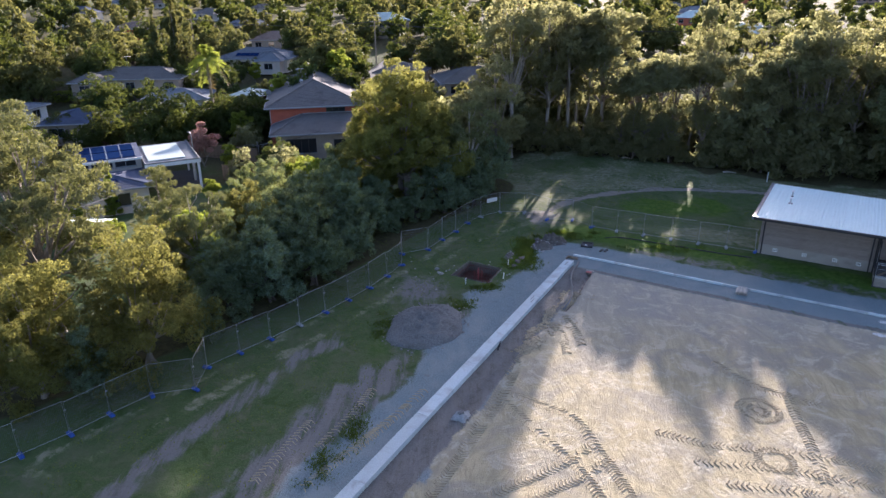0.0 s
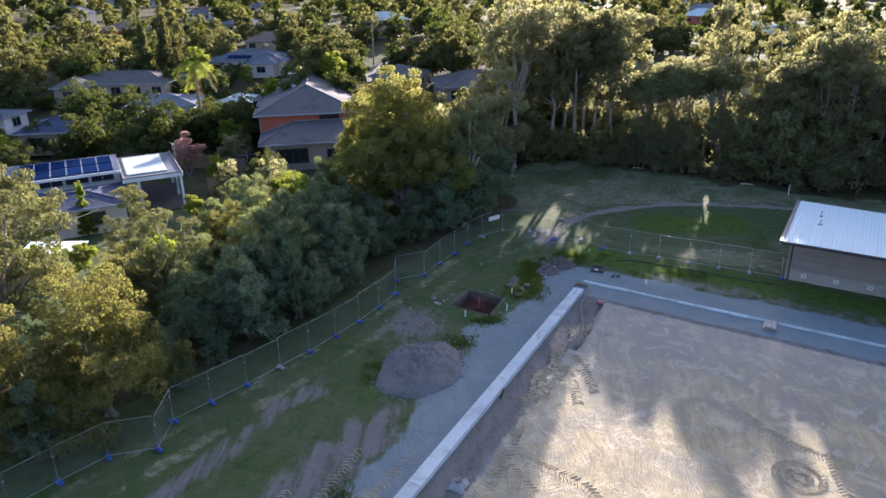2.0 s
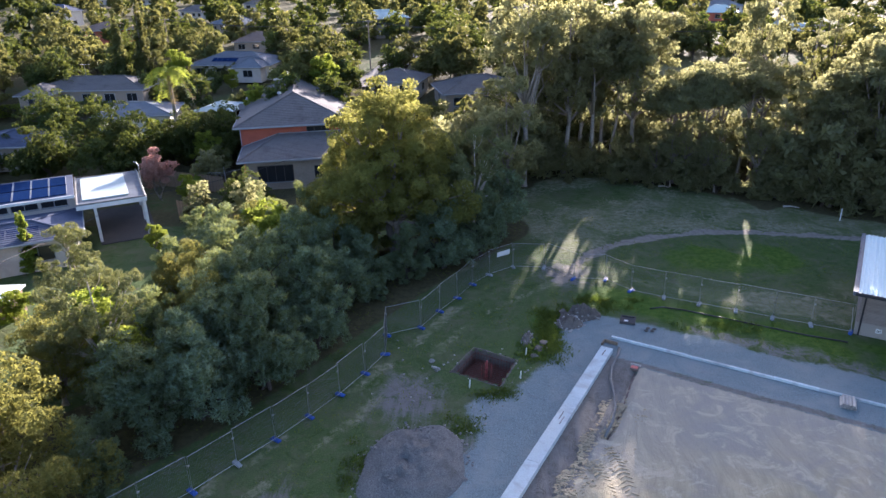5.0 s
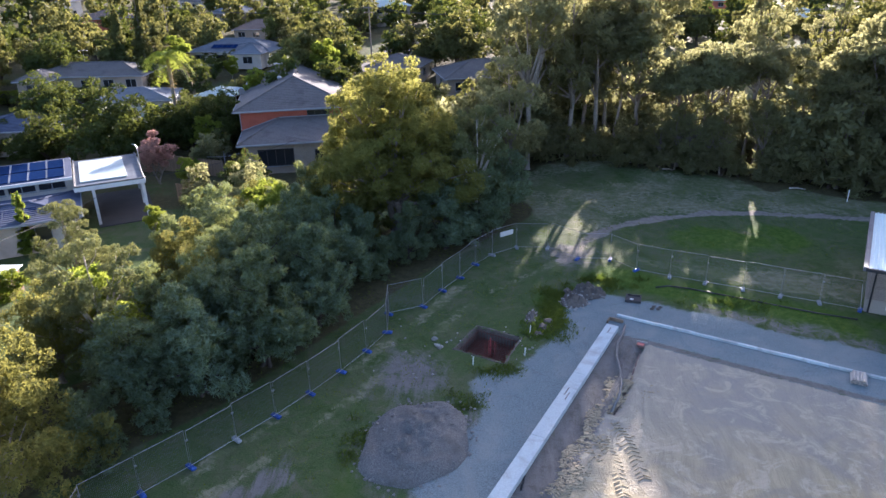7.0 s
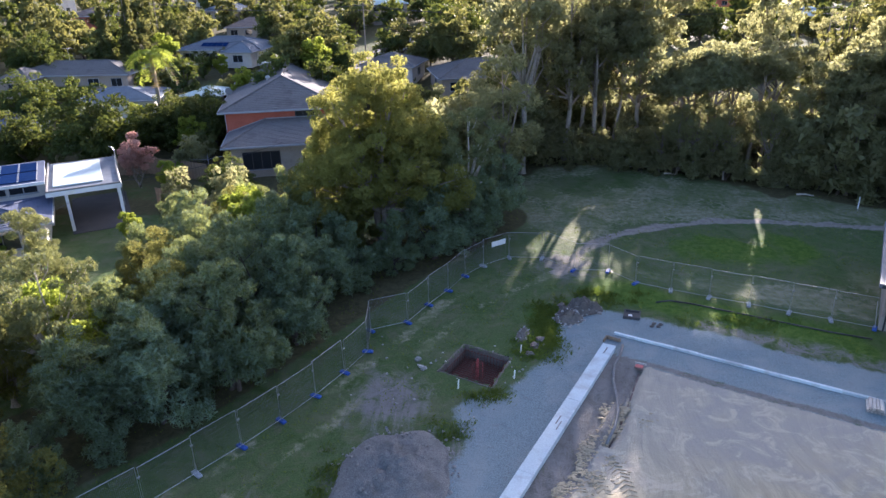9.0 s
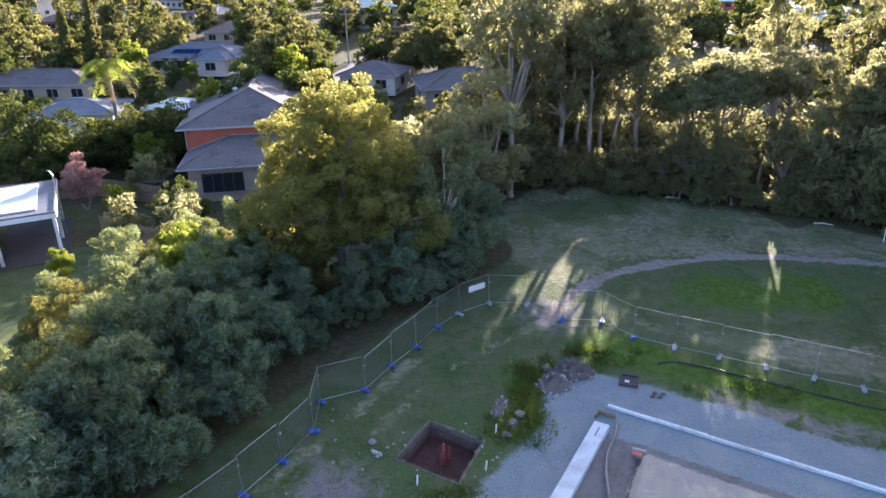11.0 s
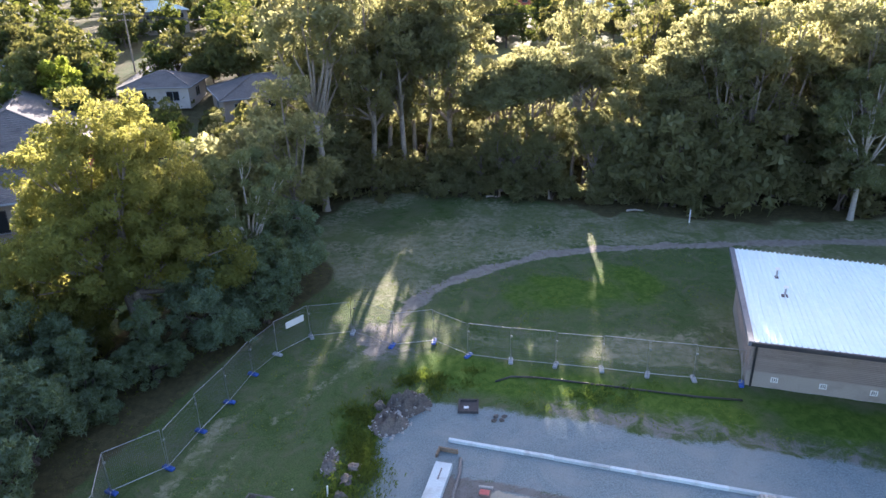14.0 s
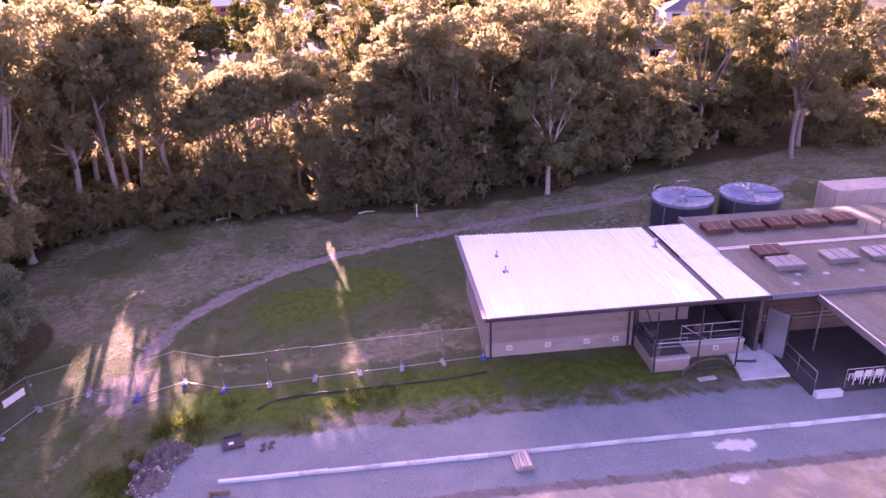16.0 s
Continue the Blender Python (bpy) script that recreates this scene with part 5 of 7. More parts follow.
for x, y in ((3.95, 49.6), (1.0, 48.6), (4.4, 52.2)):
    solo("survey_peg", Geo().box(-0.03, 0.03, -0.03, 0.03, -0.1, 0.55, 0.006), "white_paint", pose(x, y, 0, 3, 2, 20), "white timber survey peg in the soil", "peg", "survey pegs")


# ---- heaps, stones and loose things ----
def heap(name, x, y, rx, ry, h, turn, material, label, seed, rough=0.16, stones=40):
    ob = thing(name, pose(x, y, 0, 0, 0, turn), label, "heap")
    g, off, rings, n = Geo(), Vector((seed, 2 * seed, 0)), 22, 64
    g.v.append((0, 0, h))
    for i in range(1, rings + 1):
        q = i / rings
        for j in range(n):
            th = 6.28319 * j / n
            d = Vector((math.cos(th), math.sin(th), 0))
            edge = 1 + 0.16 * noise.noise(d * 1.6 + off)
            px, py = rx * q * edge * d.x, ry * q * edge * d.y
            body = (1 - q * q) ** 0.8 * (1 + 0.5 * noise.noise(Vector((px, py, 3)) * 0.9 + off))
            z = h * body + rough * h * (noise.noise(Vector((px, py, 0)) * 3.2 + off) + 0.55 * noise.noise(Vector((px, py, 5)) * 8.5 + off)) * (1 - q ** 3)
            g.v.append((px, py, z if i < rings else -0.1))
    for j in range(n):
        g.f.append((0, 1 + j, 1 + (j + 1) % n))
    for i in range(rings - 1):
        for j in range(n):
            g.f.append((1 + i * n + j, 1 + (i + 1) * n + j, 1 + (i + 1) * n + (j + 1) % n, 1 + i * n + (j + 1) % n))
    part("heap_body", g, material, ob, smooth=True)
    rg, s = random.Random(seed), Geo()
    for _ in range(stones):
        th, q = rg.uniform(0, 6.28), rg.uniform(0.35, 1.0) if rg.random() < 0.5 else 1.0 + rg.gauss(0, 0.08)
        k = 0.03 + 0.075 * rg.random() ** 2
        s.lump((rx * q * math.cos(th), ry * q * math.sin(th), h * max(0, 1 - q * q) ** 0.8 + 0.015), (k, k * rg.uniform(0.7, 1.2), k * 0.7), rg, 0.3, 6, 4)
    tagged(part("loose_stone", s, "stone", ob), kind="stuff")
    return ob


heap("gravel_heap", -1.6, 41.75, 2.6, 3.35, 0.72, -20, "gravel_heap", "broad low grey gravel heap on the grass", 5, 0.26, 190)
rg = random.Random(12)
heap("soil_heap", 7.5, 56.3, 1.0, 0.85, 0.5, 40, "soil", "rounded heap of dug grey-brown soil at the gravel corner", 31, 0.75, 70)
heap("soil_heap", 8.6, 57.5, 1.15, 0.9, 0.55, 15, "soil", "rounded heap of dug grey-brown soil with broken stones", 37, 0.8, 80)
heap("soil_heap", 4.6, 54.2, 0.35, 1.0, 0.22, -14, "soil", "low ridge of pale dug soil in the grass", 33, 0.8, 25)
for x, y, k in ((7.1, 56.2, 0.30), (7.2, 57.7, 0.34), (9.3, 57.9, 0.36), (5.6, 53.6, 0.3), (5.2, 52.9, 0.34), (4.9, 52.0, 0.26)):
    solo("clod", Geo().lump((0, 0, k * 0.22), (k, k * 0.75, k * 0.5), rg, 0.4, 12, 8), "soil", pose(x, y, 0, 0, 0, rg.uniform(0, 360)), "brown clod of dug soil at the gravel edge", "clod", "soil clods")
for k in range(70):
    if k < 8:
        x, y, s = (-1.35, 51.3, 0.2) if k == 0 else (-1.0 + rg.uniform(-0.4, 0.4), 50.6 + rg.uniform(-0.5, 0.4), rg.uniform(0.08, 0.18))
    elif k < 40:
        t = rg.random()
        x, y, s = 6.4 - 9 * t + rg.uniform(-0.7, 0.7), 53.5 - 15 * t + rg.uniform(-1, 1), rg.uniform(0.04, 0.09)
    else:
        x, y, s = rg.uniform(-5, 4.5), rg.uniform(47, 54), rg.uniform(0.04, 0.08)
    if inside(np.array(x), np.array(y), PIT):
        continue
    solo("stone", Geo().lump((0, 0, s * 0.35), (s, s * 0.8, s * 0.6), rg, 0.3, 8, 6), "stone", pose(x, y, 0, 0, 0, rg.uniform(0, 360)), "pale broken stone lying in the soil", "stone", "loose stones")
churn = Geo()
for k in range(900):
    y = rg.uniform(38.5, 47.6)
    lo = 1.55 + 0.2 * math.sin(y * 2.1)
    e = lo + abs(rg.gauss(0, 0.85))
    x = BEAM0.x + BEAM_WAY.x / BEAM_WAY.y * (y - BEAM0.y) + e / BEAM_WAY.y
    s = rg.uniform(0.03, 0.095) * (1.0 if e < 3.0 else 0.6)
    churn.lump((x, y, s * 0.25), (s * rg.uniform(0.9, 2.2), s, s * 0.5), rg, 0.6, 6, 4)
solo("churned_soil", churn, "sand_soil", pose(0, 0, 0), "churned crumbly soil clods along the concrete edge", "soil", kind="stuff")
# crumpled bag with a squared cap beside the beam
lumpy = thing("cement_bag", pose(1.05, 31.5, 0, 0, 0, 35), "crumpled grey cement bag with squared cap on the dirt", "bag")
g = Geo()
g.v.append((0, 0, 0.24))
for i in range(1, 9):
    q = i / 8
    for j in range(40):
        th = 6.28319 * j / 40
        d = Vector((math.cos(th), math.sin(th), 0))
        reach = 0.40 + 0.13 * abs(math.cos(2 * th + 0.4)) ** 3 + 0.09 * noise.noise(d * 2.1)
        fold = 0.035 * math.sin(7 * th + 2.5 * q) * q + 0.03 * noise.noise(Vector((d.x * q * 4, d.y * q * 4, 7)))
        g.v.append((1.1 * reach * q * d.x, reach * q * d.y, 0.24 * (1 - q ** 2.2) + fold * (1 - q ** 6) + (0.03 if i < 8 else -0.02)))
for j in range(40):
    g.f.append((0, 1 + j, 1 + (j + 1) % 40))
for i in range(7):
    for j in range(40):
        g.f.append((1 + i * 40 + j, 1 + (i + 1) * 40 + j, 1 + (i + 1) * 40 + (j + 1) % 40, 1 + i * 40 + (j + 1) % 40))
part("sack", g, "sack_cloth", lumpy, smooth=True)
part("cap", Geo().box(-0.17, 0.17, -0.13, 0.13, 0.16, 0.36, 0.05), "grey_pipe", lumpy)
part("flap", Geo().lump((0.5, 0.1, 0.06), (0.17, 0.07, 0.05), rg, 0.4, 10, 6), "sack_cloth", lumpy)
for x, y in ((3.35, 39.1), (3.25, 38.7)):
    solo("pipe_stub", Geo().tube([(0, 0, 0), (0.03, 0, 0.32), (0.1, 0.05, 0.4)], 0.05, 8), "black_pipe", pose(x, y, 0), "short black pipe end standing in the soil", "pipe", "pipe stubs")
# drain pit at the gravel corner
drain = thing("drain_pit", pose(11.45, 56.75, 0, 0, 0, -15), "square dark open drain pit with dark surround in gravel", "drain pit")
g = Geo()
for x0, x1, y0, y1 in ((-0.5, 0.5, -0.5, -0.4), (-0.5, 0.5, 0.4, 0.5), (-0.5, -0.4, -0.4, 0.4), (0.4, 0.5, -0.4, 0.4)):
    g.box(x0, x1, y0, y1, -0.1, 0.16, 0.01)
part("surround", g, "dark_room", drain)
# near-black plate paints the shade inside the open pit
part("lid", Geo().box(-0.4, 0.4, -0.4, 0.4, 0.03, 0.06), "dark_room", drain, "dark plate standing in for the shaded inside")
part("marker", Geo().box(-0.22, 0.02, -0.2, -0.02, 0.062, 0.10, 0.01), "white_paint", drain, "white marker on the dark plate")
for dx, dy in ((1.1, -0.9), (1.5, -1.0), (1.3, -1.25), (0.95, -1.2)):
    solo("stone", Geo().lump((0, 0, 0.05), (0.14, 0.1, 0.08), rg, 0.3, 8, 6), "soil", pose(11.45 + dx, 56.6 + dy, 0), "dark lump of soil on the gravel", "clod", "soil clods")
# hose, trench box
solo("drain_hose", Geo().tube([(10.25, 53.1, 0.1), (10.0, 52.2, 0.08), (9.45, 51.0, 0.07), (9.15, 49.6, 0.07), (9.1, 48.2, 0.07), (8.95, 46.8, 0.07), (8.6, 45.6, 0.07), (8.0, 44.3, 0.05)], 0.075, 8), "grey_pipe", pose(0, 0, 0),
     "grey corrugated drain hose snaking over the dirt", "hose", smooth=True)
# pipe added to draw the dark slit of the trench
solo("conduit", Geo().tube([(x + 0.02, y, -0.14) for x, y in TRENCH], 0.045, 7), "brown_wall", pose(0, 0, -0.06), "brown pipe standing in for the dark of a narrow trench", "pipe", smooth=True)
valve = thing("valve_box", pose(10.75, 50.85, 0, 0, 0, -25), "faded red plastic valve box in the dirt", "valve box")
part("box", Geo().box(-0.25, 0.25, -0.18, 0.18, -0.05, 0.1, 0.02), "brown_wall", valve)
part("lid", Geo().box(-0.2, 0.2, -0.14, 0.14, 0.1, 0.13, 0.01), "red_plastic", valve)
part("pipe_end", Geo().tube([(-0.3, 0.3, 0.08), (0.3, 0.34, 0.08)], 0.07, 8), "clay_pipe", valve)
solo("poly_pipe", Geo().tube([(13.3, 58.5, 0.05), (14.2, 58.75, 0.05), (15.4, 58.4, 0.05), (17.5, 57.4, 0.05), (20, 56.2, 0.05), (22.5, 55.0, 0.05), (24.6, 54.2, 0.05)], 0.05, 6), "black_pipe", pose(0, 0, 0),
     "long black irrigation pipe lying on the grass", "pipe", smooth=True)
stack = thing("pipe_stack", site(13.45, -0.72, 0, 4) @ Matrix.Scale(0.76, 4), "small stack of short pale clay pipes beside the kerb", "pipe stack")
for k in range(9):
    low = k < 5
    x = (k - 2) * 0.215 if low else (k - 6.5) * 0.215
    z = 0.11 if low else 0.30
    g = Geo()
    for r0, r1 in ((0.105, 0.105), (0.08, 0.08)):
        g.tube([(x, -0.65, z), (x, 0.65, z)], r0, 10, False)
    n = len(g.v) // 2
    for j in range(10):
        g.f.append((j, (j + 1) % 10, n + (j + 1) % 10, n + j))
        g.f.append((10 + j, 10 + (j + 1) % 10, n + 10 + (j + 1) % 10, n + 10 + j))
    part("pipe", g, "clay_pipe", stack)


# ---- tyre tracks pressed into the pitch ----
def track(line, width, pitch, label):
    """Two rows of slanting lugs of loose soil along a curve."""
    g = Geo()
    pts = [Vector((*p, 0)) for p in line]
    fine = []
    for i in range(len(pts) - 1):
        p0, p1, p2, p3 = pts[max(i - 1, 0)], pts[i], pts[i + 1], pts[min(i + 2, len(pts) - 1)]
        for k in range(24):
            t = k / 24
            fine.append(0.5 * ((2 * p1) + (p2 - p0) * t + (2 * p0 - 5 * p1 + 4 * p2 - p3) * t * t + (3 * p1 - p0 - 3 * p2 + p3) * t * t * t))
    run, last, k = 0.0, fine[0], 0
    rg = random.Random(len(line))
    for p in fine[1:]:
        step = (p - last)
        run += step.length
        if run >= pitch:
            run = 0.0
            w = step.normalized()
            s = Vector((-w.y, w.x, 0))
            for q in (-1, 1):
                if rg.random() < 0.10:
                    continue
                a = p + s * q * 0.03 * width - w * 0.12 * width
                b = p + s * q * 0.5 * width + w * 0.16 * width
                h = rg.uniform(0.004, 0.022)
                t0 = w * pitch * 0.27
                n = len(g.v)
                g.v += [(v.x, v.y, -0.06) for v in (a - t0, b - t0, b + t0, a + t0)]
                g.v += [(v.x, v.y, h) for v in (a - t0 * 0.4, b - t0 * 0.4, b + t0 * 0.4, a + t0 * 0.4)]
                g.f += [tuple(n + i for i in f) for f in ((4, 5, 6, 7), (0, 1, 5, 4), (1, 2, 6, 5), (2, 3, 7, 6), (3, 0, 4, 7))]
        last = p
    solo("tyre_track", g, "sand_soil", pose(0, 0, 0.018), label, "tyre track", kind="stuff")


TR = "lugged machine tyre track pressed into dry soil"
for line in ([(3.4, 33.2), (4.2, 31.8), (6.0, 29.0), (7.2, 26.8), (7.9, 24.6)], [(3.9, 33.9), (5.3, 32.9), (7.2, 31.5), (8.2, 28.5), (8.9, 26.3), (9.3, 24.4)], [(2.4, 25.2), (3.6, 26.1), (5.8, 27.5), (7.9, 29.3)], [(3.0, 24.4), (4.6, 25.4), (6.6, 26.6), (8.6, 28.2)],
             [(2.4, 31.0), (3.5, 34.0), (4.7, 37.6), (6.0, 41.0)], [(0.6, 27.0), (2.3, 31.6), (4.0, 36.0), (5.4, 39.8)], [(-0.6, 24.5), (1.2, 28.4), (3.0, 32.6)]):
    track(line, 0.6, 0.16, TR)
for line in ([(11.2, 30.6), (13.6, 29.6), (16.2, 29.2), (19.4, 28.6), (23.0, 27.0)], [(12.5, 28.2), (15.6, 27.9), (18.8, 27.2), (22.6, 25.6)], [(19.6, 34.6), (19.2, 32.0), (18.9, 29.4), (18.4, 26.6)], [(16.4, 37.8), (17.6, 35.6), (19.4, 34.0), (21.0, 33.2)],
             [(13.6, 26.6), (16.6, 26.2), (20.4, 25.2)], [(-2.5, 31.5), (-4.4, 28.6), (-6.4, 25.4)], [(-1.0, 34.2), (-2.6, 31.3), (-4.4, 28.3)], [(6.6, 43.4), (7.5, 41.0), (7.6, 38.2)], [(7.3, 44.6), (8.3, 42.4), (8.7, 39.4)], [(-4.1, 34.2), (-4.9, 31.6), (-6.2, 28.6)], [(-7.0, 31.0), (-7.9, 28.4), (-8.8, 25.8)]):
    track(line, 0.6, 0.16, TR)
# ring left by a turning machine
for cx, cy, q in ((17.4, 32.6, 1.05), (17.4, 32.6, 0.45), (16.7, 28.4, 0.8)):
    track([(cx + q * math.cos(k * 0.5236), cy + q * math.sin(k * 0.5236)) for k in range(13)], 0.42, 0.13, TR)


# ---- pavilion ----
def ribbed(x0, x1, y0, y1, z0, z1, pitch=0.22, rise=0.065, drop=0.03):
    """Ribbed roof sheet; the ribs run from y0 (height z0) to y1 (height z1)."""
    g, n, k = Geo(), 0, max(2, int(round((x1 - x0) / pitch)))
    prof = []
    for i in range(k):
        xa = x0 + (x1 - x0) * i / k
        w = (x1 - x0) / k
        prof += [(xa, 0), (xa + 0.62 * w, 0), (xa + 0.72 * w, rise), (xa + 0.90 * w, rise)]
    prof.append((x1, 0))
    for x, h in prof:
        g.v += [(x, y0, z0 + h), (x, y1, z1 + h), (x, y0, z0 + h - drop), (x, y1, z1 + h - drop)]
    for i in range(len(prof) - 1):
        a, b = 4 * i, 4 * i + 4
        g.f += [(a, b, b + 1, a + 1), (a + 2, a + 3, b + 3, b + 2), (a, a + 2, b + 2, b), (a + 1, b + 1, b + 3, a + 3)]
    return g


def rail(parent, pts, h, material="galv", mid=True, every=1.3):
    """Posts, a top rail and a middle rail along pts."""
    for p, q in zip(pts, pts[1:]):
        p, q = Vector(p), Vector(q)
        part("top_rail", Geo().tube([p + Vector((0, 0, h)), q + Vector((0, 0, h))], 0.024, 7), material, parent)
        if mid:
            part("mid_rail", Geo().tube([p + Vector((0, 0, h * 0.5)), q + Vector((0, 0, h * 0.5))], 0.018, 6), material, parent)
        k = max(1, int((q - p).length / every))
        for i in range(k + 1):
            o = p.lerp(q, i / k)
            part("rail_post", Geo().tube([o, o + Vector((0, 0, h))], 0.024, 7), material, parent)


pav = thing("pavilion", site(0, 0), "low clubhouse pavilion with pale ribbed metal roof", "building")
A0, A1, B0, B1 = 13.25, 21.7, 8.05, 16.2         # enclosed room
EAVE_S, EAVE_N, ZS, ZN = 5.6, 17.3, 3.92, 3.55     # roof edge on the pitch side and behind
T = 0.22


def back_edge(x):
    return EAVE_N - 0.075 * (x - 12.9)


def roof_z(b):
    return ZS + (ZN - ZS) * (b - EAVE_S) / (EAVE_N - EAVE_S)


base = Geo()
for x0, x1, y0, y1 in ((A0, A1, B0, B0 + T), (A0, A0 + T, B0 + T, B1 - T), (A1 - T, A1, B0 + T, B1 - T), (A0, A1, B1 - T, B1)):
    base.box(x0, x1, y0, y1, -0.2, 0.86)
part("base_wall", base, "render_wall", pav, "smooth tan rendered base wall")
core = Geo()
for x0, x1, y0, y1 in ((A0 + 0.03, A1 - 0.03, B0 + 0.03, B0 + T), (A0 + 0.03, A0 + T, B0 + T, B1 - T), (A1 - T, A1 - 0.03, B0 + T, B1 - T), (A0 + 0.03, A1 - 0.03, B1 - T, B1 - 0.03)):
    core.box(x0, x1, y0, y1, 0.86, roof_z(y1) - 0.12)
part("wall_core", core, "brown_wall", pav)
course = Geo().box(A0 - 0.005, A1, B0 - 0.012, B0 + 0.03, 0.004, 0.076, 0.006).mesh("board_course")
side_course = Geo().box(A0 - 0.014, A0 + 0.03, B0 + 0.035, B1 - 0.04, 0.004, 0.076, 0.006).mesh("board_course")
for k in range(27):
    part("board_course", course, "board", pav, at=pose(0, 0, 0.865 + 0.1 * k))
    part("board_course", side_course, "board", pav, at=pose(0, 0, 0.865 + 0.1 * k))
for x in (14.56, 16.76, 18.98, 20.65):
    vent = part("wall_vent", Geo().box(x - 0.17, x + 0.17, B0 - 0.025, B0 + 0.01, 0.36, 0.66, 0.008), "white_paint", pav, "white wall vent with upright slots")
    for dx in (-0.085, 0.0, 0.085):
        part("slot", Geo().box(x + dx - 0.018, x + dx + 0.018, B0 - 0.029, B0 - 0.02, 0.42, 0.61), "dark_metal", vent)
for x in (A0 + 0.25, A1 - 0.35, A1 - 0.05):
    part("downpipe", Geo().box(x - 0.05, x + 0.05, B0 - 0.1, B0 - 0.005, 0.0 if x < 20 else 0.0, roof_z(B0) - 0.15, 0.012), "dark_metal", pav)
step = 0.76
k = 0
x = 12.95
while x < 24.9:
    part("roof_sheet", ribbed(x, min(x + step, 25.0) - 0.004, EAVE_S, back_edge(x), ZS, roof_z(back_edge(x))), "zinc_roof", pav)
    x += step
x = 25.5
while x < 27.9:
    part("roof_sheet", ribbed(x, min(x + step, 27.95) - 0.004, EAVE_S, 11.4, ZS - 0.05, roof_z(11.4) - 0.05), "zinc_roof", pav)
    part("roof_sheet", ribbed(x, min(x + step, 27.95) - 0.004, 11.3, back_edge(25.0), roof_z(11.4) + 0.02, roof_z(back_edge(25.0)) + 0.02), "zinc_roof", pav)
    x += step
part("box_gutter", Geo().poly([(25.0, EAVE_S, ZS - 0.12), (25.5, EAVE_S, ZS - 0.12), (25.5, 16.4, roof_z(16.4) - 0.12), (25.0, 16.4, roof_z(16.4) - 0.12)]).poly([(25.0, 16.4, roof_z(16.4) - 0.16), (25.5, 16.4, roof_z(16.4) - 0.16), (25.5, EAVE_S, ZS - 0.16), (25.0, EAVE_S, ZS - 0.16)]), "dark_metal", pav, "dark sunken box gutter across the roof")
part("fascia", Geo().box(12.82, 28.0, EAVE_S - 0.12, EAVE_S - 0.003, ZS - 0.2, ZS + 0.0, 0.012), "dark_metal", pav)
g = Geo()
g.v = [(12.68, EAVE_S - 0.1, ZS - 0.2), (12.94, EAVE_S - 0.1, ZS - 0.2), (12.94, EAVE_N + 0.05, ZN - 0.2), (12.68, EAVE_N + 0.05, ZN - 0.2),
       (12.68, EAVE_S - 0.1, ZS + 0.06), (12.94, EAVE_S - 0.1, ZS + 0.06), (12.94, EAVE_N + 0.05, ZN + 0.06), (12.68, EAVE_N + 0.05, ZN + 0.06)]
g.f = [(3, 2, 1, 0), (4, 5, 6, 7), (0, 1, 5, 4), (1, 2, 6, 5), (2, 3, 7, 6), (3, 0, 4, 7)]
part("barge_board", g, "grey_trim", pav)
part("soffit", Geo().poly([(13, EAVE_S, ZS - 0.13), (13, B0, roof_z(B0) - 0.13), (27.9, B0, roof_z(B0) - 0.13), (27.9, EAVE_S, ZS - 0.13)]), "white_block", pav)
for x, y in ((14.9, 11.0), (14.8, 13.4), (24.6, 13.0)):
    z = roof_z(y)
    pipe = part("vent_pipe", Geo().tube([(x, y, z - 0.05), (x, y, z + 0.52)], 0.05, 10), "galv", pav)
    part("flashing", Geo().box(x - 0.16, x + 0.16, y - 0.16, y + 0.16, z + 0.02, z + 0.05, 0.01), "dark_metal", pipe)
    part("cowl", Geo().lathe([(0.13, z + 0.48), (0.13, z + 0.56), (0.03, z + 0.61)], 12, x, y), "white_paint", pipe)
# covered deck beside the room
D = 0.9
deck = Geo().box(A1, 23.7, 5.38, 6.5, D - 0.15, D, 0.01).box(A1, 27.3, 6.5, 13.5, D - 0.15, D - 0.004)
part("deck_slab", deck, "asphalt", pav, "dark deck floor")
part("deck_wall", Geo().box(A1, 23.7, 5.15, 5.35, -0.2, D - 0.16).box(A1 + 0.02, A1 + 0.2, 5.35, B0, -0.2, D - 0.16).box(23.5, 23.7, 5.35, 6.3, -0.2, D - 0.16).box(23.7, 27.3, 6.3, 6.49, -0.2, D - 0.16).box(27.1, 27.3, 6.49, 11.2, -0.2, D - 0.16), "render_wall", pav, "low tan rendered wall under the deck")
part("deck_kerb", Geo().box(A1 - 0.03, 23.74, 5.11, 5.37, D - 0.158, D - 0.02, 0.015).box(23.71, 27.32, 6.26, 6.49, D - 0.158, D + 0.03, 0.015), "concrete_grey", pav)
part("back_wall", Geo().box(A1, 28.0, 11.2, 11.4, D, 3.6), "board", pav)
for k in range(24):
    part("board_course", Geo().box(A1 + 0.02, 25.2, 8.9, 8.94, 0.004, 0.088, 0.006).mesh("board_course"), "board", pav, at=pose(0, 0, D + 0.1 * k))
part("inner_wall", Geo().box(A1, 25.2, 8.945, 9.1, D, 3.5), "brown_wall", pav)
# near-black paint stands in for the shade inside the deck
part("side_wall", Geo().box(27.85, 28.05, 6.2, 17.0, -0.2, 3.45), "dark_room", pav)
# dark panel takes the place of an unlit doorway
door = part("door", Geo().box(25.7, 26.65, 11.13, 11.19, D, D + 2.05, 0.01), "dark_room", pav, "near-black door panel standing in for a dark doorway behind the deck")
part("handle", Geo().tube([(26.5, 11.1, D + 0.95), (26.5, 11.1, D + 1.15)], 0.018, 6), "galv", door)
for x in (A1 + 0.03, 24.1, 26.25):
    part("post", Geo().box(x - 0.035, x + 0.035, 5.03, 5.10, 0.0, ZS - 0.18, 0.008), "dark_metal", pav)
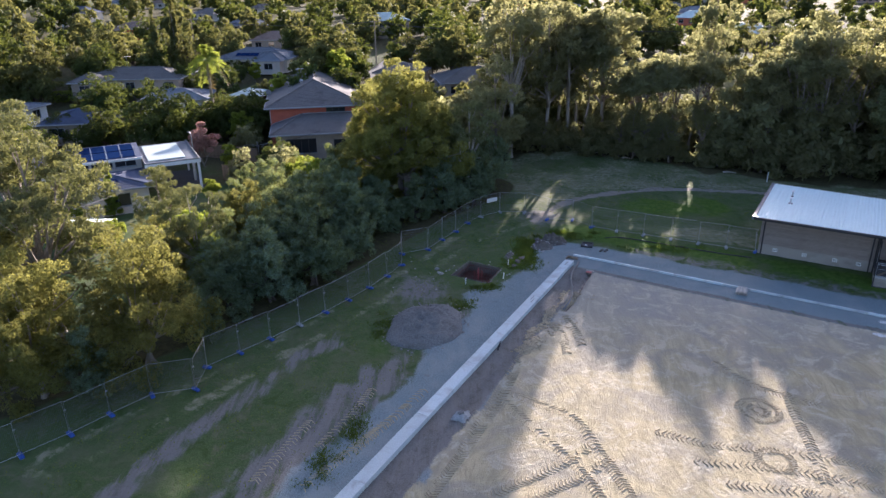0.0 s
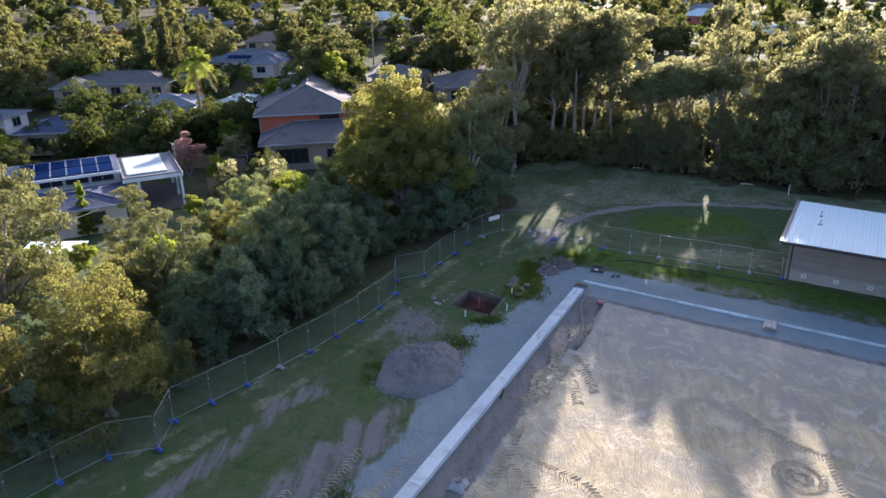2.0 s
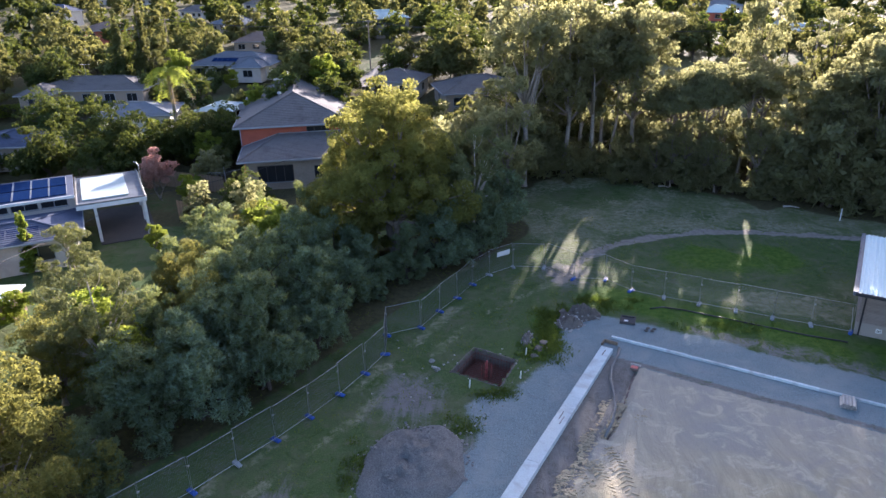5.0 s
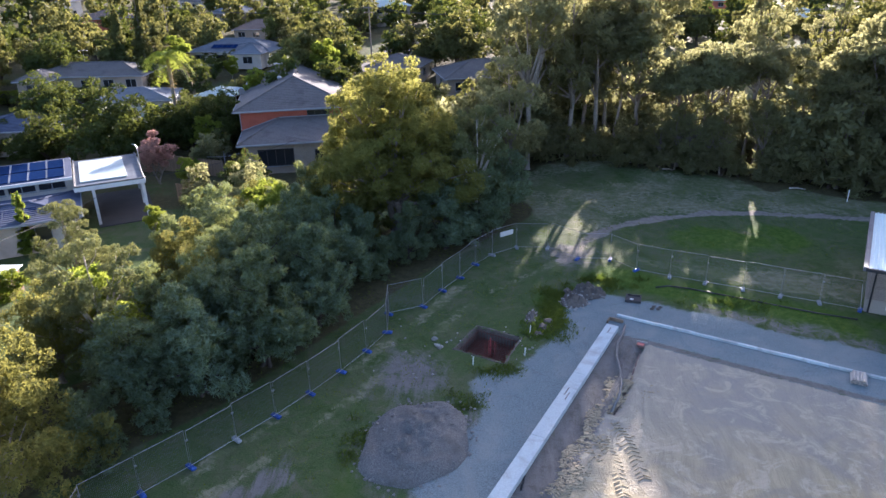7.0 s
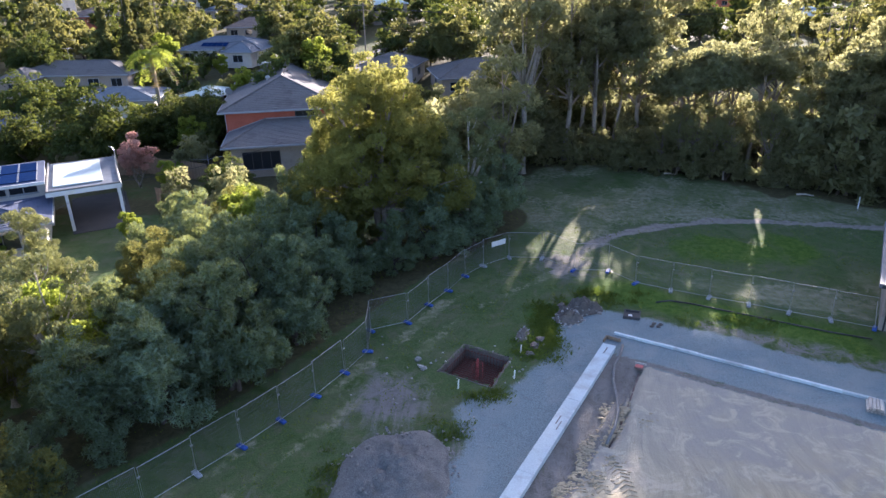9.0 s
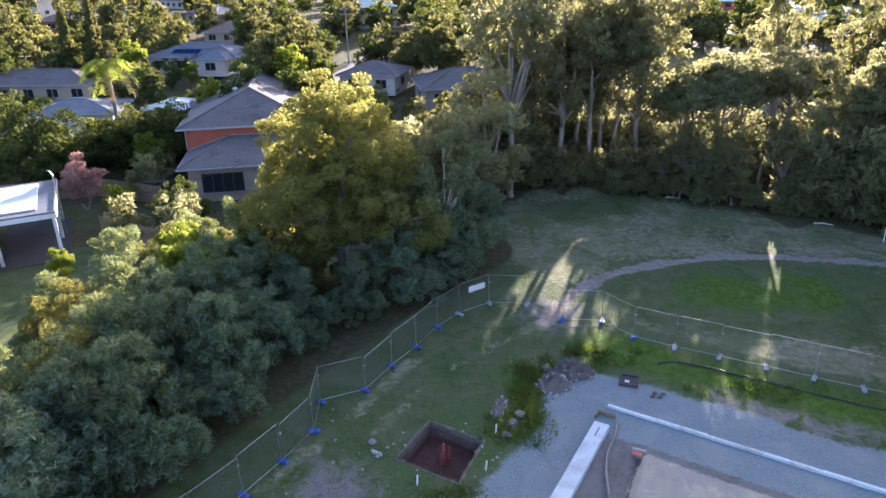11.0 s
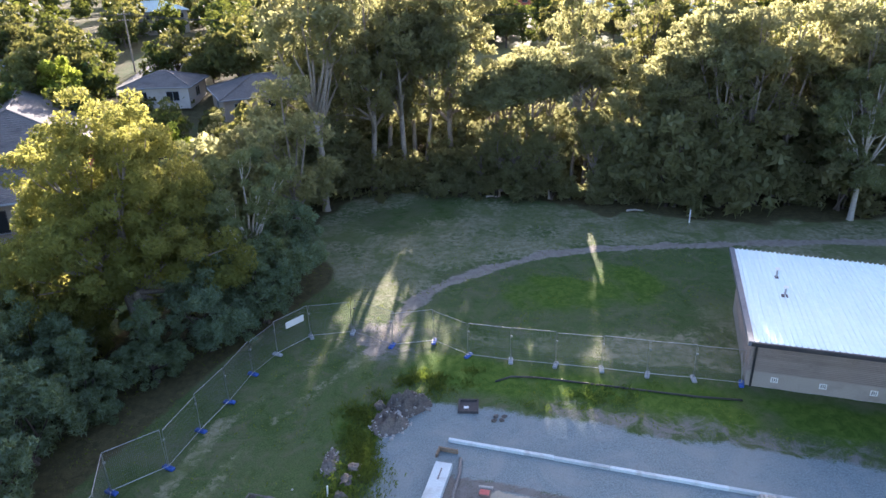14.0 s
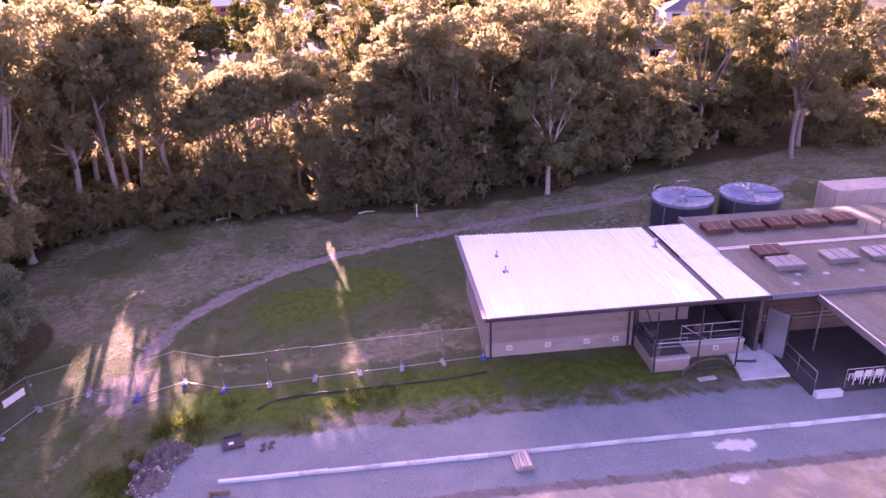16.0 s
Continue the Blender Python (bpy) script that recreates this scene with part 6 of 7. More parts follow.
for x in (A1 + 0.05, 24.0):
    part("post", Geo().box(x - 0.045, x + 0.045, 7.8, 7.9, D, roof_z(7.8) - 0.15, 0.008), "dark_metal", pav)
part("brace", Geo().tube([(A1 + 0.05, 7.85, roof_z(7.8) - 0.2), (A1 + 0.08, 5.1, D + 1.2)], 0.03, 6), "dark_metal", pav)
rail(pav, [(A1 + 0.1, 7.9, D), (A1 + 0.1, 5.45, D), (23.6, 5.45, D)], 0.95, "galv")
rail(pav, [(23.75, 6.55, D), (27.2, 6.55, D)], 1.0, "galv")
for z in (D + 0.95, 2.05):
    part("frame_rail", Geo().tube([(A1 + 0.1, 5.1, z), (26.25, 5.05, z)], 0.026, 6), "dark_metal" if z > 2 else "galv", pav)
part("ramp_rail", Geo().tube([(23.8, 6.6, D + 1.0), (24.9, 5.5, D + 0.55), (26.2, 5.15, D + 0.5)], 0.024, 6), "galv", pav)
w = Geo()
for k in range(1, 46):
    w.tube([(A1 + 0.1 * k, 5.06, 0.1), (A1 + 0.1 * k, 5.06, D + 0.95)], 0.004, 3, False)
part("mesh_infill", w, "wire", pav, "thin wire mesh under the rail")
part("lower_rail", Geo().tube([(A1 + 0.05, 5.02, 0.1), (26.3, 5.02, 0.1)], 0.025, 6), "dark_metal", pav)
vent = part("wall_vent", Geo().box(25.55, 25.85, 6.26, 6.298, 0.38, 0.66, 0.008), "white_paint", pav, "white wall vent with upright slots")
for dx in (-0.07, 0.0, 0.07):
    part("slot", Geo().box(25.7 + dx - 0.014, 25.7 + dx + 0.014, 6.25, 6.265, 0.43, 0.62), "dark_metal", vent)
part("floor_slab", Geo().box(A0, A1, B0, B1, -0.1, 0.02), "concrete_grey", pav)
for j, (x, y, s) in enumerate(((22.4, 7.5, 0.5), (25.3, 7.6, 0.42))):
    solo("box", Geo().box(-s / 2, s / 2, -s / 2, s / 2, 0, s * 0.8, 0.02), "timber" if j else "dark_room", site(x, y, D, 20), "brown storage box standing on the deck", "box", "deck boxes")
plank = solo("plank", Geo().box(-0.9, 0.9, -0.1, 0.1, 0, 0.04, 0.006), "timber", site(22.4, 6.1, D, 60), "bare timber plank lying on the deck", "plank")
solo("suction_hose", Geo().tube([(-0.9, -0.3, 0.08), (-0.7, -0.1, 0.3), (-0.1, 0.05, 0.66), (0.7, 0.05, 0.86), (1.5, 0.1, 0.72), (1.9, 0.1, 0.34), (2.0, 0.1, 0.08)], 0.06, 8), "dark_bark", site(23.9, 4.75, 0), "dark brown suction hose arching before the deck", "hose", smooth=True)
solo("pipe_outlet", Geo().tube([(0, 0, 0.62), (0.7, -0.1, 0.58), (1.0, -0.1, 0.6)], 0.07, 8), "black_pipe", site(26.1, 4.7, 0), "black pipe outlet beside the ramp", "pipe", smooth=True)
ramp = solo("ramp", Geo().prism([(26.0, 3.8), (28.6, 3.75), (28.75, 6.9), (27.32, 6.9), (27.32, 6.2), (26.4, 6.2)], -0.1, 0.10), "concrete", site(0, 0), "pale concrete ramp slab at the pavilion entrance", "ramp", kind="structure")
solo("kerb_block", Geo().box(-0.5, 0.5, -0.15, 0.15, 0, 0.08, 0.02), "concrete_grey", site(24.3, 4.2, 0, 6), "flat concrete slab lying on the grass", "slab")
# tall pale screen leaf standing open
leaf = thing("screen_door", site(28.4, 6.35, 0, -62), "tall pale sheet-metal screen door standing open", "door")
part("leaf", Geo().box(0, 1.35, -0.04, 0.04, 0.12, 2.75, 0.01), "galv", leaf)
for x in (0.03, 1.32):
    part("stile", Geo().box(x - 0.03, x + 0.03, -0.055, 0.055, 0.1, 2.78, 0.01), "dark_metal", leaf)

# ---- older building beside the pavilion ----
old = thing("hall", site(0, 0), "older low hall with ribbed green-brown roof and skylights", "building")
OZ = 3.6
for k in range(24):
    x = 28.15 + 0.8 * k
    part("roof_sheet", ribbed(x, x + 0.796, 6.2, 11.75, OZ, OZ + 0.12, 0.2, 0.04), "green_roof", old)
    part("roof_sheet", ribbed(x, x + 0.796, 12.05, 17.4, OZ + 0.12, OZ + 0.0, 0.2, 0.04), "green_roof", old)
part("ridge_cap", Geo().box(28.1, 47.4, 11.7, 12.1, OZ + 0.12, OZ + 0.19, 0.02), "clay_pipe", old)
part("fascia", Geo().box(28.0, 47.4, 6.05, 6.19, OZ - 0.25, OZ + 0.05, 0.015).box(28.0, 28.14, 6.2, 17.5, OZ - 0.2, OZ + 0.12, 0.015).box(28.0, 47.4, 17.41, 17.52, OZ - 0.25, OZ + 0.03, 0.015), "grey_trim", old)
wall = Geo()
for x0, x1, y0, y1 in ((28.3, 47.0, 8.0, 8.2), (28.3, 47.0, 17.0, 17.2), (46.8, 47.0, 8.2, 17.0)):
    wall.box(x0, x1, y0, y1, -0.2, OZ - 0.05)
part("wall", wall, "brown_wall", old)
for k in range(30):
    part("board_course", Geo().box(28.3, 36.0, 7.96, 7.995, 0.004, 0.088, 0.006).mesh("board_course"), "brown_wall", old, at=pose(0, 0, 0.5 + 0.1 * k))
for x, y, kind in ((29.95, 8.6, "dome"), (33.4, 8.95, "dome"), (36.0, 8.95, "dome"), (29.9, 10.25, "rust_sheet"), (28.6, 14.3, "rust_sheet"), (30.7, 14.3, "rust_sheet"), (32.8, 14.3, "rust_sheet"), (34.9, 14.3, "rust_sheet"), (37.0, 14.3, "rust_sheet"), (38.4, 8.95, "dome")):
    light = part("skylight", Geo().box(x, x + 1.7, y, y + 1.25, OZ, OZ + 0.32, 0.02), "rust_sheet" if kind != "dome" else "grey_pipe", old, "raised rusty box skylight" if kind != "dome" else "raised grey skylight with pale dome")
    part("cover", Geo().box(x - 0.06, x + 1.76, y - 0.06, y + 1.31, OZ + 0.32, OZ + 0.42, 0.035), kind, light)
    for t in (0.33, 0.66):
        part("rib", Geo().box(x + 1.7 * t - 0.03, x + 1.7 * t + 0.03, y - 0.02, y + 1.27, OZ + 0.42, OZ + 0.45, 0.008), "grey_pipe", light)
for x, y in ((30.9, 8.0), (32.5, 7.9), (34.6, 7.9), (30.2, 7.0)):
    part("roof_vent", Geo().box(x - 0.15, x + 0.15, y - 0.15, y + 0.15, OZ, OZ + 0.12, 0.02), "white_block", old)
for x, y in ((38.0, 12.6), (39.2, 12.8)):
    part("flue", Geo().tube([(x, y, OZ), (x, y, OZ + 0.9)], 0.06, 8), "galv", old)
# awning and fenced court
awn = thing("awning", site(0, 0), "flat ribbed metal awning on steel posts", "awning")
for k in range(16):
    x = 31.0 + 0.8 * k
    part("roof_sheet", ribbed(x, x + 0.796, -0.6, 6.02, 3.2, 3.4, 0.2, 0.035), "green_roof", awn)
part("edge", Geo().box(30.88, 31.0, -0.6, 6.02, 3.1, 3.5, 0.015), "galv", awn)
for x, y in ((31.1, 5.8), (31.1, -0.4), (38, -0.4), (43, -0.4)):
    part("post", Geo().box(x - 0.05, x + 0.05, y - 0.05, y + 0.05, 0, 3.15, 0.008), "galv", awn)
court = thing("court_railing", site(0, 0), "galvanised steel railing around the paved court", "railing")
rail(court, [(29.0, 6.9, 0.1), (29.0, 2.3, 0.1)], 1.1, "galv")
rail(court, [(30.6, 2.3, 0.1), (36.0, 2.3, 0.1)], 1.1, "galv")
solo("court_slab", Geo().box(28.7, 44.0, 2.1, 7.95, -0.1, 0.07), "asphalt", site(0, 0), "dark paved court beside the hall", "paving", kind="structure")
solo("step_block", Geo().box(28.8, 30.2, 1.75, 2.08, -0.05, 0.32, 0.02), "concrete", site(0, 0), "pale concrete step at the court edge", "step", kind="structure")
for k in range(4):
    seat = thing("plastic_chair", site(31.4 + 0.55 * k, 2.7, 0.07, 180), "white plastic chair on the paved court", "chair", "row of white chairs")
    part("seat", Geo().box(-0.22, 0.22, -0.2, 0.22, 0.40, 0.44, 0.012), "white_paint", seat)
    part("backrest", Geo().box(-0.22, 0.22, 0.19, 0.23, 0.44, 0.85, 0.012), "white_paint", seat)
    for x, y in ((-0.19, -0.17), (0.19, -0.17), (-0.19, 0.19), (0.19, 0.19)):
        part("leg", Geo().box(x - 0.02, x + 0.02, y - 0.02, y + 0.02, 0, 0.40, 0.004), "white_paint", seat)
bar = thing("handrail_row", site(0, 0), "row of galvanised wall rails along the court", "rail")
for z in (1.0, 1.25):
    part("wall_rail", Geo().tube([(29.2, 7.85, z), (34, 7.85, z)], 0.03, 6), "galv", bar)

# ---- water tanks and container ----
for x, y in ((48.0, 60.4), (52.7, 57.8)):
    tank = thing("water_tank", pose(x, y, 0), "round dark corrugated steel water tank with slack pale cover", "water tank", "water tanks")
    prof = []
    for k in range(37):
        z = 2.95 * k / 36
        prof.append((2.2 + 0.02 * math.cos(k * math.pi), z))
    part("shell", Geo().lathe(prof, 48), "tank", tank, smooth=True)
    cover = Geo()
    n = 48
    for i, (r0, z) in enumerate(((2.27, 2.80), (2.27, 3.02), (2.15, 3.05), (1.5, 3.01), (0.8, 2.98), (0.15, 2.97))):
        for j in range(n):
            fold = (0.055 if j % 2 else -0.055) * (1.0 if 2 < i < 5 else 0.4 if i == 2 else 0.0)
            cover.v.append((r0 * math.cos(6.28319 * j / n), r0 * math.sin(6.28319 * j / n), z + fold))
    for i in range(5):
        for j in range(n):
            cover.f.append((i * n + j, i * n + (j + 1) % n, (i + 1) * n + (j + 1) % n, (i + 1) * n + j))
    cover.f.append(tuple(5 * n + j for j in range(n)))
    part("cover", cover, "tank_liner", tank, "pale pleated slack cover")
    part("pipe", Geo().tube([(-2.35, -0.3, 0), (-2.35, -0.3, 2.7), (-2.1, -0.3, 2.85)], 0.05, 8), "grey_pipe", tank)
    part("cover_strap", Geo().tube([(0.2, -0.2, 2.98), (1.3, -1.2, 3.04), (1.62, -1.5, 3.12), (1.66, -1.54, 1.9)], 0.035, 6), "black_pipe", tank)
box = thing("shipping_container", pose(62.2, 54.2, 0, 0, 0, SITE), "weathered cream ribbed steel shipping container", "container")
part("body", Geo().box(-3.0, 3.0, -1.2, 1.2, 0.15, 2.55, 0.03), "container", box)
for k in range(24):
    part("rib", Geo().box(-2.9 + 0.25 * k, -2.78 + 0.25 * k, -1.24, -1.2, 0.3, 2.42), "container", box)
for k in range(10):
    part("rib", Geo().box(-3.045, -3.0, -1.1 + 0.23 * k, -0.99 + 0.23 * k, 0.3, 2.42), "container", box)
for x, y in ((-2.9, -1.1), (2.9, -1.1), (-2.9, 1.1), (2.9, 1.1)):
    part("corner_casting", Geo().box(x - 0.12, x + 0.12, y - 0.12, y + 0.12, 0, 2.6, 0.015), "container", box)


# ---- houses ----
def courses(corners, normal_up, parent, material, step=0.34, lift=0.045, name="roof_slope"):
    """A roof slope of overlapping tile courses. corners: eave start, eave end, ridge end, ridge start."""
    e0, e1, r1, r0 = [Vector(c) for c in corners]
    nor = Vector(normal_up).normalized()
    k = max(2, int(((r0 + r1) / 2 - (e0 + e1) / 2).length / step))
    g, n = Geo(), 0
    for i in range(k):
        for t, up in ((i / k, lift), ((i + 1) / k, 0.0)):
            g.v += [tuple(e0.lerp(r0, t) + nor * up), tuple(e1.lerp(r1, t) + nor * up)]
    for i in range(2 * k - 1):
        g.f.append((2 * i, 2 * i + 1, 2 * i + 3, 2 * i + 2))
    return part(name, g, material, parent)


def hip_roof(parent, x0, x1, y0, y1, z, rise, material, along_y=True, over=0.5, inset=1.0):
    """Hip roof with ridge along the longer way; eaves reach out by over."""
    xa, xb, ya, yb = x0 - over, x1 + over, y0 - over, y1 + over
    if along_y:
        h = (xb - xa) / 2 * inset
        m = (xa + xb) / 2
        ra, rb = Vector((m, ya + h, z + rise)), Vector((m, yb - h, z + rise))
        planes = [((xa, ya), (xb, ya), ra, ra, (0, -1)), ((xb, ya), (xb, yb), rb, ra, (1, 0)), ((xb, yb), (xa, yb), rb, rb, (0, 1)), ((xa, yb), (xa, ya), ra, rb, (-1, 0))]
    else:
        h = (yb - ya) / 2 * inset
        m = (ya + yb) / 2
        ra, rb = Vector((xa + h, m, z + rise)), Vector((xb - h, m, z + rise))
        planes = [((xa, ya), (xb, ya), rb, ra, (0, -1)), ((xb, ya), (xb, yb), rb, rb, (1, 0)), ((xb, yb), (xa, yb), ra, rb, (0, 1)), ((xa, yb), (xa, ya), ra, ra, (-1, 0))]
    for p, q, r1, r0, out in planes:
        courses(((*p, z), (*q, z), r1, r0), (out[0] * rise, out[1] * rise, h), parent, material)
    caps = Geo().tube([ra + Vector((0, 0, 0.05)), rb + Vector((0, 0, 0.051))] if (rb - ra).length > 0.1 else [ra, ra + Vector((0.1, 0, 0))], 0.12, 6)
    for p, r0 in (((xa, ya), ra), ((xb, ya), ra if along_y else rb), ((xb, yb), rb), ((xa, yb), rb if along_y else ra)):
        caps.tube([Vector((*p, z + 0.05)), r0 + Vector((0, 0, 0.05))], 0.1, 6)
    part("ridge_cap", caps, material, parent)
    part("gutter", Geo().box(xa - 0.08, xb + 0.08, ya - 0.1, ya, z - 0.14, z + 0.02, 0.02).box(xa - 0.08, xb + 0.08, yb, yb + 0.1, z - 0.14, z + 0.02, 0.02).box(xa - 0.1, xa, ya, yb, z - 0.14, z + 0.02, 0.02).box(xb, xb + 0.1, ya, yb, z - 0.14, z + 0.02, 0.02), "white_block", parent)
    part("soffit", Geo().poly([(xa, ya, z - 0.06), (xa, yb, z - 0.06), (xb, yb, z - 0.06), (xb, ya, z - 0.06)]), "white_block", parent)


def window(parent, x, y, z, w, h, face="y-", mid=1, trim="white_block"):
    """A window in a wall; face says which way it looks."""
    m = {"y-": pose(x, y, z), "y+": pose(x, y, z, 0, 0, 180), "x-": pose(x, y, z, 0, 0, -90), "x+": pose(x, y, z, 0, 0, 90)}[face]
    ob = part("window", Geo().box(-w / 2, w / 2, -0.03, 0.02, 0, h), "window", parent, at=m)
    f = Geo()
    for x0, x1, z0, z1 in ((-w / 2 - 0.06, w / 2 + 0.06, -0.06, 0), (-w / 2 - 0.06, w / 2 + 0.06, h, h + 0.06), (-w / 2 - 0.06, -w / 2, 0, h), (w / 2, w / 2 + 0.06, 0, h)):
        f.box(x0, x1, -0.07, 0.0, z0, z1)
    for k in range(1, mid + 1):
        xm = -w / 2 + w * k / (mid + 1)
        f.box(xm - 0.03, xm + 0.03, -0.06, -0.031, 0, h)
    part("window_frame", f, trim, ob)
    part("window_sill", Geo().box(-w / 2 - 0.1, w / 2 + 0.1, -0.16, 0.0, -0.12, -0.065, 0.01), "white_block", ob)
    return ob


def walls(parent, x0, x1, y0, y1, z0, z1, material, t=0.25):
    g = Geo().box(x0, x1, y0, y0 + t, z0, z1).box(x0, x1, y1 - t, y1, z0, z1).box(x0, x0 + t, y0 + t, y1 - t, z0, z1).box(x1 - t, x1, y0 + t, y1 - t, z0, z1)
    return part("wall", g, material, parent)


def antenna(parent, x, y, z, h=2.2):
    g = Geo().tube([(x, y, z), (x, y, z + h)], 0.03, 5).tube([(x - 0.9, y, z + h), (x + 0.9, y, z + h)], 0.02, 4)
    for k in range(5):
        g.tube([(x - 0.8 + 0.4 * k, y - 0.35, z + h), (x - 0.8 + 0.4 * k, y + 0.35, z + h)], 0.014, 4)
    part("antenna", g, "galv", parent)


# two-storey red house; its place is the front corner of the walls
red = thing("red_brick_house", pose(-25.46, 90.43, 0, 0, 0, 13.0), "two-storey red brick house with grey tiled hip roof", "house")
walls(red, 0, 12.0, 0, 22.0, -0.2, 5.55, "red_brick")
hip_roof(red, 0, 12.0, 0, 22.0, 5.58, 2.5, "roof_tile", True, 0.6)
window(red, 0, 4.0, 3.6, 1.6, 1.2, "x-")
window(red, 0, 11.0, 3.6, 1.6, 1.2, "x-")
window(red, 8.6, 0, 4.55, 2.4, 0.7, mid=2, trim="dark_room")
walls(red, 0.9, 11.2, -6.1, -0.02, -0.2, 3.3, "tan_brick")
courses(((0.15, -6.75, 3.35), (11.9, -6.75, 3.35), (11.9, -0.02, 4.62), (4.2, -0.02, 4.62)), (0, -1.27, 6.7), red, "roof_tile")
courses(((0.15, -0.02, 3.35), (0.15, -6.75, 3.35), (4.2, -0.06, 4.62), (4.2, -0.02, 4.62)), (-1.27, 0, 4.05), red, "roof_tile")
part("lower_ridge_cap", Geo().tube([(0.15, -6.75, 3.4), (4.2, -0.1, 4.66)], 0.1, 6), "roof_tile", red)
part("flashing", Geo().tube([(0.15, -0.08, 3.4), (4.2, -0.08, 4.68), (11.9, -0.08, 4.68)], 0.06, 5), "white_block", red)
part("lower_gutter", Geo().box(0.05, 12.0, -6.86, -6.76, 3.2, 3.36, 0.02).box(0.04, 0.14, -6.75, -0.1, 3.2, 3.36, 0.02), "white_block", red)
part("lower_soffit", Geo().poly([(0.16, -6.7, 3.3), (0.16, -0.03, 3.3), (11.9, -0.03, 3.3), (11.9, -6.7, 3.3)]), "white_block", red)
window(red, 3.9, -6.1, 0.9, 3.6, 1.7, mid=3, trim="dark_room")
window(red, 8.9, -6.1, 1.1, 1.8, 1.25, trim="dark_room")
part("downpipe", Geo().tube([(0.06, -0.1, 5.45), (0.06, -0.1, 3.5)], 0.05, 6), "white_block", red)
chim = part("chimney", Geo().box(3.7, 4.6, 10.4, 11.6, 6.9, 8.9, 0.03), "roof_tile", red)
part("chimney_cap", Geo().box(3.6, 4.7, 10.3, 11.7, 8.9, 9.02, 0.03), "concrete_grey", chim)
part("roof_vent", Geo().lathe([(0.2, 7.0), (0.2, 7.6), (0.32, 7.7), (0.2, 7.9)], 12, 4.3, 8.0), "galv", red)
part("satellite_dish", Geo().lathe([(0.05, 0), (0.28, 0.06), (0.42, 0.16), (0.44, 0.17)], 14), "grey_pipe", red, at=pose(-0.5, 9.4, 6.0, 60, 0, 30))

# flat-roofed house with solar panels
flat = thing("flat_roofed_house", pose(-31.6, 70.2, 0, 0, 0, 30.0), "modern house with white flat patio roof and solar panels", "house")
part("roof_slab", Geo().box(-1.6, 4.0, 0, 9.6, 3.3, 3.6, 0.03), "grey_trim", flat)
part("edge_board", Geo().box(-1.64, 4.04, -0.05, -0.003, 3.25, 3.62, 0.01).box(4.003, 4.05, -0.05, 9.62, 3.25, 3.62, 0.01), "white_paint", flat)
part("roof_membrane", Geo().box(-1.1, 2.7, 1.4, 8.6, 3.605, 3.72, 0.02), "membrane", flat, "pale raised roof panel")
part("parapet", Geo().box(-1.6, 4.0, 0, 0.12, 3.6, 3.75, 0.01).box(-1.6, -1.48, 0.12, 9.6, 3.6, 3.75, 0.01).box(3.88, 4.0, 0.12, 9.6, 3.6, 3.75, 0.01), "grey_pipe", flat)
for x, y in ((-0.2, 0.2), (3.8, 0.2), (3.8, 4.5), (3.8, 9.3)):
    part("post", Geo().box(x - 0.12, x + 0.12, y - 0.12, y + 0.12, -0.1, 3.3, 0.015), "white_paint", flat)
# dark asphalt tone puts the shade under the patio roof into the floor
part("patio", Geo().box(-0.3, 4.4, -0.6, 9.6, -0.1, 0.08), "asphalt", flat)
walls(flat, -11.4, -1.7, 2.5, 7.2, -0.2, 4.1, "pale_wall")
g = Geo()
g.v = [(-12.0, 1.9, 3.95), (-1.62, 1.9, 3.95), (-1.62, 7.6, 4.33), (-12.0, 7.6, 4.33), (-12.0, 1.9, 4.12), (-1.62, 1.9, 4.12), (-1.62, 7.6, 4.5), (-12.0, 7.6, 4.5)]
g.f = [(3, 2, 1, 0), (4, 5, 6, 7), (0, 1, 5, 4), (1, 2, 6, 5), (2, 3, 7, 6), (3, 0, 4, 7)]
part("solar_roof", g, "roof_navy", flat)
part("fascia", Geo().box(-12.05, -1.6, 1.8, 1.9, 3.9, 4.16, 0.01), "white_paint", flat)
for r in range(2):
    for k in range(6):
        x, y = -10.6 + 1.42 * k, 2.4 + 2.5 * r
        z = 4.14 + (y - 1.9) * 0.55 / 8.3
        q = 0.55 / 8.3 * 2.2
        g = Geo()
        g.v = [(x, y, z), (x + 1.3, y, z), (x + 1.3, y + 2.2, z + q), (x, y + 2.2, z + q), (x, y, z + 0.06), (x + 1.3, y, z + 0.06), (x + 1.3, y + 2.2, z + q + 0.06), (x, y + 2.2, z + q + 0.06)]
        g.f = [(3, 2, 1, 0), (4, 5, 6, 7), (0, 1, 5, 4), (1, 2, 6, 5), (2, 3, 7, 6), (3, 0, 4, 7)]
        pan = part("solar_panel", g, "solar", flat)
        e = Geo()
        for xa in (x - 0.035, x + 1.3):
            e.v += [(xa, y, z), (xa + 0.035, y, z), (xa + 0.035, y + 2.2, z + q), (xa, y + 2.2, z + q), (xa, y, z + 0.07), (xa + 0.035, y, z + 0.07), (xa + 0.035, y + 2.2, z + q + 0.07), (xa, y + 2.2, z + q + 0.07)]
            n = len(e.v) - 8
            e.f += [tuple(n + i for i in f) for f in ((3, 2, 1, 0), (4, 5, 6, 7), (0, 1, 5, 4), (1, 2, 6, 5), (2, 3, 7, 6), (3, 0, 4, 7))]
        part("panel_frame", e, "galv", pan)
for k in range(4):
    window(flat, -10.2 + 2.3 * k, 2.5, 3.2, 2.0, 0.6)
walls(flat, -10.4, -1.9, -4.2, 2.45, -0.2, 2.7, "pale_wall")
hip_roof(flat, -10.4, -1.9, -4.2, 2.0, 2.7, 0.62, "roof_navy", False, 0.6)
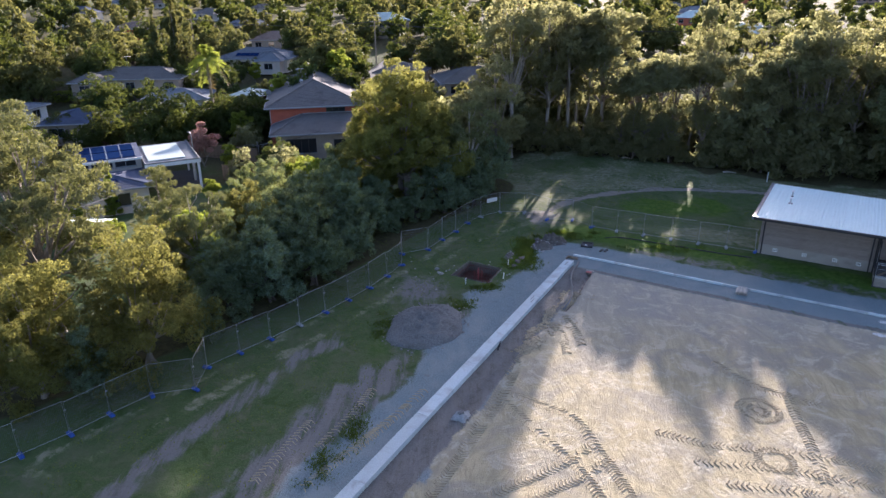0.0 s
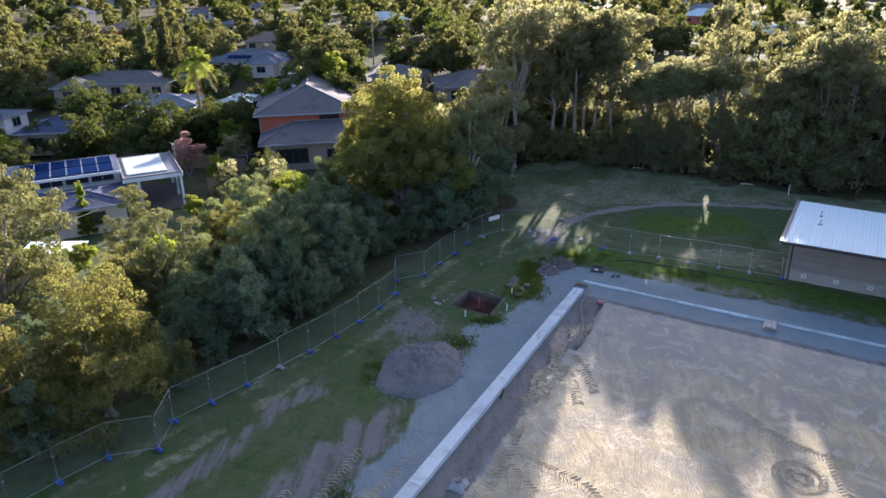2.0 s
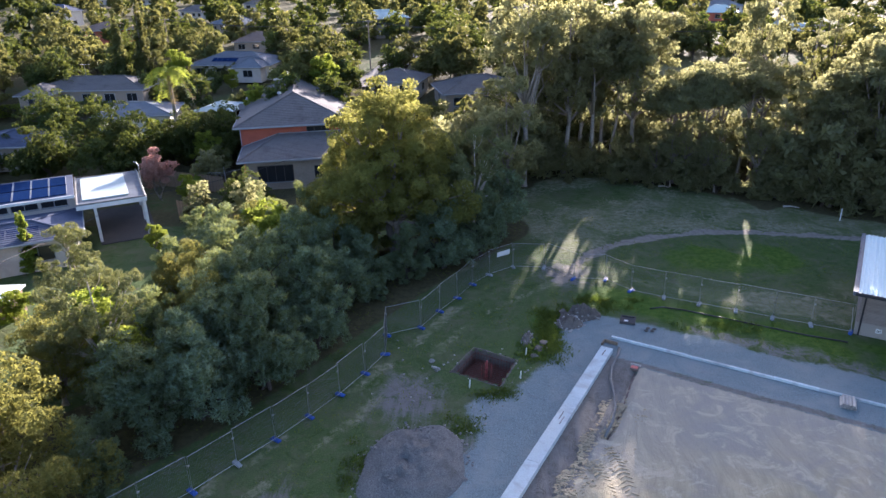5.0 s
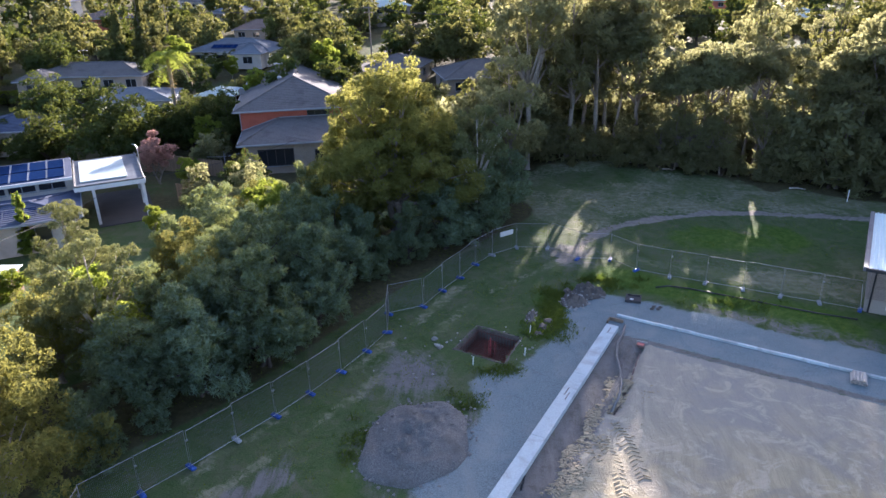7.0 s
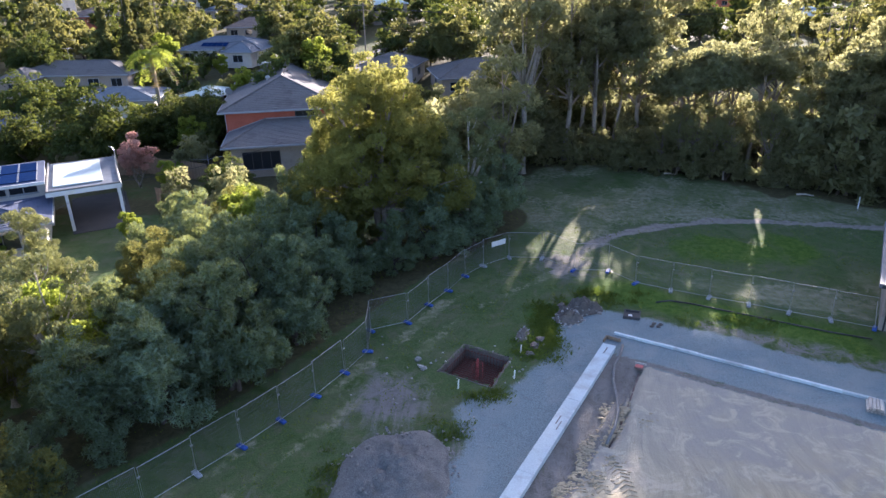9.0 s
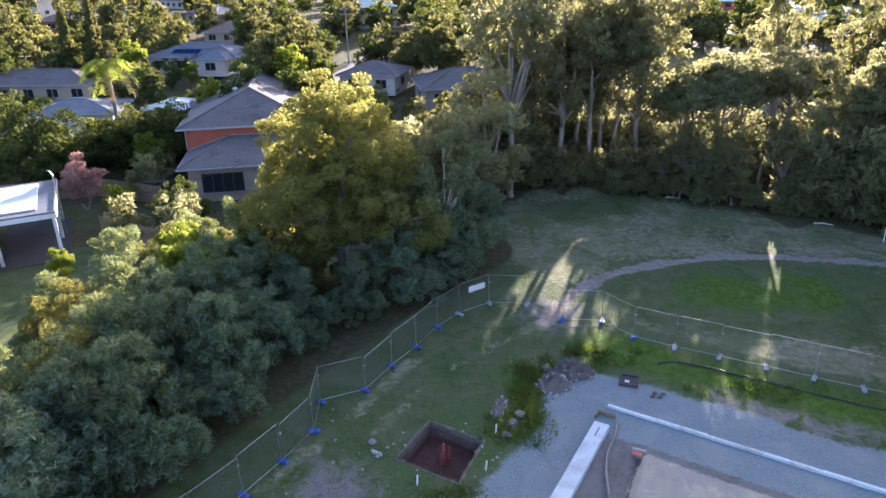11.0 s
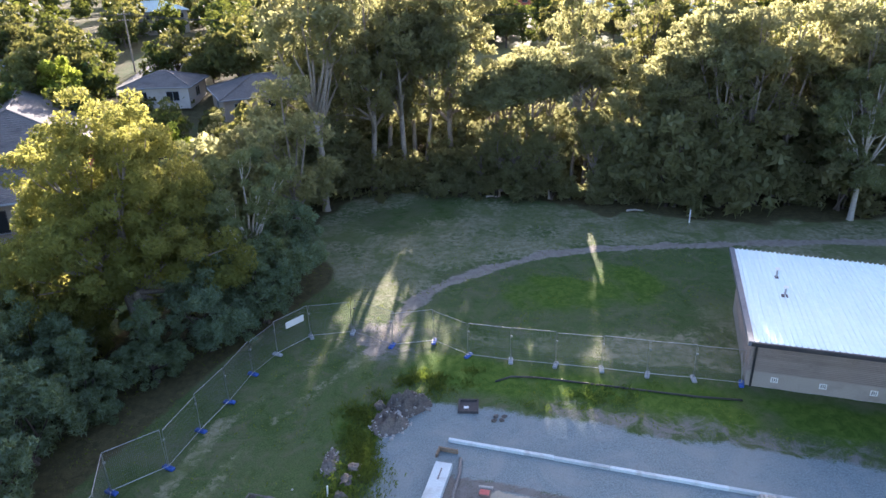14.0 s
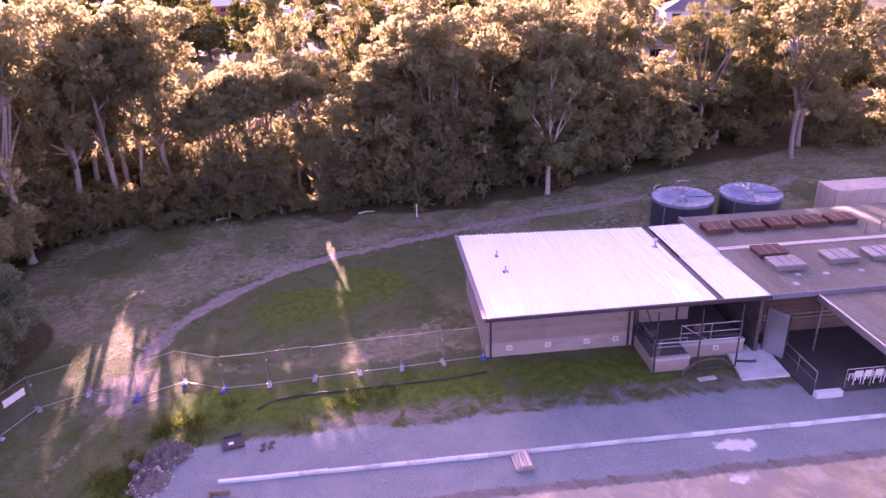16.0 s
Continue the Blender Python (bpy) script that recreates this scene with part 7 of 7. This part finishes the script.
for k in range(3):
    x = -8.0 + 1.2 * k
    part("solar_panel", Geo().poly([(x, -3.6, 2.92), (x + 1.1, -3.6, 2.92), (x + 1.1, -2.2, 3.17), (x, -2.2, 3.17)]), "solar", flat)
window(flat, -4.8, -4.2, 0.9, 2.2, 1.2)

# garden shed among the trees
shed = thing("garden_shed", pose(-32.9, 56.4, -0.75, 0, 0, 4), "low garden shed with pale ribbed metal roof", "shed")
walls(shed, -2.2, 2.2, -0.9, 0.9, -0.1, 2.45, "timber", 0.1)
for k in range(6):
    part("roof_sheet", ribbed(-2.4 + 0.8 * k, -1.604 + 0.8 * k, -1.15, 1.15, 2.5, 2.65, 0.2, 0.03), "zinc_roof", shed)


def house(x, y, turn, w, d, wall, roof, label, h=2.8, rise=1.6, along_y=False, wing=None, two=False, pv=False):
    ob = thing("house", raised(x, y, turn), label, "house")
    z = h * (2 if two else 1)
    walls(ob, -w / 2, w / 2, -d / 2, d / 2, -0.2, z, wall)
    hip_roof(ob, -w / 2, w / 2, -d / 2, d / 2, z + 0.05, rise, roof, along_y)
    k = max(2, int(w / 3.6))
    for i in range(k):
        for f in range(2 if two else 1):
            window(ob, -w / 2 + w * (i + 0.5) / k, -d / 2, 0.95 + h * f, 1.7, 1.25)
    window(ob, -w / 2, 0, 0.95, 1.6, 1.2, "x-")
    window(ob, w / 2, 0, 0.95, 1.6, 1.2, "x+")
    if wing:
        wx, ww, wd = wing
        walls(ob, wx - ww / 2, wx + ww / 2, -d / 2 - wd, -d / 2 - 0.01, -0.2, h, wall)
        hip_roof(ob, wx - ww / 2, wx + ww / 2, -d / 2 - wd, -d / 2 + ww / 2, h + 0.02, rise * 0.85, roof, True)
        window(ob, wx, -d / 2 - wd, 0.95, 1.9, 1.25)
    if pv:
        for i in range(5):
            px = -w / 4 + 1.1 * i
            q = rise / (d / 2 + 0.5)
            y0, y1 = -d / 2 + 0.9, -d / 2 + 2.5
            part("solar_panel", Geo().poly([(px, y0, z + 0.2 + (y0 + d / 2 + 0.5) * q), (px + 1.04, y0, z + 0.2 + (y0 + d / 2 + 0.5) * q), (px + 1.04, y1, z + 0.2 + (y1 + d / 2 + 0.5) * q), (px, y1, z + 0.2 + (y1 + d / 2 + 0.5) * q)]), "solar", ob)
    return ob


H1 = "single-storey suburban house with grey tiled hip roof"
h = house(-66.5, 136.0, 3, 19, 10, "tan_brick", "roof_tile", H1 + " and gabled wing", wing=(-7.0, 5.0, 4.0), pv=False)
antenna(h, -2.0, 0.0, 4.3)
house(-48.5, 113.5, 12, 10, 8, "pale_wall", "roof_blue", "small house with blue-grey hip roof among trees", rise=1.2)
house(-37.6, 117.5, -8, 5.0, 5.5, "pale_wall", "membrane", "small outbuilding with pale sunlit roof", h=2.4, rise=0.9)
h = house(-51.0, 165.0, -4, 17, 11, "pale_wall", "roof_blue", "pale rendered house with blue-grey roof and solar panels", rise=2.0, wing=(5.0, 5.5, 3.0), pv=True)
house(-58.0, 208.0, 6, 15, 10, "tan_brick", "roof_brown", "tan brick house with brown tiled roof", rise=2.0)
house(0.5, 131.0, 14, 13, 10, "tan_brick", "roof_tile", H1 + " behind trees", rise=2.0, wing=(4.0, 5.0, 3.5))
house(-14.0, 141.0, -10, 9, 8, "pale_wall", "roof_tile", H1 + " near the street", rise=1.6)
house(-55.0, 97.0, 10, 9, 8, "tan_brick", "roof_navy", "house with dark blue roof behind garden trees", rise=1.3)
house(-92.0, 118.0, 20, 12, 9, "pale_wall", "roof_tile", H1 + " at the hill side", rise=1.8)
house(-72.0, 106.0, -6, 8, 5, "white_paint", "roof_blue", "white outbuilding with glazed front below the lawn", h=2.6, rise=0.6)
W2 = "white two-storey house with dark tiled roof on the slope"
house(138.5, 132.7, -38, 13, 10, "white_paint", "roof_tile", W2, two=True, rise=2.2)
house(96.7, 103.3, -42, 9, 9, "white_paint", "roof_tile", W2, two=True, rise=2.2)
house(152.0, 112.0, -30, 13, 10, "white_paint", "roof_brown", W2, two=True, rise=2.2)
house(97.0, 196.0, -10, 12, 9, "white_paint", "membrane", "white house with pale sunlit roof far away", rise=2.4)
house(107.0, 146.0, -14, 10, 8, "white_paint", "membrane", "white house with pale sunlit roof far away", rise=2.0)
hr = random.Random(21)
spots = []
for k in range(400):
    if len(spots) >= 54:
        break
    d = 165 + 330 * hr.random()
    th = radians(hr.uniform(-44, 52))
    x, y = d * math.sin(th), 15 + d * math.cos(th)
    if (25 < x - 0.29 * (y - 137) < 66 and y < 200) or any(math.hypot(x - a, y - b) < 21 for a, b in spots + [(-51, 165), (-58, 208), (138.5, 132.7), (96.7, 103.3), (150, 112), (97, 196), (107, 146)]):
        continue
    spots.append((x, y))
    roof = hr.choice(["roof_tile", "roof_tile", "roof_brown", "roof_blue", "roof_navy", "membrane"])
    house(x, y, hr.uniform(-35, 35), hr.uniform(11, 16), hr.uniform(8, 11), hr.choice(["tan_brick", "pale_wall", "red_brick", "white_paint"]), roof,
          "distant suburban house with hip roof among trees", rise=hr.uniform(1.6, 2.4), two=hr.random() < 0.2)

# street, lawn, hedges
street = Geo()
for (x0, y0), (x1, y1), w in (((-21, 148), (-18, 202), 3.4), ((-18, 202), (40, 240), 4.5)):
    d = Vector((x1 - x0, y1 - y0)).normalized()
    for k in range(12):
        row = []
        for t in (k / 12, (k + 1) / 12):
            x, y = x0 + (x1 - x0) * t, y0 + (y1 - y0) * t
            for q in (-w, w):
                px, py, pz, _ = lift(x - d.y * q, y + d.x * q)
                row.append((px, py, pz + 0.08))
        street.poly([row[0], row[1], row[3], row[2]])
solo("road", street, "road_pale", pose(0, 0, 0), "pale sunlit suburban street between gardens", "road", kind="structure")


def hedge(x0, y0, x1, y1, w, h, material, label, n=5200, seed=1):
    rng = np.random.RandomState(seed)
    L = math.hypot(x1 - x0, y1 - y0)
    q = rng.uniform(-0.5, 0.5, (n, 3)) * np.array([L, w, 1]) + np.array([0, 0, 0.5])
    face = rng.randint(0, 3, n)
    q[:, 2] *= h
    q[face == 0, 2] = h * rng.uniform(0.93, 1.03, (face == 0).sum())
    q[face == 1, 1] = -w / 2 + rng.normal(size=(face == 1).sum()) * 0.06
    out = np.where((face == 0)[:, None], np.array([0, 0, 1.0]), np.array([0, -1.0, 0]))
    me = leaf_mesh("hedge", q, out, 0.3, 0.0, rng, 0.55)
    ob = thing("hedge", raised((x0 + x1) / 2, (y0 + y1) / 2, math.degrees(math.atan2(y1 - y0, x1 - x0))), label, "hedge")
    part("leaves", me, material, ob)
    part("core", Geo().box(-L / 2 + 0.1, L / 2 - 0.1, -w / 2 + 0.15, w / 2 - 0.15, 0, h * 0.9, 0.1), "dark_bark", ob)


# the first hedge stands in for a sunlit green strip before the house
hedge(-77, 123.6, -56.5, 129.4, 1.8, 1.7, "bright_leaf", "long clipped green hedge standing in for a sunlit green strip", 7500, 3)
hedge(-44, 96, -33, 100, 1.4, 2.0, "dark_leaf", "dark garden hedge along a fence line", 3500, 4)
# timber garden fences
for x0, y0, x1, y1 in ((-27.5, 76.5, -17.0, 71.5), (-47, 83, -33, 86.5), (-33, 86.5, -25.5, 84)):
    L = math.hypot(x1 - x0, y1 - y0)
    fen = thing("paling_fence", pose(x0, y0, 0, 0, 0, math.degrees(math.atan2(y1 - y0, x1 - x0))), "weathered timber paling fence between gardens", "fence")
    pal = Geo().box(0.004, 0.136, -0.012, 0.012, 0.02, 1.8, 0.004).mesh("paling")
    for k in range(int(L / 0.14)):
        part("paling", pal, "timber", fen, at=pose(0.14 * k, 0, 0.02 * math.sin(k * 1.9)))
    part("rail", Geo().box(0, L, 0.013, 0.06, 0.4, 0.48).box(0, L, 0.013, 0.06, 1.4, 1.48), "timber", fen)

# palm and other single plants
palm = thing("palm_tree", raised(-38.0, 102.0) @ Matrix.Scale(1.18, 4), "tall palm with drooping yellow-green fronds", "palm")
part("trunk", Geo().tube([(0, 0, -0.1), (0.1, 0, 3), (0.05, 0.1, 6), (0, 0, 8.6)], [0.3, 0.2, 0.18, 0.2], 9), "bark", palm, smooth=True)
pr = random.Random(4)
for k in range(22):
    th, up = 6.283 * k / 22 + pr.uniform(-0.1, 0.1), pr.uniform(-0.3, 1.1)
    d = Vector((math.cos(th), math.sin(th), 0))
    side = Vector((-d.y, d.x, 0))
    spine = [Vector((0, 0, 8.6)) + d * (2.9 * t * (1 - 0.15 * t)) + Vector((0, 0, up * 1.9 * t - 2.7 * t * t)) for t in (0, 0.15, 0.3, 0.45, 0.6, 0.75, 0.9, 1.0)]
    g = Geo().tube(spine, [0.05, 0.04, 0.035, 0.03, 0.025, 0.02, 0.015, 0.01], 4)
    for p, q in zip(spine[1:], spine[2:]):
        for j in range(4):
            o = p.lerp(q, j / 4)
            for s in (-1, 1):
                tip = o + side * s * pr.uniform(0.45, 0.7) + d * 0.25 + Vector((0, 0, pr.uniform(-0.45, -0.1)))
                wv = (q - p).normalized() * 0.045
                g.poly([o - wv, o + wv, tip])
    part("frond", g, "bright_leaf" if up > -0.1 else "dry_leaf", palm)
for x, y, s in ((-43.0, 101.5, 1.0), (-28.9, 84.3, 0.75)):
    ban = thing("banana_plant", raised(x, y), "broad-leaved light green garden plant", "plant", "banana plants")
    for k in range(11):
        th, up = 0.571 * k * 1.7, pr.uniform(0.4, 1.0)
        d = Vector((math.cos(th), math.sin(th), 0))
        side = Vector((-d.y, d.x, 0))
        g = Geo()
        pts = [Vector((0, 0, 0.6)) + d * (1.5 * t) * s + Vector((0, 0, (3.4 * up * t - 1.3 * t * t) * s)) for t in (0, 0.25, 0.5, 0.75, 1.0)]
        for (p, wa), (q, wb) in zip(zip(pts, (0.05, 0.24, 0.3, 0.24, 0.02)), list(zip(pts, (0.05, 0.24, 0.3, 0.24, 0.02)))[1:]):
            g.poly([p - side * wa * s, q - side * wb * s, q, p])
            g.poly([p, q, q + side * wb * s, p + side * wa * s])
        part("leaf", g, "bright_leaf", ban)
    part("stem", Geo().tube([(0, 0, -0.1), (0, 0, 1.0)], [0.16, 0.1], 8), "bark", ban)
airer = thing("clothes_airer", pose(-25.8, 85.2, 0), "galvanised rotary clothes airer on the lawn", "clothes airer")
part("pole", Geo().tube([(0, 0, 0), (0, 0, 2.2)], 0.035, 7), "galv", airer)
for k in range(4):
    th = 1.5708 * k + 0.4
    part("arm", Geo().tube([(0, 0, 1.9), (1.7 * math.cos(th), 1.7 * math.sin(th), 2.1)], 0.02, 5), "galv", airer)
for q in (0.6, 1.1, 1.6):
    part("line", Geo().tube([(q * math.cos(1.5708 * k + 0.4), q * math.sin(1.5708 * k + 0.4), 2.0) for k in range(5)], 0.008, 3), "wire", airer)


# ---- poles and wires ----
def pole(x, y, h, arms=True, label="weathered timber power pole with crossarm"):
    ob = thing("power_pole", raised(x, y, 10), label, "power pole", "power poles")
    part("pole", Geo().tube([(0, 0, -0.2), (0, 0, h)], [0.17, 0.11], 8), "bark", ob)
    if arms:
        for z in (h - 0.5, h - 1.5):
            part("crossarm", Geo().box(-1.1, 1.1, -0.06, 0.06, z - 0.06, z + 0.06, 0.01), "bark", ob)
            for k in (-1, -0.4, 0.4, 1):
                part("insulator", Geo().lathe([(0.03, z + 0.06), (0.06, z + 0.1), (0.05, z + 0.2), (0.02, z + 0.22)], 7, k, 0), "white_block", ob)
    return ob


def wire(p, q, sag, name="power_line", label="thin black overhead power line"):
    ends = []
    for x, y, z in (p, q):
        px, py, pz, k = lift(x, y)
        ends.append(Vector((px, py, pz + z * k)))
    p, q = ends
    solo(name, Geo().tube([p.lerp(q, t / 14) - Vector((0, 0, sag * 4 * (t / 14) * (1 - t / 14))) for t in range(15)], 0.022, 4), "black_pipe", pose(0, 0, 0), label, "power line", "power lines")


PO = [(-75.0, 185.0), (-24.0, 172.0), (14.0, 160.0), (62.0, 150.0)]
for x, y in PO:
    pole(x, y, 10.5)
for (x0, y0), (x1, y1) in zip(PO, PO[1:]):
    for dx in (-1, 0.4, 1):
        wire((x0 + dx, y0, 10.1), (x1 + dx, y1, 10.1), 1.0)
for x1, y1 in ((-58, 208), (5, 131), (-51, 160)):
    wire((-24, 172, 9.2), (x1, y1, 4.0), 0.6)
lamp = thing("garden_pole", pose(-30.6, 76.6, 0), "slim pale metal pole with bent top", "pole")
part("pole", Geo().tube([(0, 0, -0.1), (0, 0, 5.2), (-0.15, 0, 5.5), (-0.4, 0, 5.55)], 0.045, 7), "galv", lamp)
wire((-30.6, 74.0, 3.0), (-17.4, 83.5, 4.1), 0.5, label="black service cable to the red brick house")
wire((-30.6, 74.0, 3.0), (-34.0, 57.0, 3.0), 0.4, label="black service cable behind the thicket")
# small things on the lawn by the wood
post = solo("marker_post", Geo().tube([(0, 0, -0.1), (0, 0, 1.1)], 0.05, 7), "white_paint", pose(34.0, 76.2, 0), "white marker post at the wood's edge", "post")
for x, y, L, turn in ((16.5, 88.5, 1.6, 10), (20.5, 86.0, 1.1, -20), (31.0, 79.6, 1.4, -15), (55, 68.5, 1.5, 20), (58, 68, 1.1, -30)):
    solo("fallen_branch", Geo().tube([(-L / 2, 0, 0.08), (0, 0.12, 0.12), (L / 2, -0.05, 0.09)], [0.09, 0.075, 0.04], 7), "pale_bark", pose(x, y, 0, 0, 0, turn), "pale fallen branch on the grass", "branch", "fallen branches")
